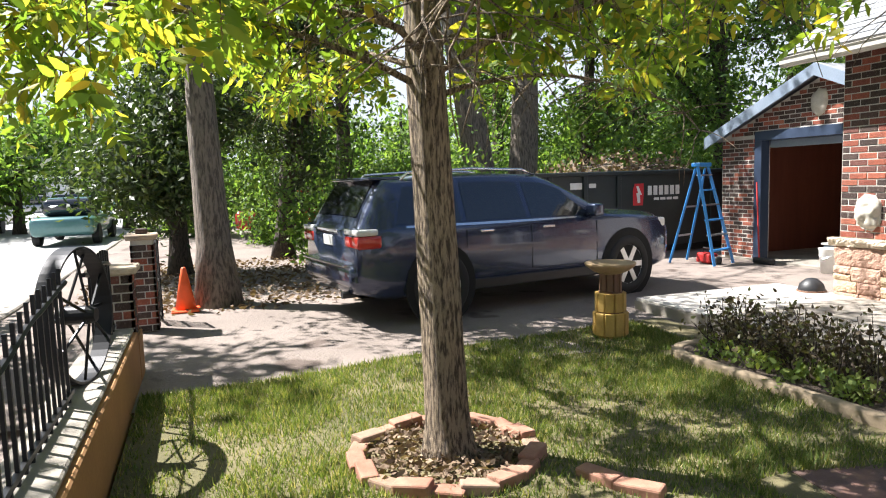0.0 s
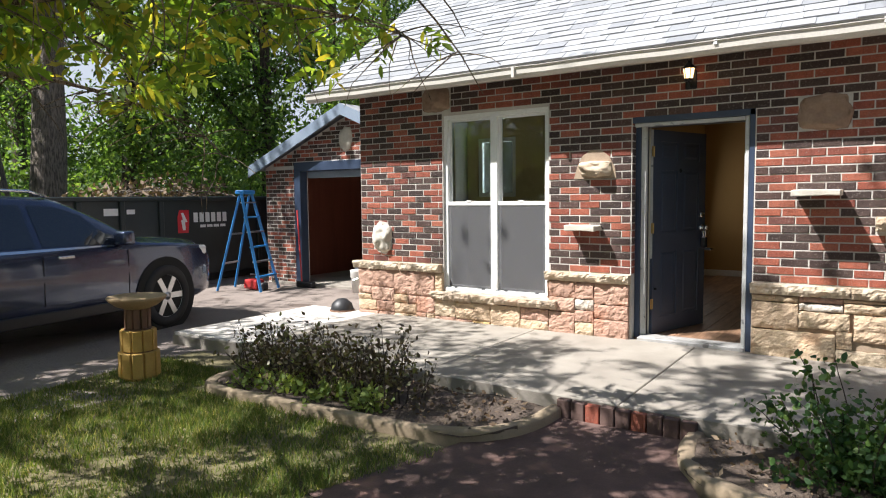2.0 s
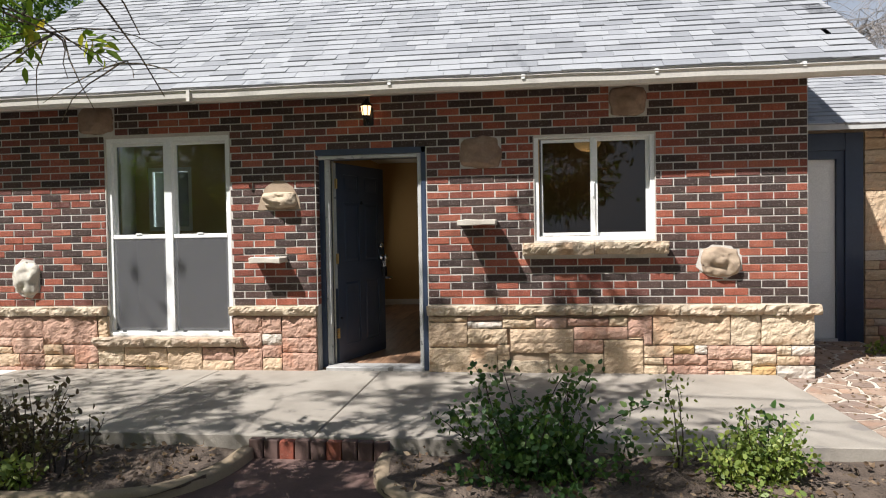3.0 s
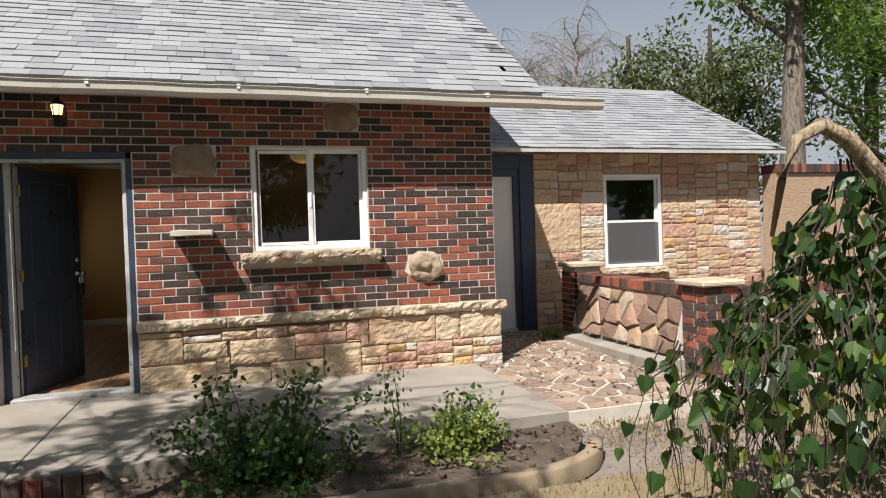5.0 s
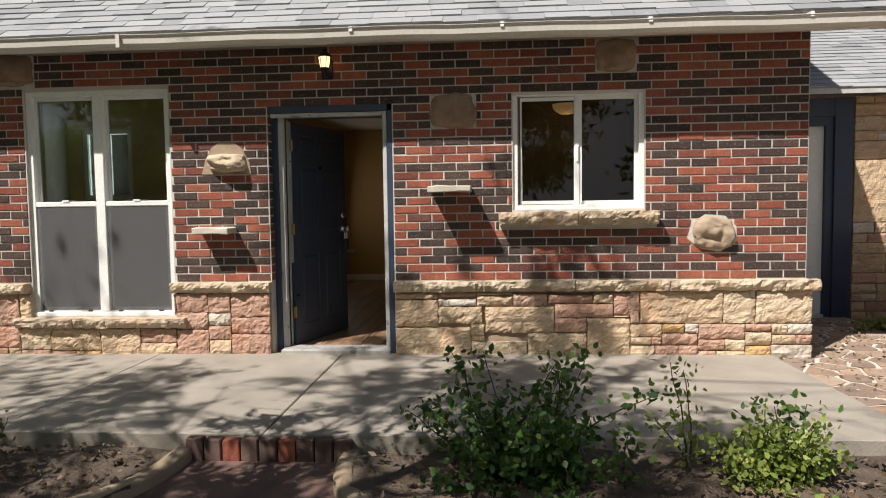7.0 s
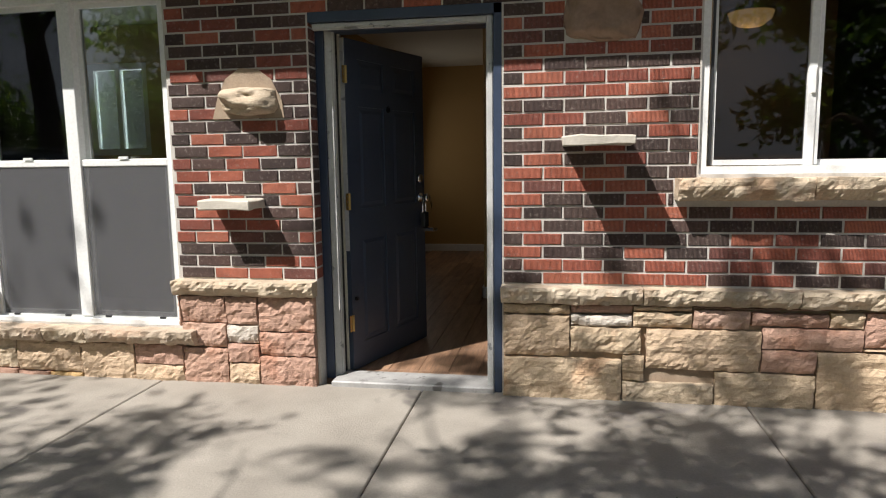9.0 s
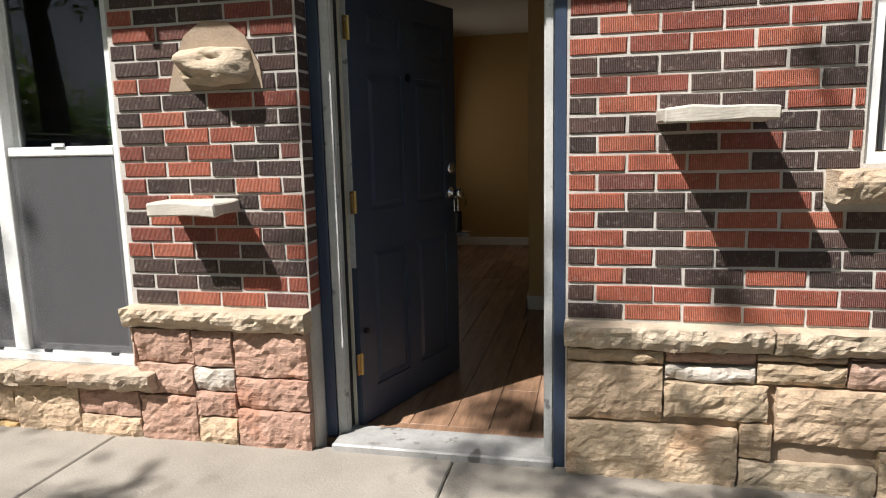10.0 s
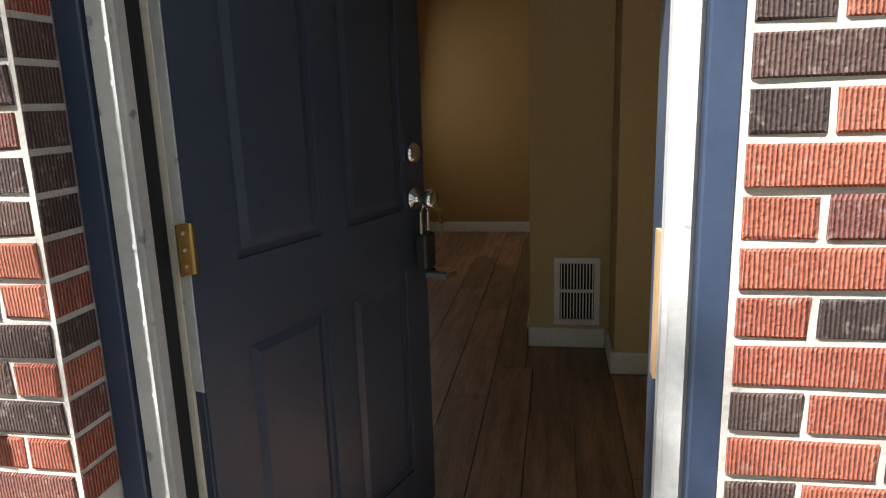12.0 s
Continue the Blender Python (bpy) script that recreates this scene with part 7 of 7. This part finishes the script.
lay_stones(front, [(-2.85, -2.74, 0.22, 0.525), (-1.42, -1.4, 0.33, 0.525)], 0.008, 0.05, sandstone, 350)
lay_stones(front, [(0.54, 1.3, 0.525, 0.622), (1.3, 2.08, 0.525, 0.622), (2.08, 2.86, 0.525, 0.622), (2.86, 3.78, 0.525, 0.622), (3.78, 4.07, 0.525, 0.622), (-1.43, -0.54, 0.525, 0.622), (-3.35, -2.76, 0.525, 0.622), (-4.07, -3.35, 0.525, 0.622)], 0.008, 0.1, ledge_stone, 400, 0.003, 0.024, 0.028)
lay_stones(front, [(-2.88, -2.32, 0.22, 0.315), (-2.32, -2.02, 0.22, 0.315), (-2.02, -1.3, 0.22, 0.315)], 0.008, 0.12, ledge_stone, 420, 0.003, 0.02, 0.035)
lay_stones(front, [(1.45, 2.1, 1.085, 1.205), (2.1, 2.76, 1.085, 1.205)], 0.008, 0.15, ledge_stone, 430, 0.003, 0.02, 0.04)

part("stone_bed", boxes((0.552, 3.975, -0.004, 0.002, -0.2, 0.53), (-1.41, -0.552, -0.004, 0.002, -0.2, 0.53), (-3.975, -2.755, -0.004, 0.002, -0.2, 0.53), (-2.755, -1.41, -0.004, 0.002, -0.2, 0.25)), hood_mortar, front, "tan bedding mortar behind the blocks")
SHELVES = [(-1.16, -0.84, 1.05, 1.105, 0.2), (0.87, 1.22, 1.375, 1.425, 0.32)]
for k, (x0, x1, z0, z1, d) in enumerate(SHELVES):
    bm = box(0, x1 - x0, -d, 0.1, 0, z1 - z0, 0.006)
    bmesh.ops.subdivide_edges(bm, edges=bm.edges[:], cuts=3, use_grid_fill=True)
    for v in bm.verts:
        v.co += Vector((noise.noise(v.co * 12), noise.noise(v.co * 11 + Vector((9, 0, 0))), noise.noise(v.co * 15 + Vector((0, 9, 0))))) * 0.011
    s = part("ledge_slab", bm, pale_flag, front, "pale flagstone shelf built into the wall")
    s.matrix_basis = pose(x0, 0, z0)
BOULDERS = [(-1.09, -0.7, 1.575, 1.745, 0.09), (0.86, 1.28, 1.9, 2.22, 0.02), (2.24, 2.61, 2.34, 2.64, 0.02), (3.03, 3.41, 0.87, 1.15, 0.06), (-3.79, -3.49, 0.73, 1.1, 0.06), (-3.04, -2.61, 2.36, 2.66, 0.02)]
for k, (x0, x1, z0, z1, d) in enumerate(BOULDERS):
    bm = bmesh.new()
    bmesh.ops.create_icosphere(bm, subdivisions=4, radius=1.0)
    cx, cz = (x0 + x1) / 2, (z0 + z1) / 2
    for v in bm.verts:
        p = v.co.copy()
        ang = math.atan2(p.z, p.x)
        q = max(abs(math.cos(ang)), abs(math.sin(ang))) ** 0.5
        n1 = noise.noise(p * 1.4 + Vector((k * 7, 0, 0)))
        n2 = noise.noise(p * 4 + Vector((k * 7, 3, 0)))
        n3 = noise.noise(p * 11 + Vector((k * 7, 3, 5)))
        s = 1 + 0.16 * n1 + 0.07 * n2 + 0.03 * n3
        front_y = p.y * (d + 0.03) * (1 + 0.5 * n1) + 0.014 * n2 + 0.016 * n3
        v.co = Vector((p.x * (x1 - x0) / 2 * s / q * 0.92, front_y, p.z * (z1 - z0) / 2 * s / q * 0.92))
    s = part("boulder", bm, ledge_stone if k == 0 else hood_mortar if k == 3 else pale_flag if k == 4 else brown_stone, front, "rough stone set in the brickwork", True)
    s.matrix_basis = pose(cx, 0.0, cz)
    if d < 0.05:
        continue
    if k == 0:
        # a tan mortar hood arched over the rock, browned for its recess's shade
        ring_pts = [(-0.24, -0.095), (0.2, -0.095), (0.19, 0.0), (0.13, 0.12), (0.05, 0.18), (-0.06, 0.19), (-0.15, 0.13), (-0.205, 0.02)]
    else:
        ring_pts = [((x1 - x0) / 2 * 1.1 * math.cos(a) * (1 + 0.06 * math.sin(3.1 * a + k)), (z1 - z0) / 2 * 1.16 * math.sin(a) * (1 + 0.05 * math.cos(2.3 * a))) for a in np.linspace(0.3, 0.3 + 2 * math.pi * 7 / 8, 8)]
    bm = outline_slab([(u, w_) for u, w_ in ring_pts], 0.0, 0.012)
    part("mortar_bed", bm, hood_mortar if k == 0 else mortar, front, "trowelled mortar round the stone").matrix_basis = pose(cx, 0.004, cz, 90)

# annex stones
an = bpy.data.objects["annex_wall_front"]
rs = random.Random(21)
rects = []
for a, b, z0, z1 in ((5.42, 6.15, -0.1, 0.45), (5.42, 5.78, 0.45, 1.02), (5.78, 6.15, 0.45, 1.02), (6.15, 6.52, -0.1, 0.7), (5.42, 5.8, 1.72, 2.42), (5.8, 6.52, 2.02, 2.42), (5.8, 6.2, 1.72, 2.02), (6.52, 7.51, 2.13, 2.42), (6.52, 7.51, -0.1, 0.66),
                      (7.51, 8.1, -0.1, 0.85), (7.51, 8.1, 0.85, 1.7), (7.51, 8.1, 1.7, 2.42), (8.1, 8.7, -0.1, 0.8), (8.1, 8.7, 0.8, 1.6), (8.1, 8.7, 1.6, 2.42), (8.7, 9.3, -0.1, 1.1), (8.7, 9.3, 1.1, 2.42)):
    rects += ashlar((a, b, z0, z1), rs, 0.62, 0.22)
z = 0.7
while z < 2.0:
    h = rs.uniform(0.12, 0.2)
    rects.append((6.2 + rs.uniform(-0.04, 0.0) if z > 1.72 else 6.15, 6.52, z, min(z + h, 2.02)))
    z += h
rects.append((5.42, 6.14, 1.02, 1.715))
lay_stones(an, rects, AY + 0.02, 0.04, sandstone, 500, 0.005, 0.012, 0.01)
lay_stones(an, [(6.48, 7.56, 0.66, 0.755)], AY + 0.02, 0.1, ledge_stone, 690)
# rubble on the garden wall, in its own direction
rs = random.Random(4)


def rubble_stone(poly, face, rs):
    """A rough split stone: outline set in the mortar, broken face standing proud."""
    bm = bmesh.new()
    cx, cz = sum(q[0] for q in poly) / len(poly), sum(q[1] for q in poly) / len(poly)
    rim = [bm.verts.new((x, face(z) + 0.005, z)) for x, z in poly]
    out = rs.uniform(0.025, 0.045)
    mid = [bm.verts.new((cx + (x - cx) * 0.9, face(z) - out + rs.uniform(-0.01, 0.01), cz + (z - cz) * 0.9)) for x, z in poly]
    top = bm.verts.new((cx + rs.uniform(-0.03, 0.03), face(cz) - out - rs.uniform(0.0, 0.025), cz + rs.uniform(-0.03, 0.03)))
    n_ = len(poly)
    for k in range(n_):
        bm.faces.new((rim[k], rim[(k + 1) % n_], mid[(k + 1) % n_], mid[k]))
        bm.faces.new((mid[k], mid[(k + 1) % n_], top))
    bmesh.ops.recalc_face_normals(bm, faces=bm.faces[:])
    return bm


for poly in cells_in(0.02, LL - 0.02, 0.08, 0.64, 8, 3, rs, 0.45):
    part("rubble_stone", rubble_stone(shrunk(poly, 0.02), wall_face, rs), rubble, lw)
for poly in cells_in(5.87, 9.6, -0.1, 0.63, 12, 2, rs, 0.3):
    part("rubble_stone", rubble_stone(shrunk(poly, 0.02), lambda z: -1.352, rs), rubble, far_wall)


# bricks
def brick_shape(w, h, d=0.03, c=0.004):
    """A brick's front: chamfered edges, sides back to the mortar."""
    x, z = w, h
    v = [(0, d, 0), (x, d, 0), (x, d, z), (0, d, z), (0, c, 0), (x, c, 0), (x, c, z), (0, c, z), (c, 0, c), (x - c, 0, c), (x - c, 0, z - c), (c, 0, z - c)]
    f = [(8, 9, 10, 11)] + [(4 + k, 4 + (k + 1) % 4, 8 + (k + 1) % 4, 8 + k) for k in range(4)] + [(k, (k + 1) % 4, 4 + (k + 1) % 4, 4 + k) for k in range(4)]
    return v, f


BW, BH, JO = 0.2165, 0.0718, 0.0115


def brick_cells(x0, x1, z0, z1, holes, phase=0.0):
    cells = []
    r = 0
    z = z0
    while z + BH * 0.8 <= z1:
        off = phase + (BW / 2 if r % 2 else 0.0)
        k0 = math.floor((x0 - off) / BW)
        k = k0
        while off + k * BW < x1:
            a, b = max(x0, off + k * BW), min(x1, off + (k + 1) * BW)
            spans = [(a, b)]
            for h in holes:
                if h[2] < z + BH * 0.5 < h[3]:
                    new_spans = []
                    for s, e in spans:
                        if e <= h[0] or s >= h[1]:
                            new_spans.append((s, e))
                        else:
                            if s < h[0]:
                                new_spans.append((s, h[0]))
                            if e > h[1]:
                                new_spans.append((h[1], e))
                    spans = new_spans
            cells += [(s, e, z, min(z + BH, z1)) for s, e in spans if e - s > 0.03]
            k += 1
        z += BH
        r += 1
    return cells


def lay_bricks(parent, cells, y, near, seed, joined_name):
    rs = random.Random(seed)
    shared = {}
    verts, faces = [], []
    for s, e, z0, z1 in cells:
        w, h = e - s - JO, z1 - z0 - JO
        jig = rs.uniform(-0.0025, 0.0025)
        if near(s, z0):
            key = (round(w, 3), round(h, 3), rs.randrange(5))
            if key not in shared:
                v, f = brick_shape(key[0], key[1])
                v = [(a + rs.uniform(-0.002, 0.002), b + rs.uniform(-0.0012, 0.0012), c + rs.uniform(-0.002, 0.002)) for a, b, c in v]
                shared[key] = mesh_of("brick", v, f, brick_part)
            ob = part("brick", shared[key], None, parent)
            ob.matrix_basis = pose(s + JO / 2, y + jig, z0 + JO / 2)
        else:
            v, f = brick_shape(w, h)
            i0 = len(verts)
            verts += [(a + s + JO / 2, b + y + jig, c + z0 + JO / 2) for a, b, c in v]
            faces += [tuple(i0 + k for k in q) for q in f]
    if verts:
        ob = part(joined_name, mesh_of(joined_name, verts, faces, brick_joined), None, parent)
        tagged(ob, kind="stuff")


holes = [(-2.745, -1.415, 0, 2.325), (-0.545, 0.55, 0, 2.14), (1.565, 2.665, 1.2, 2.215), (1.45, 2.76, 1.085, 1.21)]
holes += [(b[0] + 0.02, b[1] - 0.02, b[2] + 0.02, b[3] - 0.02) for b in BOULDERS]
cells = brick_cells(XL, XR, 0.624, 2.64, holes, 0.55)
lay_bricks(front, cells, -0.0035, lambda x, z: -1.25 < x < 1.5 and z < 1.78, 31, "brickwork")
# returns beside the door and at the window
verts, faces = [], []
for xj, sgn, ya, yb in ((-0.54, 1, 0.004, 0.098), (-1.416, -1, 0.004, 0.04), (-2.744, 1, 0.004, 0.04)):
    for r in range(28):
        z = 0.624 + r * BH
        if z > 2.14:
            break
        i0 = len(verts)
        x = xj + 0.003 * sgn
        xb = xj - 0.03 * sgn
        verts += [(x, ya, z + 0.006), (x, yb, z + 0.006), (x, yb, z + BH - 0.006), (x, ya, z + BH - 0.006), (xb, ya, z + 0.006), (xb, yb, z + 0.006), (xb, yb, z + BH - 0.006), (xb, ya, z + BH - 0.006)]
        faces += [tuple(i0 + k for k in q) for q in ((0, 1, 2, 3), (0, 4, 5, 1), (3, 2, 6, 7), (1, 5, 6, 2), (0, 3, 7, 4))]
tagged(part("brick_returns", mesh_of("brick_returns", verts, faces, brick_joined), None, front), kind="stuff")
# side of the house seen past the corner, and the garage
gf = bpy.data.objects["garage_front"]
gcells = brick_cells(GX0, GX1, -0.14, 1.98, [(-7.52, -4.78, -1, 2.06)])
lay_bricks(gf, gcells, GY, lambda x, z: x < -7.3 and z < 1.2, 41, "brickwork")
gg = bpy.data.objects["garage_gable"]
tri = []
for c in brick_cells(GX0, GX1, 2.0, 2.8, [(-7.52, -4.78, 1, 2.06)]):
    lim = (2.84 - c[3]) / 0.4
    a, b = max(c[0], GAP - lim), min(c[1], GAP + lim)
    if b - a > 0.04:
        tri.append((a, b, c[2], c[3]))
lay_bricks(gg, tri, GY, lambda x, z: False, 43, "brickwork")
bm = bmesh.new()
bmesh.ops.create_icosphere(bm, subdivisions=3, radius=1.0)
for v in bm.verts:
    v.co = Vector((v.co.x * 0.16, v.co.y * 0.05, v.co.z * 0.2)) * (1 + 0.3 * noise.noise(v.co * 1.7))
part("boulder", bm, pale_flag, gg, "pale stone set in the gable", True).matrix_basis = pose(-6.25, GY, 2.42)


# shingles
def lay_shingles(parent, x0, x1, y0, z0, y1, z1, near_rows, seed, expo=0.135):
    rs = random.Random(seed)
    L = math.hypot(y1 - y0, z1 - z0)
    dy, dz = (y1 - y0) / L, (z1 - z0) / L
    ang = math.degrees(math.atan2(dz, dy))
    rows = int(L / expo)
    shared = []
    for k in range(6):
        w = 0.17 + 0.035 * k
        t = 0.012 + 0.004 * (k % 3)
        v = [(0, 0, 0.002), (w, 0, 0.002), (w, 0, t), (0, 0, t), (0, expo + 0.04, 0.002), (w, expo + 0.04, 0.002), (w, expo + 0.04, 0.004), (0, expo + 0.04, 0.004)]
        f = [(0, 1, 2, 3), (3, 2, 6, 7), (0, 3, 7, 4), (1, 5, 6, 2)]
        shared.append((w, v, f, mesh_of("shingle", v, f, shingle_mat)))
    verts, faces = [], []
    count = 0
    for r in range(rows):
        d = r * expo - 0.03
        x = x0 - rs.uniform(0, 0.15)
        while x < x1:
            k = rs.randrange(6)
            w, v, f, me = shared[k]
            xa = max(x, x0)
            if x + w > x1:
                xa = x1 - w
            m_ = pose(xa, y0 + dy * d, z0 + dz * d, ang)
            if r < near_rows and count < 300:
                ob = part("shingle", me, None, parent)
                ob.matrix_basis = m_
                count += 1
            else:
                i0 = len(verts)
                verts += [m_ @ Vector(p) for p in v]
                faces += [tuple(i0 + q for q in g) for g in f]
            x += w + 0.003
    tagged(part("shingles", mesh_of("shingles", verts, faces, shingle_far), None, parent), kind="stuff")


lay_shingles(roof_front, RX0 - 0.02, RX1 + 0.02, EY, EZ, RIDGE_Y, RZ, 9, 51)
lay_shingles(roof_annex, XR, 9.47, 1.72, 2.46, ARY, ARZ, 2, 52)

# floor planks
base = bpy.data.objects["interior_floor_base"]
rs = random.Random(77)
for k in range(9):
    x = -0.95 + k * 0.19
    y = 0.27 - rs.uniform(0, 0.8)
    while y < 5.77:
        ln = rs.uniform(0.9, 1.3)
        a, b = max(0.27, y), min(5.765, y + ln)
        xb = min(x + 0.187, 0.15) if b > 2.5 else x + 0.187
        if xb - x > 0.03 and b - a > 0.05:
            part("plank", box(x, xb, a + 0.001, b - 0.001, 0.0, 0.012, 0.0012), floor_wood, base)
        y += ln
